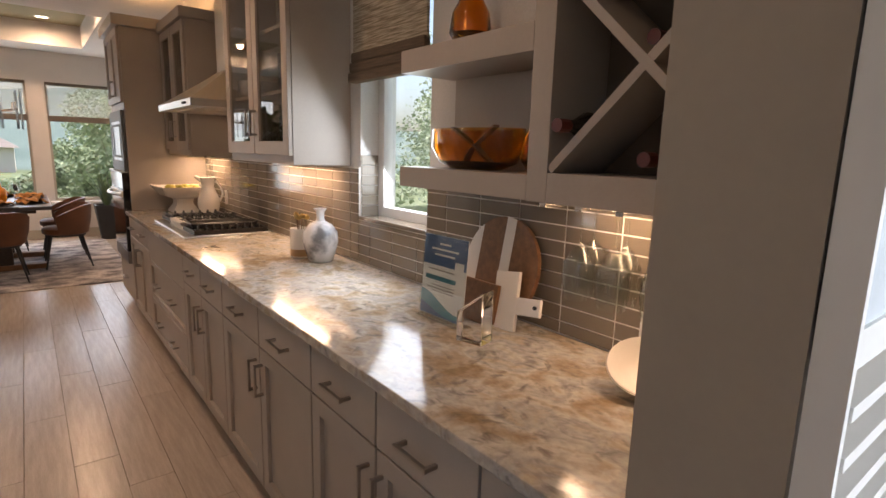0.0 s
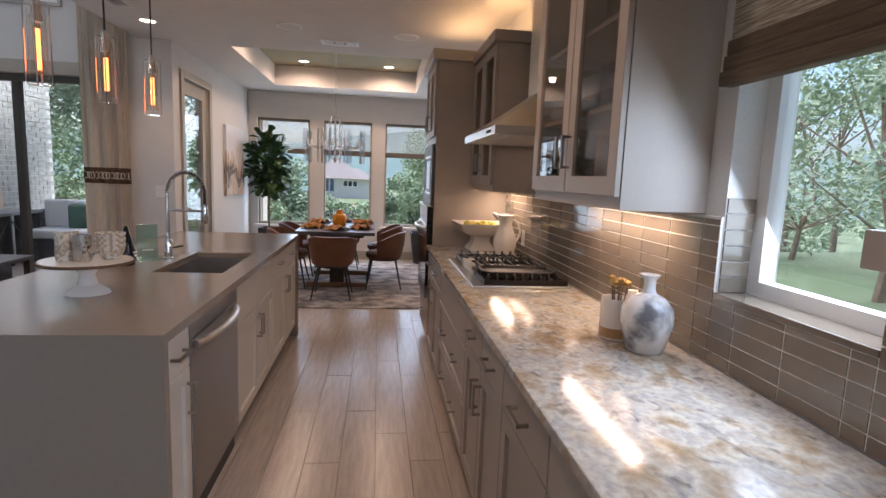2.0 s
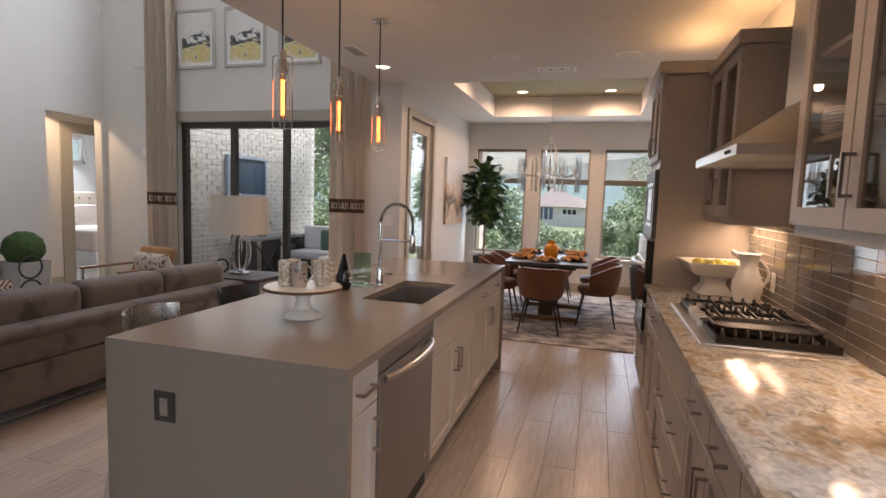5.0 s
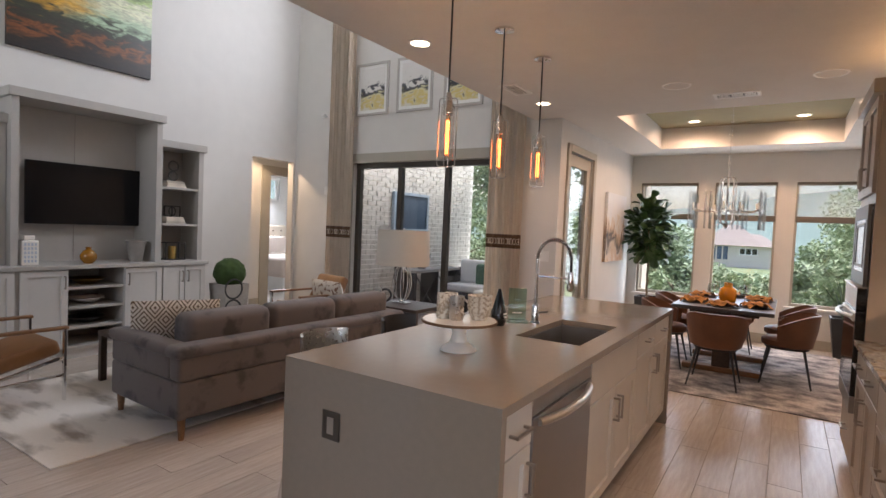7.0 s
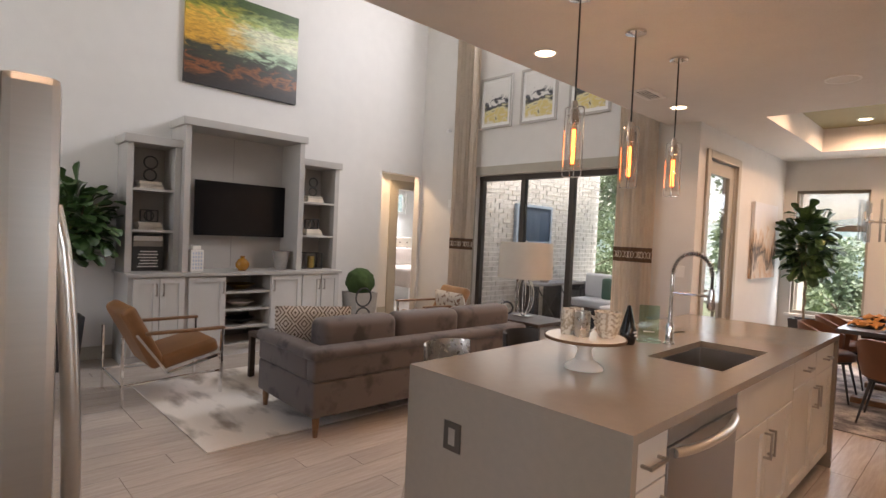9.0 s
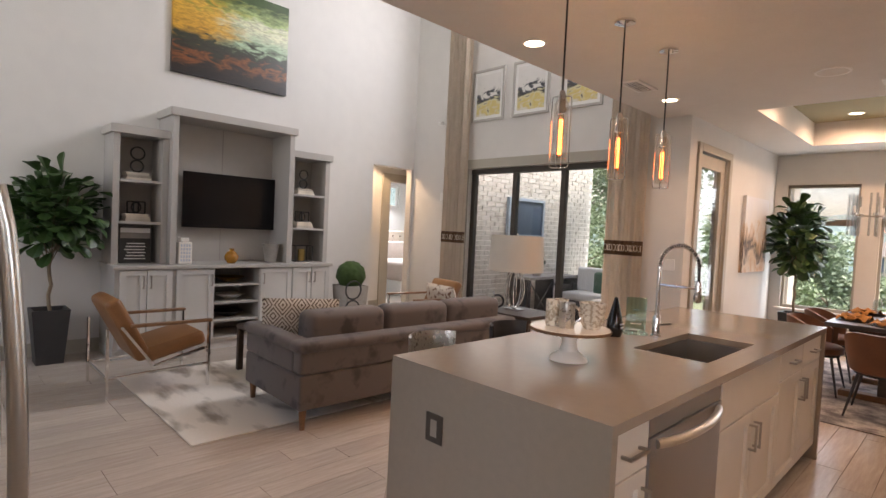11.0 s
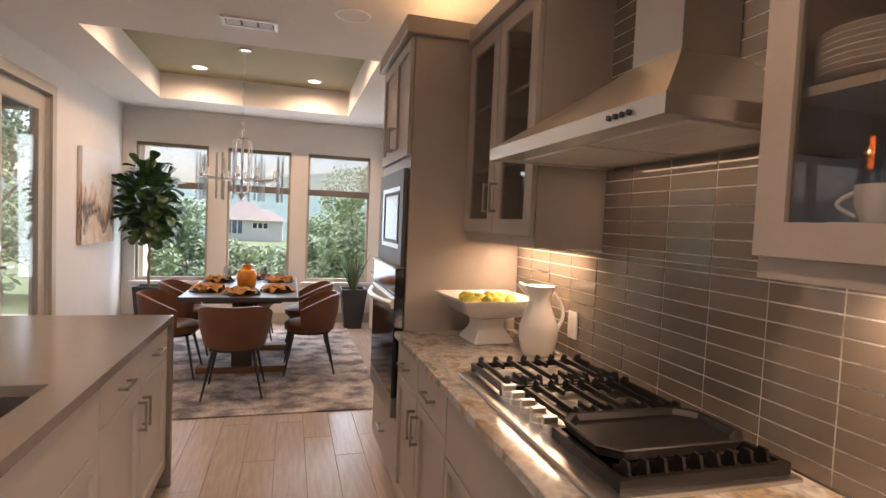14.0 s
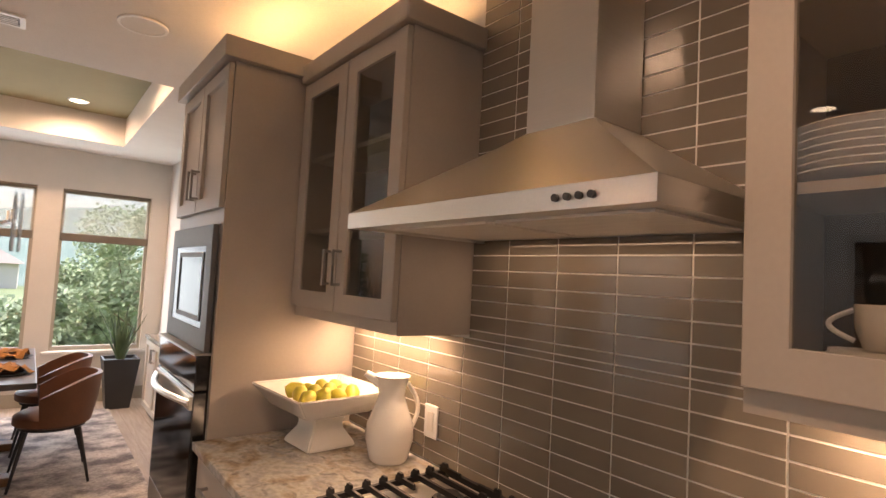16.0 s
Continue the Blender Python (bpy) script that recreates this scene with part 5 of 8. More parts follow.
first = tub_chair()
first.matrix_basis = pose(-0.05, 7.02, 0.0115, 0, 0, 0)
for x, y, rz in ((-0.64, 7.62, -90), (-0.64, 8.42, -90), (0.56, 7.62, 90), (0.56, 8.42, 90), (-0.04, 9.05, 180)):
    copy_thing(first, pose(x, y, 0.0115, 0, 0, rz))

TT = 0.762
vs = single("vase", lathe(bmesh.new(), [(0, 0), (0.075, 0), (0.086, 0.012), (0.092, 0.08), (0.09, 0.13), (0.075, 0.158), (0.05, 0.17), (0.044, 0.19), (0.044, 0.212), (0.05, 0.218), (0.042, 0.22), (0.036, 0.20), (0.036, 0.18), (0, 0.17)], 28), ORANGE, "glossy orange glass jar vase on the dining table", "vase", (-0.04, 7.95, TT), smooth=True)
for x, y in ((-0.34, 7.62), (-0.34, 8.36), (0.26, 7.62), (0.26, 8.36), (-0.05, 7.42), (-0.04, 8.62)):
    pl = thing("place_setting", "dark charger with white plates and an ochre napkin", "plates", (x, y, TT), random.uniform(0, 90), "place settings")
    part("charger", lathe(bmesh.new(), [(0, 0.001), (0.15, 0.001), (0.165, 0.008), (0.15, 0.008), (0, 0.007)], 28), BLACKM, pl)
    part("plate", lathe(bmesh.new(), [(0, 0.0085), (0.10, 0.0085), (0.13, 0.022), (0.10, 0.014), (0, 0.013)], 28), LEATHER, pl, smooth=True)
    part("bowl", lathe(bmesh.new(), [(0, 0.0145), (0.05, 0.0145), (0.085, 0.05), (0.08, 0.05), (0.045, 0.02), (0, 0.02)], 24), BROWNP, pl, smooth=True)
    bm = bmesh.new()
    bmesh.ops.create_grid(bm, x_segments=8, y_segments=8, size=0.125)
    for v_ in bm.verts:
        v_.co.z = 0.055 + 0.022 * math.sin(v_.co.x * 60 + x * 9) * math.cos(v_.co.y * 45 + y * 7) + 0.01 * random.random() - 2.4 * (v_.co.x ** 2) - 0.8 * (v_.co.y ** 2)
    bmesh.ops.solidify(bm, geom=bm.faces, thickness=0.006)
    part("napkin", bm, NAPKIN, pl, "folded ochre napkin", True)
for x, y in ((-0.2, 7.78), (0.12, 7.8), (-0.18, 8.2), (0.14, 8.22)):
    g = single("wine_glass", lathe(bmesh.new(), [(0, 0.001), (0.035, 0.001), (0.004, 0.008), (0.004, 0.09), (0.03, 0.11), (0.042, 0.15), (0.034, 0.21), (0.033, 0.21), (0.040, 0.15), (0.028, 0.112), (0, 0.095)], 20), CLEARGLASS, "clear stemmed wine glass on the table", "glass", (x, y, TT), group="glasses on the table", smooth=True)
    g.visible_shadow = False


def fig_tree(at, trunk, crown_z, crown_r, pot_h, pot_r, seed, label):
    t = thing("potted_tree", label, "plant", at)
    bm = bmesh.new()
    v0 = []
    for z, r in ((0, pot_r * 0.72), (pot_h, pot_r), (pot_h, pot_r - 0.02), (pot_h - 0.05, pot_r - 0.03)):
        v0.append([bm.verts.new((r * sx, r * sy, z)) for sx, sy in ((-1, -1), (1, -1), (1, 1), (-1, 1))])
    for a, b in zip(v0, v0[1:]):
        for k in range(4):
            bm.faces.new((a[k], a[(k + 1) % 4], b[(k + 1) % 4], b[k]))
    bm.faces.new(v0[0][::-1]); bm.faces.new(v0[-1])
    part("pot", bm, BLACKM, t, "square tapered black pot")
    bm = bmesh.new()
    rnd = random.Random(seed)
    pts = [(0.015 * math.sin(3 * k), 0.012 * math.cos(2 * k), pot_h - 0.05 + (trunk - pot_h + 0.05) * k / 6) for k in range(7)]
    path(bm, pts, 0.016, 8)
    for k in range(9):
        a = k * 2.4
        path(bm, [pts[-1 - k % 2], (crown_r * 0.4 * math.cos(a), crown_r * 0.4 * math.sin(a), trunk + (crown_z - trunk) * 0.6), (crown_r * 0.7 * math.cos(a), crown_r * 0.7 * math.sin(a), trunk + (crown_z - trunk) * (0.6 + 0.8 * rnd.random()))], 0.006, 6)
    part("trunk", bm, BARK, t)
    v, f = [], []
    hh = (crown_z - trunk)
    for k in range(430):
        d = Vector((rnd.gauss(0, 1), rnd.gauss(0, 1), rnd.gauss(0, 1))).normalized() * rnd.uniform(0.45, 1.0) * rnd.choice((0.8, 1.0, 1.06))
        p = Vector((d.x * crown_r, d.y * crown_r, crown_z + d.z * hh))
        q = Vector((d.x, d.y, 0.25 + 0.5 * d.z + rnd.uniform(-0.5, 0.3))).to_track_quat('Y', 'Z').to_matrix() @ Euler((rnd.uniform(-0.6, 0.6), rnd.uniform(-0.5, 0.5), rnd.uniform(-0.6, 0.6))).to_matrix()
        L, W = rnd.uniform(0.12, 0.20), rnd.uniform(0.10, 0.15)
        i = len(v)
        prof = ((0, 0), (0.2, 0.45), (0.5, 0.7), (0.75, 1.0), (0.92, 0.7), (1.0, 0))
        for u, w in prof:
            z = -0.25 * L * u * u
            v += [p + q @ Vector((-0.5 * W * w, L * u, z + 0.14 * W * w)), p + q @ Vector((0, L * u, z)), p + q @ Vector((0.5 * W * w, L * u, z + 0.14 * W * w))]
        for j in range(5):
            b = i + 3 * j
            f += [(b, b + 1, b + 4, b + 3), (b + 1, b + 2, b + 5, b + 4)]
    me = bpy.data.meshes.new("crown")
    me.from_pydata(v, [], f)
    me.materials.append(LEAF)
    o = new("crown", me)
    o.parent = t
    tagged(o, "large dark green fiddle leaves")
    return t


fig_tree((-1.28, 9.6, 0.0), 1.08, 1.56, 0.28, 0.55, 0.15, 21, "fiddle-leaf fig tree in a black pot beside the window")
fig_tree((-5.72, 1.93, 0.0), 1.02, 1.45, 0.40, 0.52, 0.15, 22, "fiddle-leaf fig tree in a black pot beside the cabinets")
ag = thing("potted_agave", "spiky agave in a tall dark square planter", "plant", (1.2, 9.62, 0))
bm = bmesh.new()
v0 = [[bm.verts.new((r * sx, r * sy, z)) for sx, sy in ((-1, -1), (1, -1), (1, 1), (-1, 1))] for z, r in ((0, 0.11), (0.53, 0.17), (0.53, 0.15), (0.50, 0.145))]
for a, b in zip(v0, v0[1:]):
    for k in range(4):
        bm.faces.new((a[k], a[(k + 1) % 4], b[(k + 1) % 4], b[k]))
bm.faces.new(v0[0][::-1]); bm.faces.new(v0[-1])
part("planter", bm, BLACKM, ag)
rnd = random.Random(8)
for k in range(15):
    a, tilt, L = k * 2.4, rnd.uniform(0.15, 0.75), rnd.uniform(0.38, 0.62)
    bm = bmesh.new()
    cols = []
    for j in range(7):
        u = j / 6
        w = 0.032 * (1 - u) ** 0.6 * (0.7 + 0.6 * math.sin(math.pi * min(1, u + 0.2)))
        rad = 0.02 + L * u * math.sin(tilt) * (0.6 + 0.4 * u)
        z = 0.5 + L * u * math.cos(tilt)
        d, n_ = Vector((math.cos(a), math.sin(a), 0)), Vector((-math.sin(a), math.cos(a), 0))
        cols.append([bm.verts.new(d * rad + n_ * w + Vector((0, 0, z))), bm.verts.new(d * (rad + 0.012 * (1 - u)) + Vector((0, 0, z - 0.008))), bm.verts.new(d * rad - n_ * w + Vector((0, 0, z)))])
    for p, q in zip(cols, cols[1:]):
        bm.faces.new((p[0], p[1], q[1], q[0])); bm.faces.new((p[1], p[2], q[2], q[1]))
    part("leaf", bm, AGAVE, ag, smooth=True)
cv = thing("canvas_painting", "abstract pale and black canvas on the dining wall", "painting", (WX, 9.0, 1.09))
part("canvas", boxm(0.002, 0.045, -0.5, 0.5, 0, 0.985, 0.003), ART_COW, cv)

# ---- island and counter clutter ----
cs = thing("cake_stand", "white pedestal cake stand with a mirrored plate", "cake stand", (-0.755, 3.10, 0.9205))
part("pedestal", lathe(bmesh.new(), [(0, 0), (0.085, 0), (0.08, 0.012), (0.04, 0.04), (0.03, 0.08), (0.05, 0.125), (0.06, 0.128), (0, 0.128)], 36), PORC, cs, smooth=True)
part("plate", lathe(bmesh.new(), [(0, 0.1285), (0.172, 0.1285), (0.176, 0.136), (0.17, 0.144), (0, 0.144)], 40), PORC, cs, smooth=True)
part("rim", lathe(bmesh.new(), [(0.1765, 0.130), (0.1785, 0.137), (0.1765, 0.143)], 40), BROWNP, cs)
CUP = mat("patterned_stoneware", (0.42, 0.35, 0.26), 0.4, second=(0.72, 0.67, 0.58), mixscale=60, bump=0.15, bscale=90, contrast=(0.45, 0.55))
z0 = 0.9205 + 0.1445
for x, y, h, r, cm in ((-0.822, 3.061, 0.115, 0.031, CUP), (-0.752, 3.065, 0.11, 0.034, NICKEL), (-0.835, 3.15, 0.11, 0.031, CUP)):
    m_ = thing("mug", "patterned stoneware mug on the cake stand", "mug", (x, y, z0), x * 900, "mugs on the cake stand")
    part("body", lathe(bmesh.new(), [(0, 0), (r * 0.9, 0), (r, 0.01), (r, h), (r - 0.004, h), (r - 0.005, 0.012), (0, 0.01)], 24), cm, m_, smooth=True)
    part("handle", path(bmesh.new(), [(r + 0.03 * math.sin(math.pi * k / 10), 0, 0.02 + (h - 0.035) * k / 10) for k in range(11)], 0.005, 8), cm, m_, smooth=True)
for k in range(3):
    single("bowl", lathe(bmesh.new(), [(0, 0), (0.034, 0), (0.050, 0.03), (0.058, 0.065), (0.054, 0.065), (0.046, 0.03), (0.03, 0.008), (0, 0.008)], 28), CUP, "patterned stoneware bowl stacked on the cake stand", "bowl", (-0.678, 3.147, z0 + 0.0235 * k + 0.0005), group="stacked bowls", smooth=True)
sc = thing("soap_bottle", "black glazed teardrop bottle with white lettering", "bottle", (-0.905, 3.80, 0.9205))
part("body", lathe(bmesh.new(), [(0, 0), (0.035, 0), (0.045, 0.03), (0.042, 0.08), (0.025, 0.15), (0.012, 0.2), (0.008, 0.215), (0, 0.217)], 24), BLACK, sc, smooth=True)
part("lettering", boxm(0.030, 0.0455, -0.012, 0.012, 0.05, 0.058), PAPER, sc)
part("lettering", boxm(0.030, 0.045, -0.016, 0.016, 0.068, 0.076), PAPER, sc)
aw = thing("glass_award", "clear green-edged glass award plaque on a base", "award", (-0.862, 3.96, 0.9205), 38)
g = part("plaque", boxm(-0.055, 0.055, -0.009, 0.009, 0.018, 0.212, 0.004), GREENGLASS, aw); g.visible_shadow = False
part("base", boxm(-0.065, 0.065, -0.03, 0.03, 0, 0.0175, 0.003), GREENGLASS, aw).visible_shadow = False
part("engraving", boxm(-0.03, 0.03, -0.0095, -0.0092, 0.06, 0.066), PAPER, aw)
part("engraving", lathe(bmesh.new(), [(0.02, 0.14), (0.02, 0.141), (0, 0.141)], 20), TEALP, aw)

va = thing("swirl_vase", "grey and white swirled glass vase on the worktop", "vase", (1.372, 2.36, 0.9155))
part("body", lathe(bmesh.new(), [(0, 0), (0.055, 0), (0.062, 0.008), (0.075, 0.05), (0.088, 0.10), (0.083, 0.15), (0.055, 0.185), (0.025, 0.2), (0.02, 0.215), (0.021, 0.245), (0.035, 0.262), (0.031, 0.262), (0.016, 0.245), (0.015, 0.2), (0, 0.19)], 40), SWIRL, va, smooth=True)
pt = thing("ceramic_pot", "white ceramic pot with dried gold flowers", "pot", (1.33, 2.50, 0.9155))
part("pot", lathe(bmesh.new(), [(0, 0), (0.05, 0), (0.055, 0.01), (0.055, 0.15), (0.051, 0.15), (0.05, 0.02), (0, 0.02)], 28), PORC, pt, smooth=True)
part("base_band", lathe(bmesh.new(), [(0.0552, 0.01), (0.0556, 0.03), (0.0552, 0.045)], 28), LIGHTWOOD, pt)
rnd = random.Random(4)
for k in range(7):
    a, r = k * 0.9, 0.012 + 0.028 * rnd.random()
    part("stem", tube(bmesh.new(), (0.3 * r * math.cos(a), 0.3 * r * math.sin(a), 0.05), (r * math.cos(a), r * math.sin(a), 0.185 + 0.03 * rnd.random()), 0.002), BROWNP, pt)
    bm = bmesh.new()
    bmesh.ops.create_icosphere(bm, subdivisions=1, radius=0.015, matrix=Matrix.Translation((r * math.cos(a), r * math.sin(a), 0.2 + 0.02 * rnd.random())))
    part("bloom", bm, GOLD, pt)
bm = lathe(bmesh.new(), [(0, 0), (0.02, 0), (0.022, 0.11), (0.018, 0.16), (0, 0.16)], 20)
single("ceramic_bird", bm, PORC, "small white ceramic figure beside the vase", "figurine", (1.43, 2.58, 0.9155), smooth=True)

fb = thing("pedestal_bowl", "square white footed bowl holding green pears", "bowl", (1.27, 4.80, 0.9155), 4)
bm = bmesh.new()
v0 = [[bm.verts.new((r * sx, r * sy, z)) for sx, sy in ((-1, -1), (1, -1), (1, 1), (-1, 1))] for z, r in ((0, 0.10), (0.012, 0.10), (0.07, 0.062), (0.11, 0.066), (0.135, 0.14), (0.215, 0.205), (0.215, 0.19), (0.15, 0.13))]
for a, b in zip(v0, v0[1:]):
    for k in range(4):
        bm.faces.new((a[k], a[(k + 1) % 4], b[(k + 1) % 4], b[k]))
bm.faces.new(v0[0][::-1]); bm.faces.new(v0[-1])
bmesh.ops.bevel(bm, geom=list(bm.edges), offset=0.006, segments=2, affect='EDGES')
part("bowl", bm, PORC, fb, smooth=True)
rnd = random.Random(6)
for k in range(12):
    bm = lathe(bmesh.new(), [(0, -0.03), (0.022, -0.026), (0.031, 0), (0.022, 0.026), (0.011, 0.045), (0, 0.048)], 16)
    bmesh.ops.transform(bm, matrix=pose(0, 0, 0, rnd.uniform(0, 180), rnd.uniform(0, 90), 0), verts=bm.verts)
    single("pear", bm, LIME, "green pear in the white footed bowl", "pear", (1.27 + 0.06 * (k % 4 - 1.5), 4.80 + 0.07 * (k // 4 - 1), 0.9155 + 0.185 + 0.012 * rnd.random()), group="pears in the bowl", smooth=True)
pc = thing("pitcher", "tall white ceramic pitcher with a flared spout", "pitcher", (1.402, 4.515, 0.9155), 0)
part("body", lathe(bmesh.new(), [(0, 0), (0.062, 0), (0.07, 0.01), (0.086, 0.08), (0.083, 0.13), (0.055, 0.20), (0.046, 0.23), (0.056, 0.285), (0.066, 0.298), (0.06, 0.298), (0.048, 0.28), (0.04, 0.23), (0, 0.2)], 36), PORC, pc, smooth=True)
part("spout", tube(bmesh.new(), (-0.04, 0.02, 0.27), (-0.085, 0.045, 0.305), 0.02, 0.012, 14), PORC, pc, smooth=True)
part("handle", path(bmesh.new(), [(0.055 + 0.05 * math.sin(math.pi * k / 12), -0.02, 0.08 + 0.19 * k / 12) for k in range(13)], 0.009, 8), PORC, pc, smooth=True)


def socket_plate(x, y, z, w):
    s_ = thing("wall_socket", "white wall socket plate on the tiles", "socket", (x, y, z), 0, "wall sockets")
    part("plate", boxm(-0.007, 0, -w / 2, w / 2, -0.058, 0.058, 0.003), WHITE, s_)
    for k in ((-1, 1) if w > 0.09 else (0,)):
        part("outlet", boxm(-0.009, -0.0068, k * 0.028 - 0.017, k * 0.028 + 0.017, -0.034, 0.034, 0.001), PORC, s_)


socket_plate(EX - 0.0125, 0.625, 1.0, 0.125); socket_plate(EX - 0.0125, 4.42, 1.06, 0.075)

sg = thing("counter_sign", "blue and white printed sheet upright in an acrylic stand", "sign", (1.285, 1.27, 0.9155), 2)
LEAN = pose(0, 0, 0.004, 0, 4, 0) @ Matrix.Diagonal((1, 1.13, 1.07, 1))


def leaned(bm):
    bmesh.ops.transform(bm, matrix=LEAN, verts=bm.verts)
    return bm


SW, SH = 0.095, 0.258
part("stand", boxm(-0.02, 0.06, -SW - 0.015, SW + 0.015, 0, 0.003), CLEARGLASS, sg).visible_shadow = False
part("acrylic", leaned(boxm(-0.0045, -0.0025, -SW - 0.003, SW + 0.003, 0.0, SH + 0.004)), CLEARGLASS, sg).visible_shadow = False
part("sheet", leaned(boxm(0, 0.003, -SW, SW, 0.004, SH)), PAPER, sg)
part("header_print", leaned(boxm(-0.0007, -0.0002, -SW, SW, 0.165, SH)), BLUEP, sg)
for nm, m_, z_a, z_b, ph in (("wave_print", TEALP, 0.055, 0.028, 0.0), ("deep_wave_print", BLUEP, 0.030, 0.020, 0.7)):
    bm = bmesh.new()
    lo = [bm.verts.new((-0.0006 if ph == 0 else -0.0009, SW - 2 * SW * k / 14, 0.005)) for k in range(15)]
    hi = [bm.verts.new((v_.co.x, v_.co.y, z_a + z_b * math.cos(k / 14 * 3.6 + ph))) for k, v_ in enumerate(lo)]
    for k in range(14):
        bm.faces.new((lo[k], lo[k + 1], hi[k + 1], hi[k]))
    part(nm, leaned(bm), m_, sg)
part("band_print", leaned(boxm(-0.0007, -0.0002, -0.055, 0.08, 0.118, 0.132)), TEALP, sg)
for k in range(4):
    part("text_line", leaned(boxm(-0.0008, -0.0003, -0.05, 0.07 - 0.02 * (k % 2), 0.149 - 0.012 * k if k < 1 else 0.110 - 0.009 * k, 0.153 - 0.012 * k if k < 1 else 0.113 - 0.009 * k)), GREYPOT, sg)
for k, w in enumerate((0.025, 0.06, 0.045)):
    part("title_line", leaned(boxm(-0.0012, -0.0008, -w, w, 0.230 - 0.017 * k, 0.236 - 0.017 * k)), PAPER, sg)
part("white_patch", leaned(boxm(-0.0013, -0.0009, -0.085, -0.048, 0.15, 0.187)), PAPER, sg)
ca = thing("crystal_award", "clear crystal block with a slanted top", "award", (1.25, 1.06, 0.9155), 15)
bm = bmesh.new()
pts = [(-0.03, -0.045, 0), (0.03, -0.045, 0), (0.03, 0.045, 0), (-0.03, 0.045, 0), (-0.03, -0.045, 0.16), (0.03, -0.045, 0.16), (0.03, 0.045, 0.09), (-0.03, 0.045, 0.09)]
v = [bm.verts.new(p) for p in pts]
for q in ((0, 1, 2, 3), (4, 5, 6, 7), (0, 1, 5, 4), (1, 2, 6, 5), (2, 3, 7, 6), (3, 0, 4, 7)):
    bm.faces.new([v[i] for i in q])
bmesh.ops.bevel(bm, geom=list(bm.edges), offset=0.003, segments=1, affect='EDGES')
part("block", bm, CRYSTAL, ca).visible_shadow = False

bd = thing("round_board", "round walnut and white marble cutting board leaning on the tiles", "cutting board", (1.435, 1.195, 0.920))
R = 0.170
lean = pose(0.045, 0, R, 0, 0, 0) @ pose(0, 0, 0, 0, 11, 0)
for a, b, m_ in ((-R, -0.045, MIDWOOD), (-0.0445, -0.0005, PORC), (0.0, 0.105, MIDWOOD), (0.1055, R, PORC)):
    bm = bmesh.new()
    cols = []
    for k in range(15):
        y = a + (b - a) * k / 14
        h = math.sqrt(max(1e-6, R * R - y * y))
        cols.append([bm.verts.new((x, y, z)) for x, z in ((-0.008, -h), (0.008, -h), (0.008, h), (-0.008, h))])
    for p, q in zip(cols, cols[1:]):
        for j in range(4):
            bm.faces.new((p[j], q[j], q[(j + 1) % 4], p[(j + 1) % 4]))
    bm.faces.new(cols[0]); bm.faces.new(cols[-1][::-1])
    bmesh.ops.transform(bm, matrix=lean, verts=bm.verts)
    part("strip", bm, m_, bd)
wb = thing("wooden_block_board", "low walnut board leaning against the round board", "cutting board", (1.395, 1.24, 0.9165))
bm = boxm(-0.008, 0.008, -0.11, 0.13, 0, 0.13, 0.004)
bmesh.ops.transform(bm, matrix=pose(0, 0, 0.002, 0, 10, 0), verts=bm.verts)
part("board", bm, MIDWOOD, wb)
mb = thing("marble_paddle", "white marble paddle board with a drilled handle", "cutting board", (1.405, 1.045, 0.9165))
bm = boxm(-0.007, 0.007, -0.0, 0.10, 0, 0.19, 0.003)
box(bm, -0.0065, 0.0065, -0.095, 0.002, 0.055, 0.11, 0.003)
bmesh.ops.transform(bm, matrix=pose(0, 0, 0, 0, 14, 0) @ pose(0, 0, 0, -8, 0, 0), verts=bm.verts)
part("paddle", bm, PORC, mb)
# solid black plug in place of a cut hole, for its dark inside
bm = tube(bmesh.new(), (-0.012, -0.078, 0.083), (0.012, -0.078, 0.083), 0.006)
bmesh.ops.transform(bm, matrix=pose(0, 0, 0, 0, 14, 0) @ pose(0, 0, 0, -8, 0, 0), verts=bm.verts)
part("hole", bm, BLACKM, mb)
wbw = thing("white_bowl", "tilted white porcelain dish on the worktop", "bowl", (1.375, 0.575, 0.9155), 12)
bm = lathe(bmesh.new(), [(0, 0.0), (0.035, 0.0), (0.075, 0.022), (0.105, 0.062), (0.102, 0.066), (0.071, 0.028), (0.033, 0.007), (0, 0.007)], 40)
bmesh.ops.transform(bm, matrix=pose(0, 0, 0.020, 8, -30, 0) @ Matrix.Diagonal((0.85, 0.9, 0.95, 1)), verts=bm.verts)
part("dish", bm, PORC, wbw, smooth=True)
for k, (x, y) in enumerate(((1.40, 0.815), (1.47, 0.825), (1.39, 0.70), (1.46, 0.715), (1.39, 0.575), (1.46, 0.585))):
    g = single("hanging_wine_glass", lathe(bmesh.new(), [(0.036, 0), (0.034, -0.003), (0.004, -0.008), (0.0035, -0.10), (0.02, -0.115), (0.042, -0.155), (0.044, -0.20), (0.036, -0.255), (0.035, -0.255), (0.043, -0.20), (0.04, -0.157), (0.018, -0.118), (0, -0.108)], 24), CLEARGLASS, "clear wine glass hanging upside down under the rack", "glass", (x, y, 1.338), group="hanging wine glasses", smooth=True)
    g.visible_shadow = False
rl = thing("glass_rail", "chrome stemware rail under the wine rack", "rail", (0, 0, 0))
for y in (0.755, 0.64, 0.525, 0.87):
    part("rail", bar(bmesh.new(), (1.30, y, 1.3365), (1.50, y, 1.3365), 0.02, 0.012), CHROME, rl)
am = thing("amber_bowl", "amber glass salad bowl with wooden servers", "bowl", (1.40, 1.25, 1.4125))
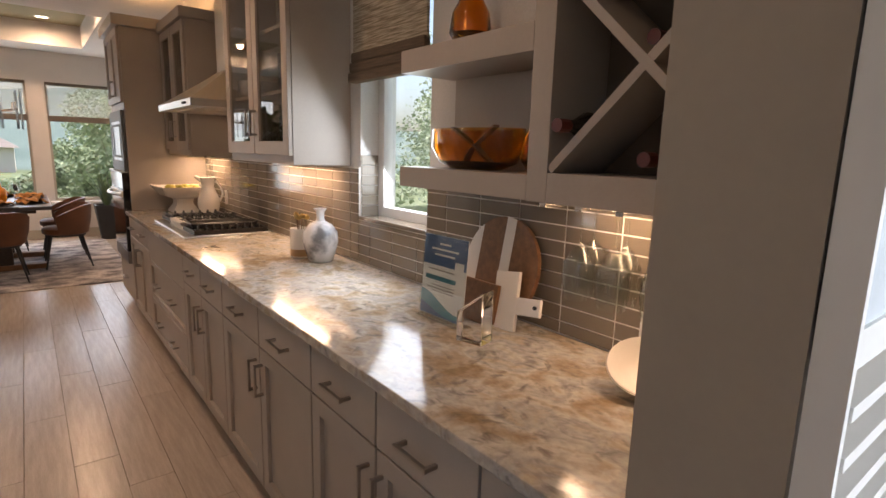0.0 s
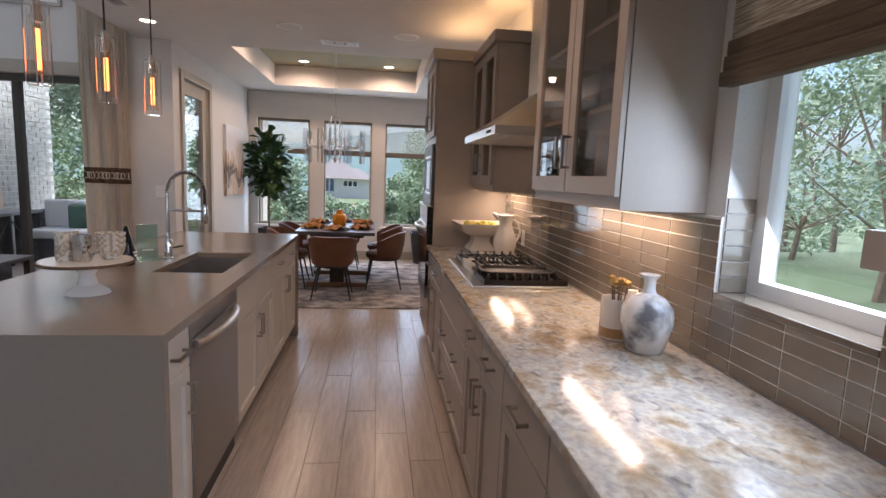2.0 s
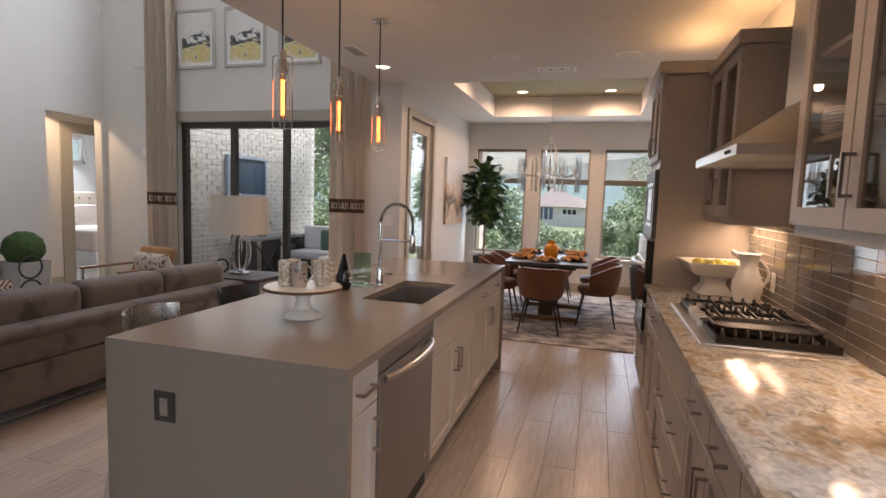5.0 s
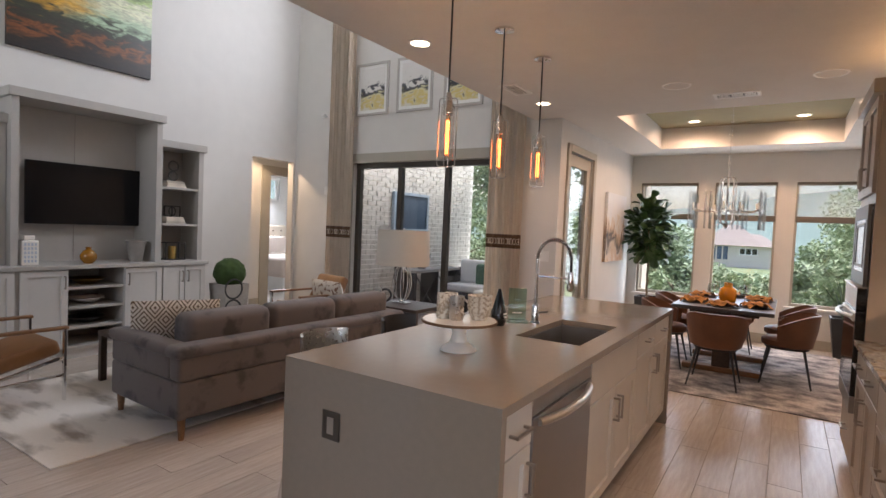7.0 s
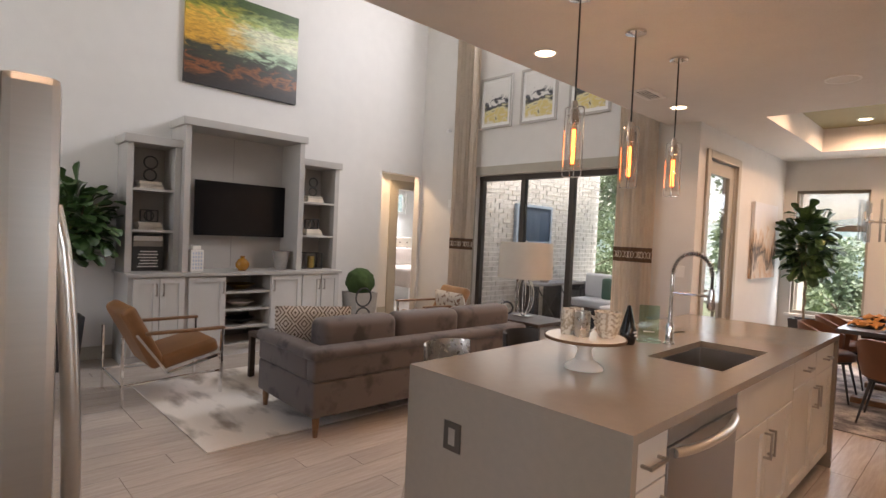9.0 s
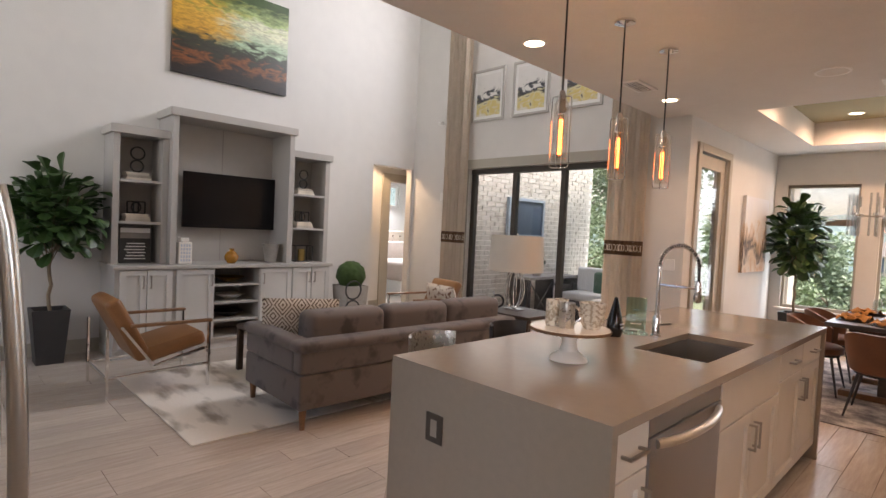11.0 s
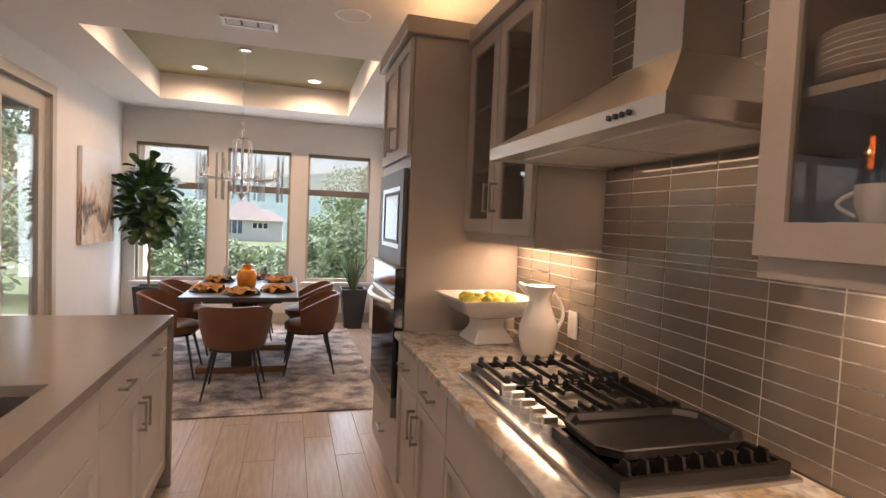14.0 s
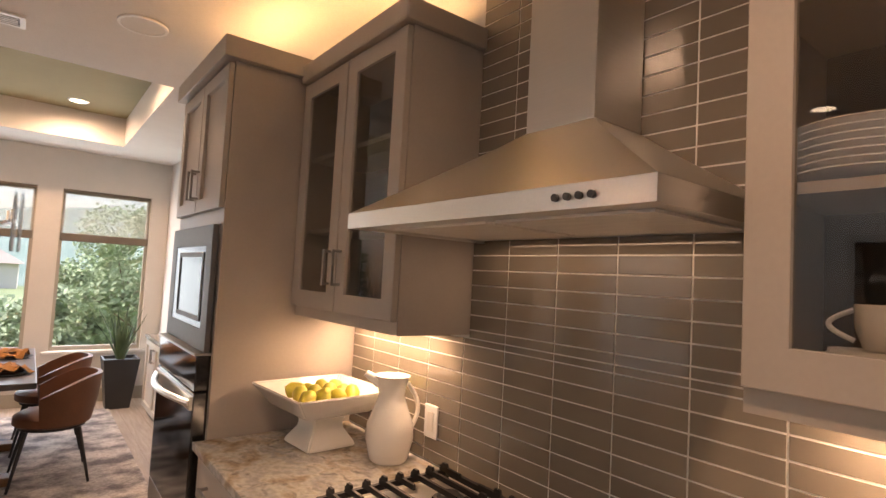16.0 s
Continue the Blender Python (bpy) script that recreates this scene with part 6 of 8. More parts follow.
bm = lathe(bmesh.new(), [(0, 0), (0.08, 0), (0.125, 0.02), (0.15, 0.065), (0.148, 0.118), (0.144, 0.118), (0.145, 0.066), (0.12, 0.027), (0.07, 0.012), (0, 0.012)], 40)
bmesh.ops.transform(bm, matrix=Matrix.Diagonal((0.7, 1.3, 1.08, 1)), verts=bm.verts)
g = part("bowl", bm, AMBER, am, smooth=True)
part("server", bar(bmesh.new(), (-0.02, -0.10, 0.03), (0.0, 0.12, 0.135), 0.022, 0.006), DARKWOOD, am)
part("server", bar(bmesh.new(), (0.02, 0.10, 0.03), (-0.03, -0.12, 0.135), 0.022, 0.006), MIDWOOD, am)
for x, y, z, h in ((1.43, 0.99, 1.4125, 0.24), (1.40, 1.30, 1.7975, 0.25)):
    single("amber_bottle", lathe(bmesh.new(), [(0, 0), (0.045, 0), (0.068, 0.04), (0.06, 0.10), (0.028, 0.16), (0.015, h), (0.012, h), (0.024, 0.16), (0.055, 0.10), (0.06, 0.04), (0, 0.008)], 28), AMBER, "amber teardrop glass bottle on the open shelf", "bottle", (x, y, z), group="amber bottles", smooth=True)
# crockery behind the cabinet glass
for k in range(7):
    single("plate", lathe(bmesh.new(), [(0, 0), (0.06, 0), (0.11, 0.014), (0.108, 0.016), (0.06, 0.004), (0, 0.004)], 28), PORC, "white plate in a stack behind the cabinet glass", "plate", (1.355, 3.135, 1.747 + 0.012 * k), group="stacked plates", smooth=True)
for x, y, z in ((1.30, 3.125, 1.4335), (1.39, 3.06, 1.4335), (1.325, 3.10, 1.4995), (1.33, 4.42, 1.7475), (1.34, 4.50, 1.7475), (1.34, 4.78, 1.7475)):
    m_ = thing("cup", "white porcelain cup in the wall cabinet", "cup", (x, y, z), 100, "cups in the cabinets")
    part("body", lathe(bmesh.new(), [(0, 0), (0.035, 0), (0.045, 0.03), (0.046, 0.065), (0.043, 0.065), (0.04, 0.02), (0, 0.01)], 24), PORC, m_, smooth=True)
    part("handle", path(bmesh.new(), [(0.044 + 0.032 * math.sin(math.pi * j / 10), 0, 0.010 + 0.046 * j / 10) for j in range(11)], 0.004, 8), PORC, m_, smooth=True)
bm = lathe(bmesh.new(), [(0, 0), (0.12, 0.004), (0.125, 0.012), (0, 0.008)], 36)
bmesh.ops.transform(bm, matrix=pose(0, 0, 0.125, 0, 78, 0), verts=bm.verts)
single("upright_plate", bm, PORC, "large white plate standing in the wall cabinet", "plate", (1.42, 4.44, 1.4305), smooth=True)

# ---- living room ----
tv = thing("media_cabinet", "grey built-in media cabinet with stepped towers and shelves", "cabinet")
BF, BY0, BY1 = -5.40, 2.40, 4.83
part("body", boxm(FX + 0.017, BF - 0.021, BY0, 3.368, 0.10, 0.91), GREYCAB, tv)
part("body", boxm(FX + 0.017, BF - 0.021, 3.885, BY1, 0.10, 0.91), GREYCAB, tv)
part("plinth", boxm(FX + 0.017, BF - 0.06, BY0, BY1, 0, 0.0995), LITGREYCAB, tv)
part("top", boxm(FX + 0.001, BF + 0.02, BY0 - 0.02, BY1 + 0.02, 0.9105, 0.945, 0.003), GREYCAB, tv)
for a, b, s in ((2.44, 2.685, 1), (2.685, 2.93, -1), (2.965, 3.36, 1), (3.89, 4.29, -1), (4.30, 4.56, 1), (4.56, 4.82, -1)):
    door(tv, BF, -1, a + 0.004, b - 0.004, 0.12, 0.90, LITGREYCAB, s)
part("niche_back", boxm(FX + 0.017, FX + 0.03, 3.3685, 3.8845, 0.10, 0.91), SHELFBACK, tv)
for z in (0.10, 0.30, 0.50, 0.70):
    part("shelf", boxm(FX + 0.031, BF - 0.03, 3.3685, 3.8845, z, z + 0.025), GREYCAB, tv)
for a, b, xf, top in ((2.41, 2.925, -5.62, 2.27), (4.335, 4.905, -5.62, 2.27), (2.93, 4.33, -5.52, 2.52)):
    part("side", boxm(FX + 0.017, xf, a, a + 0.06, 0.9455, top), GREYCAB, tv)
    part("side", boxm(FX + 0.017, xf, b - 0.06, b, 0.9455, top), GREYCAB, tv)
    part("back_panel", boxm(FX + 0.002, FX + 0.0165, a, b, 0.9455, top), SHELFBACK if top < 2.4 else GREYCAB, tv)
    part("cap", boxm(FX + 0.002, xf + 0.03, a - 0.03, b + 0.03, top + 0.0005, top + 0.085, 0.006), GREYCAB, tv)
    if top < 2.4:
        for z in (1.36, 1.79):
            part("shelf", boxm(FX + 0.0175, xf - 0.01, a + 0.0605, b - 0.0605, z, z + 0.025), GREYCAB, tv)
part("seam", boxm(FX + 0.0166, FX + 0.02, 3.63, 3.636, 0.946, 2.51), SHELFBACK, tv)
tl = thing("television", "flat black wall-mounted television, switched off", "television", (FX + 0.017, 3.735, 1.66))
part("mount", boxm(0.001, 0.06, -0.2, 0.2, -0.1, 0.1), BLACKM, tl)
part("screen", boxm(0.061, 0.10, -0.57, 0.57, -0.32, 0.32, 0.004), SCREEN, tl)


def books(x, y, z, n):
    for k in range(n):
        single("book", boxm(-0.09, 0.09, -0.12 + 0.008 * (k % 2), 0.12 - 0.012 * k, 0, 0.026, 0.002), SPINE, "pale hardback book stacked on the shelf", "book", (x, y, z + 0.0265 * k), 0, "books on the shelves")


def orbit(x, y, z, s):
    o = thing("ring_sculpture", "dark metal double-ring sculpture on the shelf", "sculpture", (x, y, z), 0, "ring sculptures")
    part("ring", ring(bmesh.new(), (0, 0, 0.07 * s), 0.06 * s, 0.009, 'x'), BLACKM, o, smooth=True)
    part("ring", ring(bmesh.new(), (0, 0.004, 0.205 * s), 0.065 * s, 0.009, 'x'), BLACKM, o, smooth=True)


def knot(x, y, z):
    o = thing("wire_cube", "dark metal open cube sculpture on books", "sculpture", (x, y, z), 15, "cube sculptures")
    for a, b in (((-1, -1), (1, -1)), ((1, -1), (1, 1)), ((1, 1), (-1, 1)), ((-1, 1), (-1, -1))):
        for zz in (0.006, 0.126):
            part("rod", bar(bmesh.new(), (a[0] * 0.06, a[1] * 0.06, zz), (b[0] * 0.06, b[1] * 0.06, zz), 0.012, 0.012), BLACKM, o)
        part("rod", bar(bmesh.new(), (a[0] * 0.06, a[1] * 0.06, 0.0125), (a[0] * 0.06, a[1] * 0.06, 0.1195), 0.012, 0.012), BLACKM, o)
    part("hoop", ring(bmesh.new(), (0.0, 0, 0.066), 0.05, 0.007, 'x'), BLACKM, o)


XS = -5.80
for y in (2.67, 4.62):
    books(XS, y, 1.8155, 3)
    orbit(XS, y, 1.896, 1.0 if y < 3 else 0.9)
    books(XS, y, 1.3855, 3)
    knot(XS, y, 1.466)
ps = thing("leaflet_stand", "dark printed poster card standing on the shelf", "poster", (-5.76, 2.66, 0.9455))
bm = boxm(-0.004, 0.004, -0.15, 0.15, 0, 0.38)
part("card", bm, BLACKM, ps)
part("photo_print", boxm(0.0041, 0.005, -0.14, 0.14, 0.26, 0.37), GREYPOT, ps)
part("sky_print", boxm(0.0051, 0.0056, -0.14, 0.14, 0.32, 0.37), PAPER, ps)
for k in range(6):
    part("text_line", boxm(0.0041, 0.005, -0.10 + 0.012 * (k % 3), 0.10 - 0.01 * (k % 2), 0.04 + 0.032 * k, 0.052 + 0.032 * k), PAPER, ps)
lt = thing("candle_lantern", "black wire lantern with a gold candle cup", "lantern", (-5.78, 4.62, 0.9455))
for a in (-1, 1):
    for b in (-1, 1):
        part("post", boxm(a * 0.07 - 0.005, a * 0.07 + 0.005, b * 0.12 - 0.005, b * 0.12 + 0.005, 0, 0.20), BLACKM, lt)
for z in (0.0, 0.20):
    for a in (-1, 1):
        part("rail", boxm(a * 0.07 - 0.005, a * 0.07 + 0.005, -0.125, 0.125, z, z + 0.01), BLACKM, lt)
        part("rail", boxm(-0.065, 0.065, a * 0.12 - 0.005, a * 0.12 + 0.005, z, z + 0.01), BLACKM, lt)
part("cup", lathe(bmesh.new(), [(0, 0.011), (0.045, 0.011), (0.045, 0.16), (0.042, 0.16), (0.042, 0.02), (0, 0.02)], 24), GOLD, lt, smooth=True)
part("base_plate", boxm(-0.064, 0.064, -0.114, 0.114, 0.002, 0.0105), BLACKM, lt)
wj = thing("white_jar", "white lidded jar with a blue lattice pattern", "jar", (-5.60, 3.09, 0.9455))
part("body", boxm(-0.07, 0.07, -0.07, 0.07, 0, 0.24, 0.012), PORC, wj)
part("lid", boxm(-0.045, 0.045, -0.045, 0.045, 0.2405, 0.285, 0.008), PORC, wj)
for j in range(5):
    for k in range(4):
        part("lattice", boxm(0.0702, 0.0712, -0.05 + 0.028 * k, -0.034 + 0.028 * k, 0.03 + 0.04 * j, 0.055 + 0.04 * j), mat("lattice_blue", (0.45, 0.50, 0.60), 0.4) if j == 0 and k == 0 else bpy.data.materials["lattice_blue"], wj)
single("amber_vase", lathe(bmesh.new(), [(0, 0), (0.04, 0), (0.075, 0.045), (0.078, 0.085), (0.05, 0.13), (0.022, 0.145), (0.03, 0.17), (0.022, 0.17), (0.015, 0.145), (0, 0.14)], 28), mat("amber_ceramic", (0.30, 0.13, 0.012), 0.12, var=0.1), "round amber glass vase on the media cabinet", "vase", (-5.60, 3.62, 0.9455), smooth=True)
single("grey_vase", lathe(bmesh.new(), [(0, 0), (0.06, 0), (0.07, 0.02), (0.095, 0.20), (0.11, 0.23), (0.10, 0.235), (0.085, 0.2), (0, 0.03)], 28), GREYPOT, "veined grey ceramic vase on the media cabinet", "vase", (-5.66, 4.13, 0.9455), smooth=True)
for z, nm in ((0.726, GOLD), (0.526, PORC), (0.326, BLACKM)):
    single("dish", lathe(bmesh.new(), [(0, 0), (0.06, 0), (0.17, 0.06), (0.165, 0.063), (0.055, 0.01), (0, 0.01)], 28), nm, "shallow decorative dish in the media cabinet niche", "dish", (-5.66, 3.63, z), group="dishes in the niche", smooth=True)
pa = thing("landscape_painting", "large orange and green abstract landscape canvas", "painting", (FX, 3.718, 3.08))
part("canvas", boxm(0.001, 0.045, -0.695, 0.695, 0, 1.12, 0.003), ART_BIG, pa)

rl_ = single("living_rug", boxm(-4.85, -2.95, 2.30, 5.4, 0.0005, 0.011, 0.003), RUGL, "pale cream and taupe abstract rug", "rug")


def soft(bm, x0, x1, y0, y1, z0, z1, r=0.05):
    """A padded block with rounded, slightly bulging faces."""
    b = bmesh.new()
    bmesh.ops.create_cube(b, size=1, matrix=Matrix.Translation(((x0 + x1) / 2, (y0 + y1) / 2, (z0 + z1) / 2)) @ Matrix.Diagonal((x1 - x0, y1 - y0, z1 - z0, 1)))
    bmesh.ops.bevel(b, geom=list(b.edges), offset=min(r, 0.45 * min(x1 - x0, y1 - y0, z1 - z0)), segments=4, affect='EDGES', profile=0.5)
    me = bpy.data.meshes.new("tmp")
    b.to_mesh(me)
    b.free()
    bm.from_mesh(me)
    bpy.data.meshes.remove(me)
    return bm


sf = thing("sofa", "taupe velvet three-seat sofa with tapered wooden legs", "sofa", (-2.79, 2.985, 0), -1.5)
SL = 2.2
part("seat_base", soft(bmesh.new(), -0.86, 0.06, -0.06, SL, 0.15, 0.40, 0.02), VELVET, sf, smooth=True)
part("back_panel", soft(bmesh.new(), -0.06, 0.065, -0.062, SL + 0.002, 0.401, 0.585, 0.03), VELVET, sf, smooth=True)
part("back_rail", soft(bmesh.new(), -0.09, 0.09, -0.09, SL + 0.03, 0.555, 0.64, 0.042), VELVET, sf, smooth=True)
for y in (-0.06, SL - 0.10):
    part("arm", soft(bmesh.new(), -0.86, -0.061, y, y + 0.10, 0.401, 0.585, 0.02), VELVET, sf, smooth=True)
    part("arm_rail", soft(bmesh.new(), -0.87, -0.02, y - 0.03, y + 0.13, 0.555, 0.64, 0.042), VELVET, sf, smooth=True)
for k in range(3):
    y0 = 0.075 + k * 0.70
    part("back_cushion", soft(bmesh.new(), -0.30, -0.07, y0, y0 + 0.69, 0.50, 0.815, 0.07), VELVET, sf, smooth=True)
    part("seat_cushion", soft(bmesh.new(), -0.87, -0.28, y0, y0 + 0.69, 0.38, 0.52, 0.05), VELVET, sf, smooth=True)
for x, y in ((0.0, 0.0), (-0.83, 0.0), (0.0, SL - 0.1), (-0.83, SL - 0.1)):
    part("leg", tube(bmesh.new(), (x, y, 0.16), (x, y, 0.0), 0.03, 0.018, 12), MIDWOOD, sf)


def pillow(at, rz, tilt, label, rings_):
    p = thing("throw_pillow", label, "pillow", at, rz)
    bm = bmesh.new()
    n = 12
    for side in (1, -1):
        g = [[bm.verts.new((side * (0.075 * (1 - (2 * i / n - 1) ** 4) ** 0.5 * (1 - (2 * j / n - 1) ** 4) ** 0.5), 0.30 * (2 * i / n - 1), 0.21 * (2 * j / n - 1))) for j in range(n + 1)] for i in range(n + 1)]
        for i in range(n):
            for j in range(n):
                bm.faces.new((g[i][j], g[i + 1][j], g[i + 1][j + 1], g[i][j + 1]))
    bmesh.ops.remove_doubles(bm, verts=bm.verts, dist=1e-4)
    bmesh.ops.transform(bm, matrix=pose(0, 0, 0.2, 0, tilt, 0), verts=bm.verts)
    ob = part("cover", bm, rings_, p, smooth=True)
    return p


DIAMOND = bpy.data.materials.new("diamond_linen")
DIAMOND.use_nodes = True
dn, dl = DIAMOND.node_tree.nodes, DIAMOND.node_tree.links
dtc, dsep = dn.new("ShaderNodeTexCoord"), dn.new("ShaderNodeSeparateXYZ")
dl.new(dtc.outputs["Object"], dsep.inputs[0])


def dmath(op, a, b=None):
    nd = dn.new("ShaderNodeMath")
    nd.operation = op
    for k, q in enumerate((a, b)):
        if q is None:
            continue
        if isinstance(q, (int, float)):
            nd.inputs[k].default_value = q
        else:
            dl.new(q, nd.inputs[k])
    return nd.outputs[0]


u = dmath('ABSOLUTE', dmath('SUBTRACT', dmath('FRACT', dmath('MULTIPLY', dsep.outputs["Y"], 7.0)), 0.5))
w = dmath('ABSOLUTE', dmath('SUBTRACT', dmath('FRACT', dmath('MULTIPLY', dsep.outputs["Z"], 5.6)), 0.5))
dd = dmath('FRACT', dmath('MULTIPLY', dmath('ADD', u, w), 5.0))
dmix = dn.new("ShaderNodeMix")
dmix.data_type = 'RGBA'
dl.new(dmath('GREATER_THAN', dd, 0.62), dmix.inputs[0])
dmix.inputs[6].default_value, dmix.inputs[7].default_value = (0.62, 0.56, 0.48, 1), (0.13, 0.085, 0.055, 1)
dl.new(dmix.outputs[2], dn["Principled BSDF"].inputs["Base Color"])
dn["Principled BSDF"].inputs["Roughness"].default_value = 0.9
pillow((-3.36, 3.27, 0.445), -29, 14, "cream throw pillow with brown concentric diamonds", DIAMOND)


def arm_chair(at, rz, label):
    c = thing("lounge_chair", label, "chair", at, rz, "lounge chairs")
    for x in (-0.33, 0.33):
        part("leg", bar(bmesh.new(), (x, -0.36, 0.0), (x, -0.36, 0.555), 0.035, 0.016), CHROME, c)
        part("leg", bar(bmesh.new(), (x, 0.40, 0.0), (x, 0.40, 0.555), 0.035, 0.016), CHROME, c)
        part("side_rail", bar(bmesh.new(), (x, -0.36, 0.17), (x, 0.40, 0.20), 0.02, 0.016), CHROME, c)
        part("frame_rail", bar(bmesh.new(), (x * 0.9, -0.02, 0.22), (x * 0.9, 0.40, 0.33), 0.02, 0.02), CHROME, c)
        part("frame_rail", bar(bmesh.new(), (x * 0.9, -0.02, 0.22), (x * 0.9, -0.26, 0.56), 0.02, 0.02), CHROME, c)
        part("armrest", boxm(x - 0.03, x + 0.03, -0.20, 0.42, 0.556, 0.58, 0.008), MIDWOOD, c)
    part("cross_rail", bar(bmesh.new(), (-0.33, 0.40, 0.30), (0.33, 0.40, 0.30), 0.016, 0.02), CHROME, c)
    part("cross_rail", bar(bmesh.new(), (-0.33, -0.36, 0.17), (0.33, -0.36, 0.17), 0.016, 0.02), CHROME, c)
    bm = soft(bmesh.new(), -0.285, 0.285, -0.06, 0.42, 0.0, 0.12, 0.04)
    bmesh.ops.transform(bm, matrix=pose(0, 0.0, 0.255, 14, 0, 0), verts=bm.verts)
    part("seat_cushion", bm, TANLEATHER, c, smooth=True)
    bm = soft(bmesh.new(), -0.285, 0.285, -0.06, 0.06, 0.0, 0.56, 0.045)
    bmesh.ops.transform(bm, matrix=pose(0, -0.07, 0.27, 27, 0, 0), verts=bm.verts)
    part("back_cushion", bm, TANLEATHER, c, smooth=True)
    return c


arm_chair((-4.48, 2.44, 0.0118), 0, "tan leather lounge chair with a chrome frame and wooden arms")
arm_chair((-4.6, 5.83, 0.0), 171, "brown leather lounge chair beside the sliding doors")
pillow((-4.36, 5.86, 0.34), 82, -14, "cream throw pillow with a dark sprig print", mat("sprig_linen", (0.20, 0.11, 0.07), 0.9, second=(0.62, 0.56, 0.48), mixscale=22, contrast=(0.40, 0.46)))
ct = thing("coffee_table", "dark wooden coffee table on square legs", "table", (-4.2, 3.85, 0.0118))
part("top", boxm(-0.30, 0.30, -0.62, 0.62, 0.40, 0.44, 0.006), DARKWOOD, ct)
for x in (-0.27, 0.27):
    for y in (-0.59, 0.59):
        part("leg", boxm(x - 0.025, x + 0.025, y - 0.025, y + 0.025, 0, 0.3995, 0.003), DARKWOOD, ct)
su = thing("succulent_bowl", "green succulents in a low bowl on the coffee table", "plant", (-4.2, 4.05, 0.4525))
part("bowl", lathe(bmesh.new(), [(0, 0), (0.08, 0), (0.12, 0.07), (0.11, 0.07), (0, 0.05)], 24), GREYPOT, su, smooth=True)
leaves("rosettes", [(0.05 * math.cos(k), 0.05 * math.sin(k), 0.09, 0.05) for k in range(6)], 160, 0.03, AGAVE, su, 9, 0.6)
so2 = orbit(-4.2, 4.36, 0.4525, 1.5)
tp = thing("topiary", "round moss topiary ball in a stone planter", "plant", (-5.35, 5.12, 0))
bm = bmesh.new()
v0 = [[bm.verts.new((r * sx, r * sy, z)) for sx, sy in ((-1, -1), (1, -1), (1, 1), (-1, 1))] for z, r in ((0, 0.13), (0.66, 0.17), (0.66, 0.15), (0.62, 0.15))]
for a, b in zip(v0, v0[1:]):
    for k in range(4):
        bm.faces.new((a[k], a[(k + 1) % 4], b[(k + 1) % 4], b[k]))
bm.faces.new(v0[0][::-1]); bm.faces.new(v0[-1])
part("planter", bm, CONCRETE, tp)
bm = bmesh.new()
bmesh.ops.create_icosphere(bm, subdivisions=4, radius=0.19, matrix=Matrix.Translation((0, 0, 0.79)))
for v_ in bm.verts:
    v_.co += (v_.co - Vector((0, 0, 0.79))).normalized() * 0.018 * noise.noise(v_.co * 22)
part("ball", bm, MOSS, tp, smooth=True)
et = thing("end_table", "dark wooden end table beside the sofa", "table", (-3.25, 5.95, 0))
part("top", boxm(-0.32, 0.42, -0.30, 0.30, 0.53, 0.565, 0.006), DARKWOOD, et)
for x in (-0.28, 0.38):
    for y in (-0.26, 0.26):
        part("leg", boxm(x - 0.025, x + 0.025, y - 0.025, y + 0.025, 0, 0.5295, 0.003), DARKWOOD, et)
part("shelf", boxm(-0.25, 0.35, -0.23, 0.23, 0.14, 0.165), DARKWOOD, et)
ln = thing("table_lamp", "linen drum table lamp on looped chrome rings", "lamp", (-3.26, 5.95, 0.5655))
part("base", boxm(-0.10, 0.10, -0.06, 0.06, 0, 0.022, 0.003), CHROME, ln)
for a in (0, 45, 90, 135):
    bm = bmesh.new()
    ring(bm, (0, 0, 0.245), 0.22, 0.006, 'x', 30, 0.5)
    bmesh.ops.transform(bm, matrix=pose(0, 0, 0, 0, 0, a), verts=bm.verts)
    part("loop", bm, CHROME, ln, smooth=True)
part("stem", tube(bmesh.new(), (0, 0, 0.46), (0, 0, 0.55), 0.008), CHROME, ln)
part("shade", lathe(bmesh.new(), [(0.315, 0.455), (0.30, 0.86), (0.296, 0.86), (0.311, 0.455)], 48), SHADE, ln, smooth=True)
part("finial", lathe(bmesh.new(), [(0, 0.86), (0.012, 0.865), (0.008, 0.885), (0, 0.89)], 12), NICKEL, ln)
part("shade_ring", bar(bmesh.new(), (-0.296, 0, 0.855), (0.296, 0, 0.855), 0.006, 0.006), NICKEL, ln)
kn_ = thing("ring_sculpture", "dark looped metal sculpture on the end table", "sculpture", (-3.45, 5.80, 0.5655), 40, "ring sculptures")
part("ring", ring(bmesh.new(), (0, 0, 0.105), 0.09, 0.012, 'x'), CHROME, kn_, smooth=True)
part("ring", ring(bmesh.new(), (0.05, 0.06, 0.085), 0.07, 0.012, 'y'), BLACKM, kn_, smooth=True)


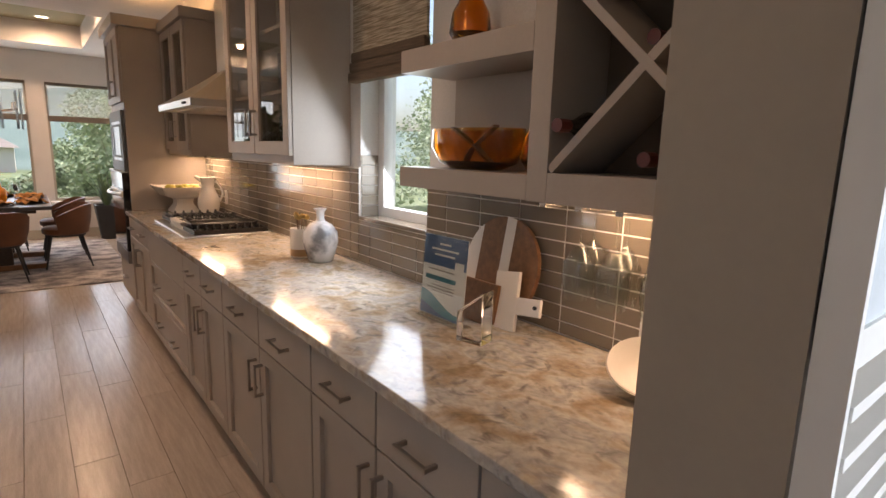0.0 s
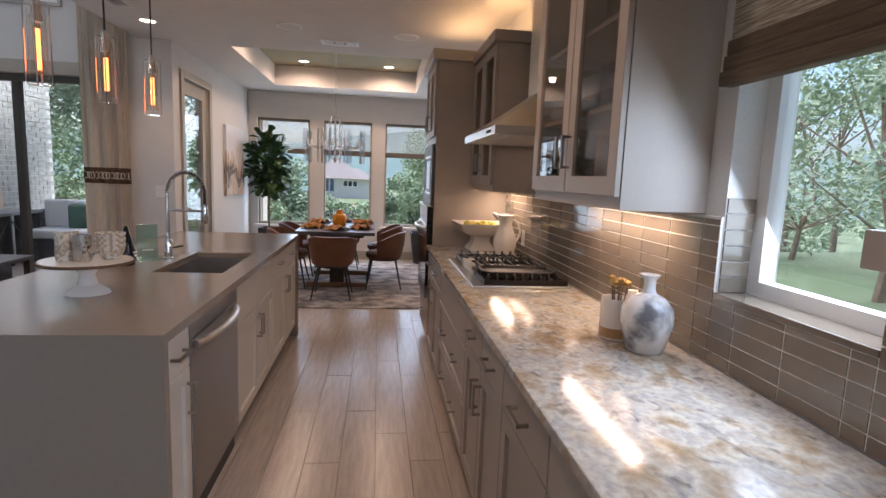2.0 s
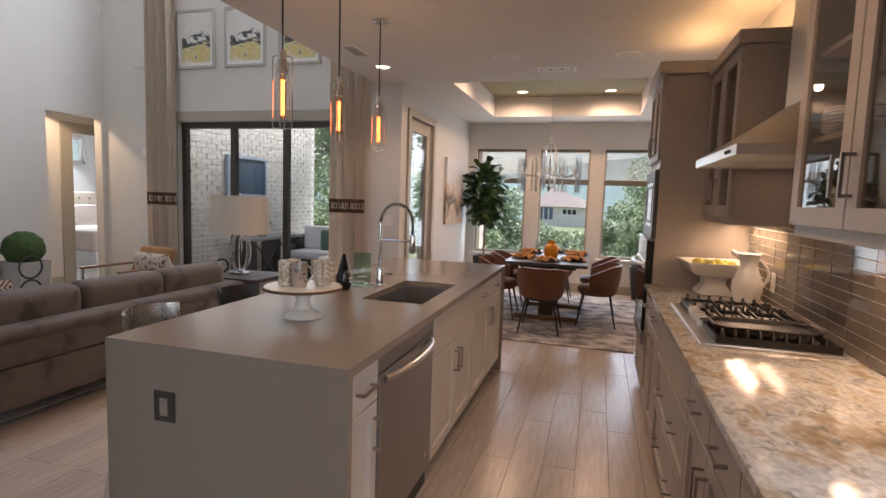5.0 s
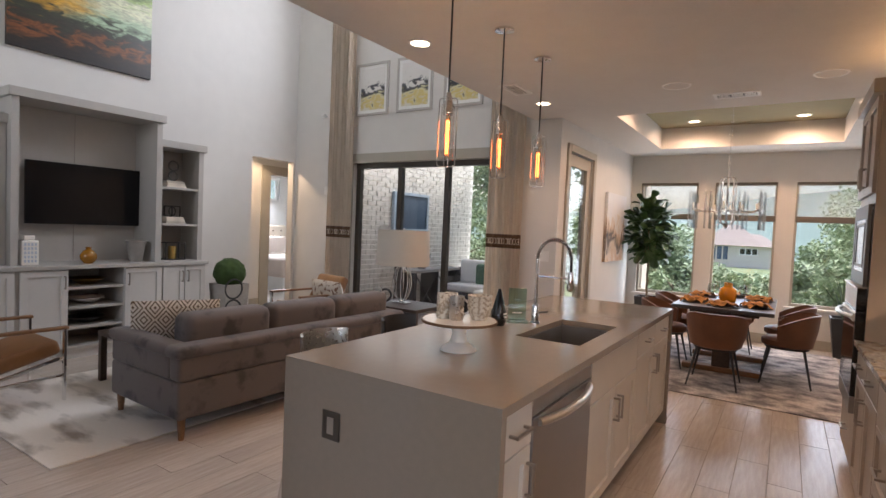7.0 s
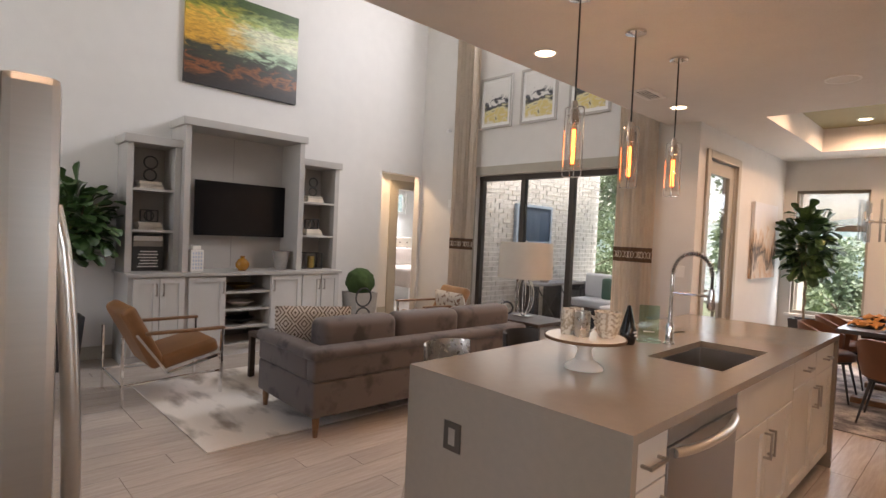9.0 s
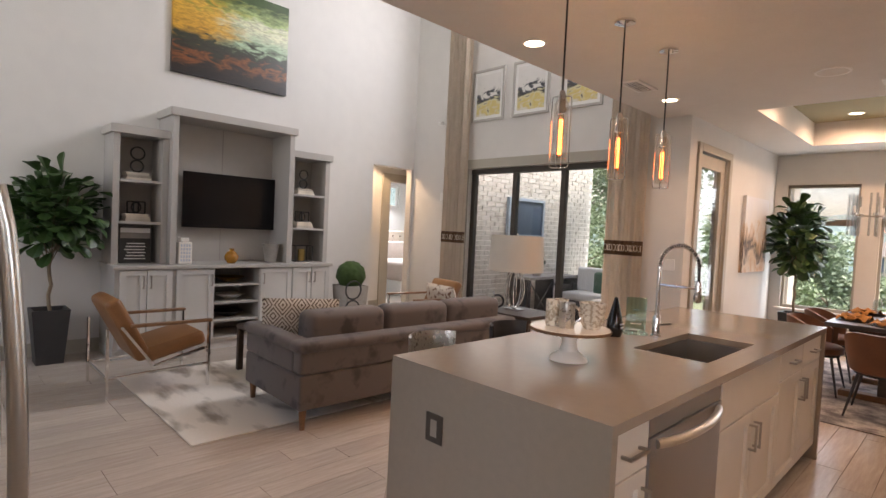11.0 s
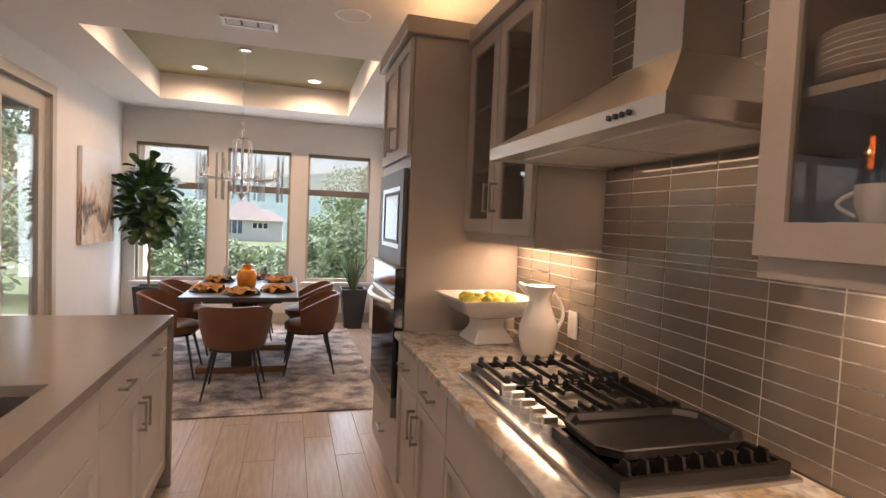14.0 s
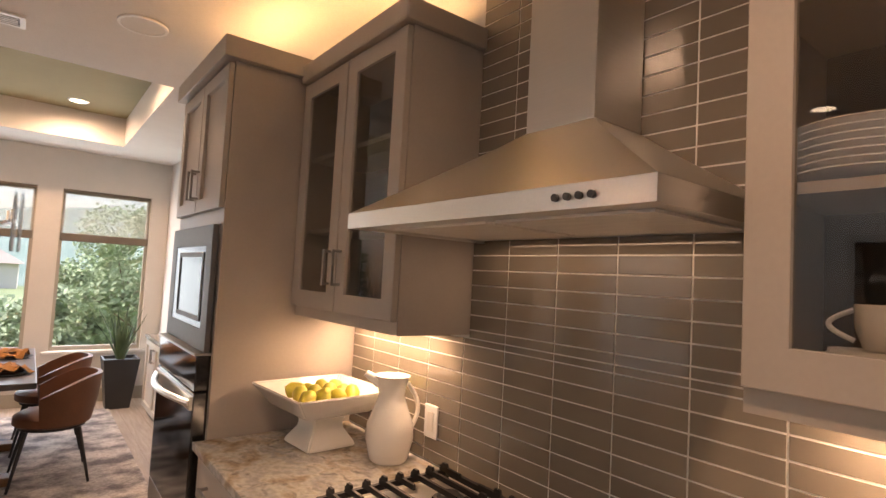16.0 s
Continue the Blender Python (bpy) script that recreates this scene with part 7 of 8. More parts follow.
def stool(y, material, label):
    s_ = thing("bar_stool", label, "stool", (-1.36, y, 0), 0, "stools at the island")
    part("seat", lathe(bmesh.new(), [(0, 0.62), (0.19, 0.62), (0.20, 0.65), (0.18, 0.68), (0, 0.685)], 28), material, s_, smooth=True)
    bm = bmesh.new()
    rows = []
    for k in range(13):
        a = radians(115 + 130 * k / 12)
        rows.append([bm.verts.new((r * math.cos(a), r * math.sin(a), z)) for r, z in ((0.17, 0.74), (0.18, 0.925), (0.168, 0.93), (0.155, 0.74))])
    for p, q in zip(rows, rows[1:]):
        for j in range(4):
            bm.faces.new((p[j], q[j], q[(j + 1) % 4], p[(j + 1) % 4]))
    bm.faces.new(rows[0]); bm.faces.new(rows[-1][::-1])
    part("backrest", bm, material, s_, smooth=True)
    part("back_support", bar(bmesh.new(), (-0.17, 0.06, 0.66), (-0.185, 0.06, 0.75), 0.02, 0.01), CHROME, s_)
    part("back_support", bar(bmesh.new(), (-0.17, -0.06, 0.66), (-0.185, -0.06, 0.75), 0.02, 0.01), CHROME, s_)
    for x in (-1, 1):
        for yy in (-1, 1):
            part("leg", tube(bmesh.new(), (0.12 * x, 0.12 * yy, 0.62), (0.19 * x, 0.19 * yy, 0), 0.012), CHROME, s_)
    part("footrest", ring(bmesh.new(), (0, 0, 0.25), 0.225, 0.008, 'z'), CHROME, s_)


stool(2.93, NICKEL, "white and chrome bar stool tucked at the island")
stool(3.55, BLACKM, "black leather and chrome bar stool tucked at the island")


def curtain(x0, x1, y, label):
    c = thing("curtain", label, "curtain", ((x0 + x1) / 2, y, 0), 0, "tall curtains")
    wd = (x1 - x0) / 2
    def sheet(z0, z1, off, m_):
        bm = bmesh.new()
        n = 60
        a_, b_ = [], []
        for k in range(n + 1):
            x = -wd + 2 * wd * k / n
            yy = 0.026 * math.sin(k / n * 2 * math.pi * 3.5) + 0.006 * math.sin(k * 1.7)
            a_.append(bm.verts.new((x, yy + off, z0)))
            b_.append(bm.verts.new((x, yy * 0.8 + off, z1)))
        for k in range(n):
            bm.faces.new((a_[k], a_[k + 1], b_[k + 1], b_[k]))
        bmesh.ops.solidify(bm, geom=bm.faces, thickness=0.003)
        return bm
    part("cloth", sheet(0.02, 5.2, 0, CREAM), CREAM, c, smooth=True)
    part("band", sheet(1.27, 1.43, -0.004, BROWNP), BROWNP, c, "brown trellis-patterned band", True)
    n = 16
    for k in range(n):
        x = -wd + 2 * wd * (k + 0.5) / n
        yy = 0.026 * math.sin((k + 0.5) / n * 2 * math.pi * 3.5)
        part("trellis", ring(bmesh.new(), (x, yy - 0.010, 1.35), 0.035, 0.004, 'y', 8, 0.5), CREAM, c)


curtain(-5.18, -4.71, 6.59, "tall cream curtain with a brown trellis band beside the sliding doors")
curtain(-2.52, -2.07, 6.59, "tall cream curtain with a brown trellis band at the pier")
cr = thing("curtain_rod", "slim dark curtain rod high above the sliding doors", "rod", (-3.57, 6.60, 5.21))
part("rod", tube(bmesh.new(), (-1.65, 0, 0), (1.53, 0, 0), 0.012), BRONZE, cr)
part("bracket", boxm(-1.6, -1.58, 0, 0.10, -0.01, 0.01), BRONZE, cr)
part("bracket", boxm(1.46, 1.48, 0, 0.10, -0.01, 0.01), BRONZE, cr)
for a, b in ((-4.755, -4.18), (-4.03, -3.45), (-3.27, -2.70)):
    f_ = thing("framed_print", "ink landscape print in a silver frame with a white mount", "picture", ((a + b) / 2, SY, 3.0), 0, "framed prints over the doors")
    w_ = (b - a) / 2
    bm = bmesh.new()
    for q in ((-w_, -w_ + 0.03, 0, 0.72), (w_ - 0.03, w_, 0, 0.72), (-w_ + 0.03, w_ - 0.03, 0, 0.03), (-w_ + 0.03, w_ - 0.03, 0.69, 0.72)):
        box(bm, q[0], q[1], -0.03, -0.001, q[2], q[3])
    part("frame", bm, GREYCAB, f_)
    part("mount", boxm(-w_ + 0.03, w_ - 0.03, -0.012, -0.002, 0.03, 0.69), PAPER, f_)
    part("print", boxm(-w_ + 0.075, w_ - 0.075, -0.0145, -0.0125, 0.075, 0.645), ART_INK, f_)
sc_ = thing("security_camera", "small white wall camera", "camera", (-5.35, SY, 3.05))
part("bracket", tube(bmesh.new(), (0, -0.001, 0), (0, -0.05, 0), 0.012), WHITE, sc_)
part("lens_body", tube(bmesh.new(), (-0.03, -0.06, 0.0), (0.05, -0.085, -0.01), 0.025), WHITE, sc_)
th = thing("thermostat", "small white wall thermostat", "thermostat", (-5.3, SY, 1.95))
part("plate", boxm(-0.04, 0.04, -0.02, -0.001, -0.06, 0.06, 0.004), WHITE, th)
sw = thing("light_switch", "white double light switch on the wall", "switch", (-1.82, SY, 1.2))
part("plate", boxm(-0.06, 0.06, -0.008, -0.001, -0.06, 0.06, 0.003), WHITE, sw)

# ---- hall and bedroom beyond the doorway ----
wall("wall_bedroom_west", 'x', -10.4, 0.2, 6.0, 10.7, 0, 2.75, [(8.6, 9.9, 1.95, 2.5)], label="pale bedroom wall with a high window")
wall("wall_bedroom_north", 'y', 10.6, 0.1, -10.2, -6.2, 0, 2.75, label="pale bedroom wall")
wall("wall_bedroom_south", 'y', 5.9, 0.1, -10.2, -7.12, 0, 2.75, label="pale bedroom wall")
wall("wall_hall_south", 'y', 4.9, 0.1, -7.12, FX - 0.12, 0, 2.75, label="pale hall wall")
wall("wall_hall_west", 'x', -7.12, 0.12, 5.0, 10.6, 0, 2.75, [(7.02, 7.9, 0, 2.25)], label="cream hall wall with an inner doorway")
wall("wall_hall_east", 'x', -6.3, 0.1, SY + 0.2, 10.6, 0, 2.75, label="pale hall wall")
structure("ceiling_bedroom", boxm(-10.4, FX - 0.12, 4.9, 10.7, 2.75, 2.85), CEIL, "white bedroom ceiling", "ceiling")
structure("floor_bedroom", boxm(-10.4, FX - 0.121, 4.9, 10.7, -0.12, -0.001), PLANK, "oak hall and bedroom floor", "floor")
plain_window("window_8", -10.4, -10.4, 8.6, 9.9, 1.95, 2.5, 'y')
for b in ((6.84, 7.02, 0, 2.40), (7.9, 8.08, 0, 2.40), (7.02, 7.9, 2.25, 2.40)):
    structure("door_casing", boxm(-6.999, -6.975, *b), TRIM, "taupe inner door casing", "casing")
structure("baseboard_hall", boxm(-6.999, -6.985, 5.0, 6.839, 0, 0.14), TRIM, "taupe painted baseboard", "baseboard")
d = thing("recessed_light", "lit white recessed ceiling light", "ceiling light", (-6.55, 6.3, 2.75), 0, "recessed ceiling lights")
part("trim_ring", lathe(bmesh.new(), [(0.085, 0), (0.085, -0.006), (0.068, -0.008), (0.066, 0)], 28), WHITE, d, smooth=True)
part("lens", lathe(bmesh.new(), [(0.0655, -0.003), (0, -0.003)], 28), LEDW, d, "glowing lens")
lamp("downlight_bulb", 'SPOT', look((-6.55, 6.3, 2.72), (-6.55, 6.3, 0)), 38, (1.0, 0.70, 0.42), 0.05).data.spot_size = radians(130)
be = thing("bed", "bed with a tufted cream headboard and rumpled blush bedding", "bed", (-9.2, 9.15, 0))
part("headboard", soft(bmesh.new(), -1.0, -0.88, -0.9, 0.9, 0.1, 1.35, 0.04), CREAM, be, smooth=True)
part("base", boxm(-0.87, 1.1, -0.85, 0.85, 0, 0.34), WHITE, be)
part("mattress", soft(bmesh.new(), -0.86, 1.1, -0.84, 0.84, 0.341, 0.60, 0.06), WHITE, be, smooth=True)
part("duvet", soft(bmesh.new(), -0.35, 1.15, -0.92, 0.92, 0.30, 0.68, 0.07), BEDDING, be, smooth=True)
for k in (-0.42, 0.42):
    bm = soft(bmesh.new(), -0.08, 0.08, -0.36, 0.36, -0.23, 0.23, 0.07)
    bmesh.ops.transform(bm, matrix=pose(-0.72, k, 0.86, 0, -15, 0), verts=bm.verts)
    part("pillow", bm, BEDDING, be, smooth=True)
for j in range(3):
    for k in range(7):
        part("button", tube(bmesh.new(), (-0.881, -0.72 + 0.24 * k, 0.95 + 0.13 * j), (-0.875, -0.72 + 0.24 * k, 0.95 + 0.13 * j), 0.02), BROWNP, be)
lamp("bedroom_daylight", 'AREA', look((-10.1, 9.25, 2.2), (-8, 8.6, 0.8)), 44, DAY, 1.1, 0.5)

# ---- patio things ----
pp = thing("patio_screen", "navy canvas in a pale blue frame on the brick wall", "picture", (-5.034, 8.42, 1.38), 90)
bm = bmesh.new()
for q in ((-0.5, -0.455, 0, 0.66), (0.455, 0.5, 0, 0.66), (-0.455, 0.455, 0, 0.045), (-0.455, 0.455, 0.615, 0.66)):
    box(bm, q[0], q[1], -0.06, 0.0, q[2], q[3])
part("frame", bm, mat("blue_frame", (0.36, 0.44, 0.52), 0.5), pp)
part("canvas", boxm(-0.455, 0.455, -0.035, -0.002, 0.045, 0.615), ART_NAVY, pp)
po = thing("patio_sofa", "dark wicker patio sofa with pale and green cushions", "sofa", (-4.3, 9.4, -0.02))
part("frame", boxm(-0.45, 0.9, -0.35, 0.35, 0, 0.36, 0.01), WICKER, po)
part("frame_back", boxm(-0.45, 0.9, 0.25, 0.35, 0.3605, 0.75, 0.01), WICKER, po)
part("frame_arm", boxm(-0.45, -0.33, -0.35, 0.249, 0.3605, 0.60, 0.01), WICKER, po)
part("seat_cushion", soft(bmesh.new(), -0.32, 0.9, -0.36, 0.2, 0.361, 0.50, 0.04), PAPER, po, smooth=True)
part("back_cushion", soft(bmesh.new(), -0.30, 0.3, 0.08, 0.24, 0.49, 0.92, 0.05), PAPER, po, smooth=True)
part("green_pillow", soft(bmesh.new(), 0.1, 0.55, -0.05, 0.09, 0.48, 0.86, 0.05), GREENCUSH, po, smooth=True)
pk = thing("patio_console", "dark metal console table with crossed legs", "table", (-4.78, 8.75, -0.02), 90)
part("top", boxm(-0.7, 0.7, -0.2, 0.2, 0.72, 0.76), CONCRETE, pk)
for x in (-0.65, 0.0, 0.65):
    part("leg", boxm(x - 0.015, x + 0.015, -0.18, 0.18, 0, 0.7195), BLACKM, pk)
for x0, x1 in ((-0.65, 0.0), (0.0, 0.65)):
    part("cross_brace", bar(bmesh.new(), (x0, -0.17, 0.02), (x1, -0.17, 0.70), 0.015, 0.015), BLACKM, pk)
    part("cross_brace", bar(bmesh.new(), (x0, -0.155, 0.70), (x1, -0.155, 0.02), 0.015, 0.015), BLACKM, pk)
pb = thing("boxwood_ball", "small boxwood ball in a grey pot on the console", "plant", (-4.78, 8.5, 0.7405))
part("pot", lathe(bmesh.new(), [(0, 0), (0.07, 0), (0.09, 0.12), (0.08, 0.12), (0, 0.1)], 20), GREYPOT, pb, smooth=True)
leaves("foliage", [(0, 0, 0.22, 0.13)], 700, 0.022, LEAF, pb, 31, 1.0)
pc2 = thing("patio_chair", "dark wicker patio armchair", "chair", (-3.3, 8.6, -0.02), 0)
part("seat", boxm(-0.35, 0.35, -0.35, 0.35, 0, 0.42, 0.02), WICKER, pc2)
part("backrest", boxm(-0.35, 0.35, 0.25, 0.35, 0.4205, 0.80, 0.02), WICKER, pc2)
part("cushion", soft(bmesh.new(), -0.32, 0.32, -0.33, 0.24, 0.421, 0.52, 0.03), PAPER, pc2, smooth=True)

# ---- outdoors ----
def height(x, y):
    """The lie of the land: level by the house, falling away to the north, with hills far off."""
    d = max(0.0, y - 16) 
    z = -0.35 - 3.2 * min(1.0, d / 22.0) ** 0.8
    r = math.hypot(x, y)
    if r > 120:
        z += (r - 120) * 0.135 * (0.75 + 0.25 * math.sin(math.atan2(x, y) * 7.0 + 0.6)) * (1 if y > -40 else 0.6)
    return z


bm = bmesh.new()
radii = [0, 6, 10, 14, 18, 22, 27, 33, 40, 55, 80, 120, 160, 220, 300, 420]
grid = []
for r in radii:
    grid.append([bm.verts.new((r * math.sin(2 * math.pi * k / 72), r * math.cos(2 * math.pi * k / 72), height(r * math.sin(2 * math.pi * k / 72), r * math.cos(2 * math.pi * k / 72)))) for k in range(72)] if r else [bm.verts.new((0, 0, -0.35))])
for k in range(72):
    bm.faces.new((grid[0][0], grid[1][k], grid[1][(k + 1) % 72]))
for a, b in zip(grid[1:], grid[2:]):
    for k in range(72):
        bm.faces.new((a[k], a[(k + 1) % 72], b[(k + 1) % 72], b[k]))
gr = structure("ground", bm, GROUND, "dry grass falling away to wooded hills", "ground", True)
gr.data.materials.append(HILL)
for p in gr.data.polygons:
    if math.hypot(p.center.x, p.center.y) > 110:
        p.material_index = 1


def tree(name, at, h, spread, n, size, material, seed, label, low=0.25):
    rnd = random.Random(seed)
    t = thing(name, label, "tree", at)
    bm = bmesh.new()
    pts = [(rnd.uniform(-0.15, 0.15) * k, rnd.uniform(-0.1, 0.1) * k, h * 0.75 * k / 4) for k in range(5)]
    for k in range(4):
        tube(bm, pts[k], pts[k + 1], 0.035 * h * (1 - 0.2 * k) * 0.5, 0.035 * h * (1 - 0.2 * (k + 1)) * 0.5, 8)
    clumps = []
    for k in range(16):
        a, z = rnd.uniform(0, 6.28), h * rnd.uniform(low, 1.0)
        rad = spread * math.sqrt(max(0.1, 1 - abs(z / h - 0.6) * 1.3)) * rnd.uniform(0.3, 1.0)
        c = (math.cos(a) * rad, math.sin(a) * rad, z)
        clumps.append((*c, spread * rnd.uniform(0.28, 0.5)))
        b = pts[min(4, max(1, int(4 * z / h)))]
        tube(bm, b, c, 0.012 * h * 0.5, 0.004 * h * 0.5, 6)
    part("trunk", bm, BARK, t)
    leaves("crown", clumps, n, size, material, t, seed)
    return t


TREES = ((-3.6, 17, 2.6, 1.5, 2), (-2.4, 18.5, 2.4, 1.4, 3), (-1.0, 17.5, 1.0, 1.0, 20), (1.9, 21, 2.6, 1.2, 22), (3.0, 24, 4.6, 2.2, 23), (-4.2, 22, 3.0, 1.7, 24), (0.75, 16.5, 1.3, 1.0, 6), (2.2, 15.5, 3.1, 1.1, 4), (3.9, 18, 4.6, 1.9, 5), (-6, 20, 3.6, 2.4, 7), (6.6, 22, 6.2, 2.6, 8), (-4.6, 27, 4.0, 2.2, 9), (5.0, 27, 4.6, 2.4, 10),
         (-9.5, 17, 5.5, 2.4, 11), (9, 8.6, 5.6, 1.9, 12), (13.5, 16.2, 6.6, 2.6, 13), (14, 11.0, 6.5, 2.8, 14), (11.5, 13.5, 4.6, 2.2, 15), (17, 18, 7, 3.2, 16), (-7.6, 13.5, 5.2, 1.8, 17), (-5.2, 15, 5.0, 1.9, 18), (18, 13, 7, 3, 19))
for x, y, h, s, seed in TREES:
    tree("oak_tree", (x, y, height(x, y) - 0.05), h, s, 4200 if seed == 4 or x > 8 else 9000, 0.068, TREELEAF if seed % 3 else TREELEAF2, seed, "leafy green tree on the slope outside the windows", 0.15 if y > 12 else 0.3)
woods = thing("woods", "distant wooded slope of many green trees", "woods")
tagged(woods, kind="stuff")
cl = []
rnd = random.Random(77)
for k in range(170):
    a = rnd.uniform(-0.9, 1.6)
    r = rnd.uniform(32, 95)
    x, y = r * math.sin(a), r * math.cos(a)
    if -0.125 * y - 3.5 < x < 0.02 * y + 3.5:
        continue
    cl.append((x, y, height(x, y) + rnd.uniform(0.5, 2.6), rnd.uniform(1.6, 3.2)))
for k in range(90):
    # scrub in the valley, kept below the house beyond it
    y = rnd.uniform(24, 92)
    x = rnd.uniform(-0.125 * y - 3.5, 0.02 * y + 3.5)
    rad = rnd.uniform(1.0, 1.9)
    cl.append((x, y, min(height(x, y) + rad, 1.0 - 5.2 * y / 108 - rad * 0.8), rad))
leaves("foliage", cl, 40000, 0.31, TREELEAF2, woods, 78)

# house across the valley
hs = thing("house", "stucco house with a pale hipped roof across the valley", "house", (-6.0, 110, -4.6))
part("wall", boxm(-6.6, 5.0, 0, 11, 0, 5.0), STUCCO, hs)


def hip(name, x0, x1, y0, y1, z0, z1, r0, r1):
    bm = bmesh.new()
    ym = (y0 + y1) / 2
    v = [bm.verts.new(p) for p in ((x0, y0, z0), (x1, y0, z0), (x1, y1, z0), (x0, y1, z0), (r0, ym, z1), (r1, ym, z1))]
    for q in ((0, 1, 5, 4), (1, 2, 5), (2, 3, 4, 5), (3, 0, 4), (3, 2, 1, 0)):
        bm.faces.new([v[i] for i in q])
    part(name, bm, ROOF, hs)


hip("roof", -7.2, 3.4, -0.8, 11.8, 5.0, 8.9, -3.2, -1.2)
hip("roof_wing", -1.0, 5.8, -1.0, 10, 4.99, 7.2, 1.0, 2.4)
for x in (-0.4, 0.55, 1.5):
    w_ = part("window", boxm(x, x + 0.75, -0.06, -0.001, 3.5, 4.5), BLACK, hs)
    part("frame", boxm(x - 0.1, x + 0.85, -0.04, -0.0005, 3.4, 4.6), WHITE, w_)
part("porch", boxm(-5.2, -2.2, -0.08, -0.001, 2.4, 4.8), mat("porch_shade", (0.07, 0.10, 0.15), 0.6), hs)
for x in (-5.2, -4.2, -3.2, -2.2):
    part("porch_post", boxm(x - 0.12, x + 0.12, -0.2, -0.081, 2.4, 4.8), STUCCO, hs)

# covered patio
structure("patio_floor", boxm(-9, WX - 0.16, SY + 0.21, 10.9, -0.12, -0.02), CONCRETE, "pale concrete patio slab", "patio")
pbw = structure("patio_wall", boxm(-5.25, -5.05, SY + 0.201, 10.6, -0.1, 3.4), GROUT, "painted brick wall of the covered patio", "wall")
bm_v, bm_f = [], []
rnd = random.Random(5)
for row in range(44):
    for col in range(17):
        y0 = SY + 0.205 + col * 0.212 + (0.106 if row % 2 else 0)
        z0, d = -0.09 + row * 0.078, rnd.uniform(0.006, 0.014)
        y1 = min(y0 + 0.2, 10.6)
        i = len(bm_v)
        for xx in (-5.05 + d, -5.049):
            bm_v += [(xx, y0, z0), (xx, y1, z0), (xx, y1, z0 + 0.066), (xx, y0, z0 + 0.066)]
        bm_f += [(i, i + 1, i + 2, i + 3), (i, i + 4, i + 5, i + 1), (i + 1, i + 5, i + 6, i + 2), (i + 2, i + 6, i + 7, i + 3), (i + 3, i + 7, i + 4, i)]
me = bpy.data.meshes.new("bricks")
me.from_pydata(bm_v, [], bm_f)
me.materials.append(BRICKM)
bo = new("bricks", me)
bo.parent = pbw
tagged(bo, "cream painted bricks", kind="stuff")
structure("patio_roof", boxm(-4.15, WX - 0.16, SY + 0.21, 10.9, 3.1, 3.2), BLACKM, "dark patio soffit", "roof")
structure("patio_beam", boxm(-4.4, WX - 0.16, 10.55, 10.85, 2.72, 3.1), BRONZE, "dark patio beam", "beam")
structure("patio_post", boxm(-1.98, -1.56, 10.5, 10.85, -0.1, 2.72), STUCCO, "stucco patio post", "post")

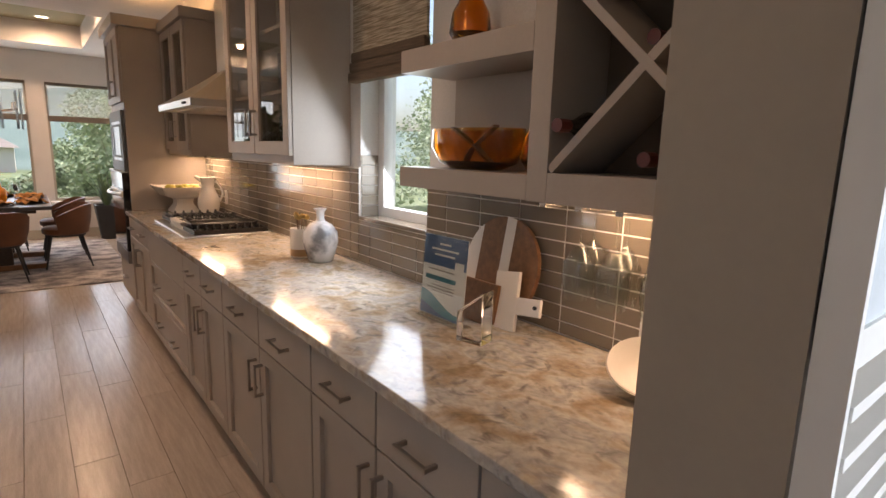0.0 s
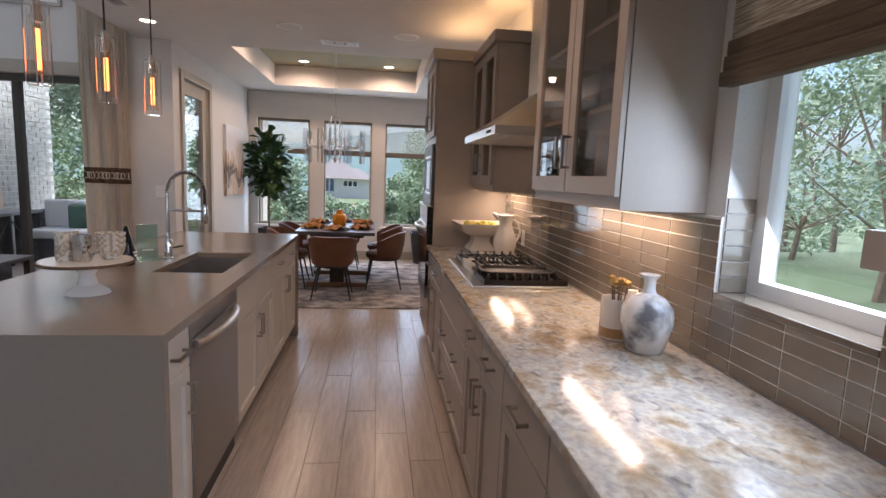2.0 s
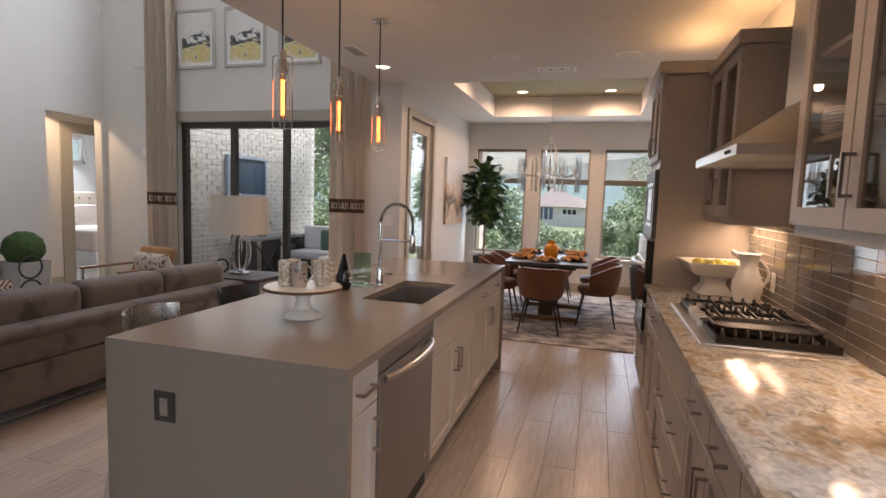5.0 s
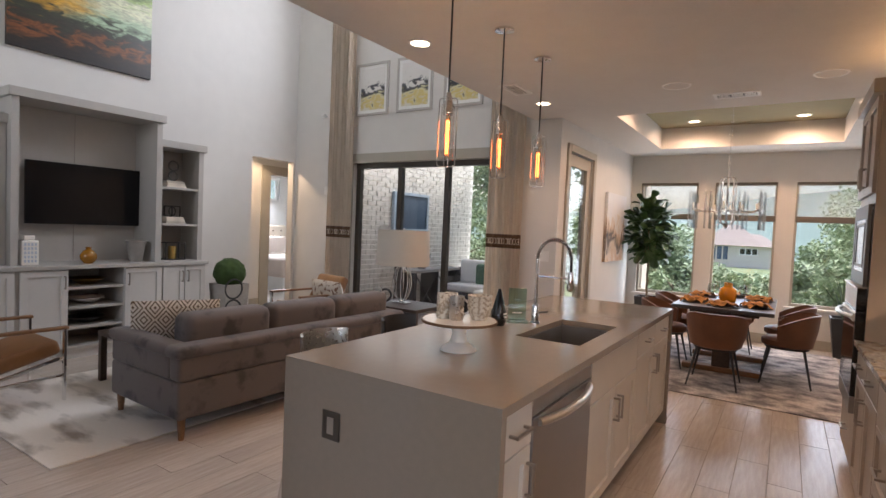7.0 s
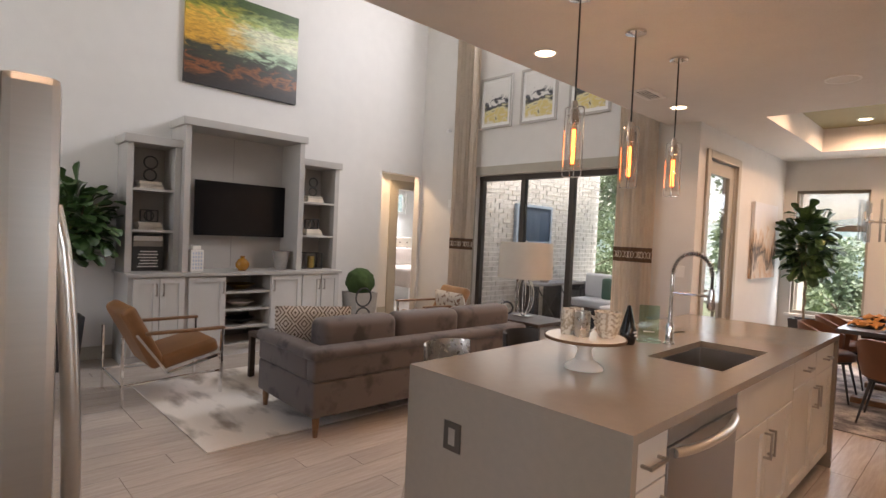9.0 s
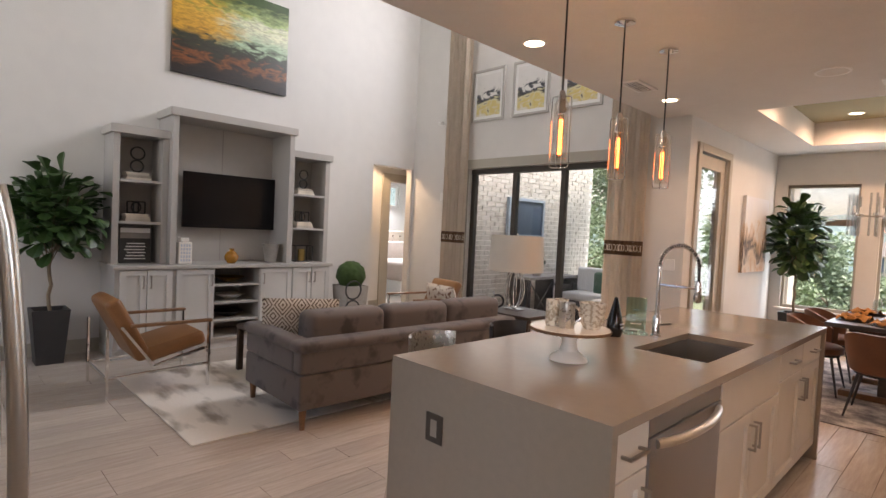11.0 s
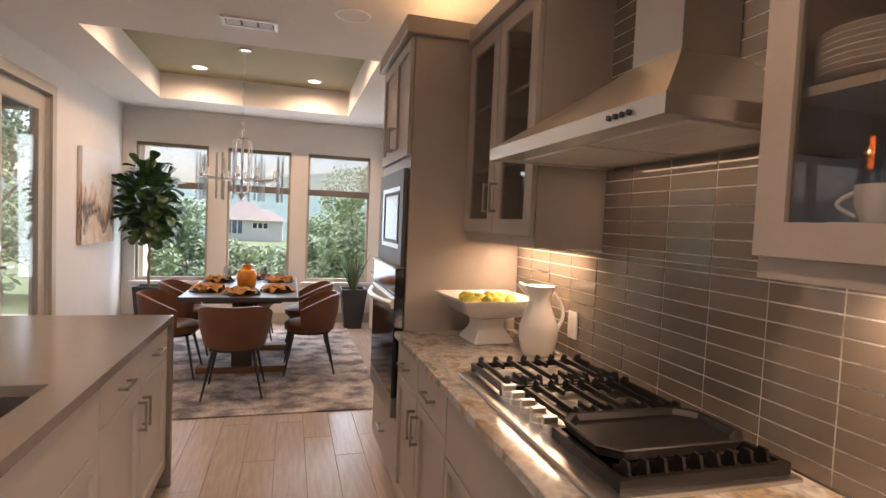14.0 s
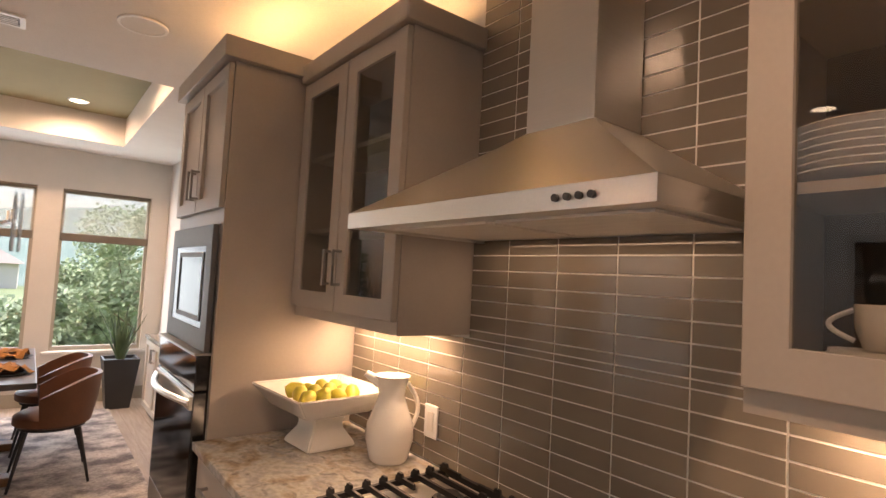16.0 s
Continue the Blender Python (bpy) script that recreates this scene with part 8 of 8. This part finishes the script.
# ---- floor ----
floor = structure("floor", boxm(FX - 0.2, 1.75, -3.1, NY + 0.1, -0.12, -0.006), mat("floor_joint", (0.28, 0.23, 0.185), 0.8), "grey-brown oak plank floor", "floor")
meshes = [finish("plank", boxm(-0.0885, 0.0885, -L / 2, L / 2, -0.0059, 0.0, 0.0012), PLANK) for L in (1.197, 0.797, 0.397)]
rnd = random.Random(3)
placed, rest_v, rest_f = 0, [], []
col = 0
x = FX + 0.09
while x < 1.6:
    y = -3.0 - rnd.choice((0.0, 0.3, 0.6, 0.9))
    north = NY if x > WX else SY
    while y < north:
        me = meshes[0]
        L = 1.2
        if y + L > north + 0.05:
            L = north - y
        yc = y + L / 2
        near = (-2.6 < x < 1.0 and 1.2 < y < 8.0) or (-6.0 < x <= -2.6 and 0.6 < y < 5.0)
        if near and L == 1.2 and placed < 300 and not (IX0 < x < -0.35 and 2.5 < y and y + L < 5.6) and x < 1.0:
            o = new("plank", me)
            o.location = (x, yc, 0)
            o.parent = floor
            placed += 1
        else:
            i = len(rest_v)
            a, b, c, d = x - 0.0885, x + 0.0885, y + 0.0015, y + L - 0.0015
            rest_v += [(a, c, 0), (b, c, 0), (b, d, 0), (a, d, 0)]
            rest_f.append((i, i + 1, i + 2, i + 3))
        y += L
    x += 0.18
me = bpy.data.meshes.new("planks")
me.from_pydata(rest_v, [], rest_f)
me.materials.append(PLANK)
o = new("planks", me)
o.parent = floor
tagged(o, "grey-brown oak planks", kind="stuff")

# ---- tiles ----
TW, TH = 0.1945, 0.0497
tile_full = finish("tile", boxm(-0.0022, 0.0, -TW / 2 + 0.0024, TW / 2 - 0.0024, -TH / 2 + 0.0022, TH / 2 - 0.0022, 0.0008), TILE)


def tiles(y0, y1, z0, z1, panel=None):
    y = 3.6865 + TW * math.floor((y0 - 3.6865) / TW)
    while y < y1 - 0.008:
        a, b = max(y, y0), min(y + TW, y1)
        z = 0.8577
        while z < z1 - 0.006:
            c, d = max(z, z0), min(z + TH, z1)
            if b - a > 0.008 and d - c > 0.008:
                if b - a > TW - 0.001 and d - c > TH - 0.001:
                    o = new("tile", tile_full)
                else:
                    o = new("tile", finish("tile", boxm(-0.0022, 0.0, -(b - a) / 2 + 0.0024, (b - a) / 2 - 0.0024, -(d - c) / 2 + 0.0022, (d - c) / 2 - 0.0022), TILE))
                o.location = (EX - 0.0082, (a + b) / 2, (c + d) / 2)
                o.parent = panel or splash
            z += TH
        y += TW


tiles(0.292, 1.675, 0.917, 1.373)
tiles(1.675, 2.24, 0.917, 1.128)
tiles(2.24, 5.03, 0.917, 1.3765)
tiles(3.265, 4.245, 1.3765, 2.75, splash_hood)
for k in range(6):
    z = 1.147 + TH * k
    for y0, y1 in ((2.2325, 2.2375), (1.6755, 1.6805)):
        o = new("tile", finish("tile", boxm(0.004, 0.096, y0, y1, z, z + TH - 0.004, 0.001), TILE))
        o.location = (EX, 0, 0)
        o.parent = splash
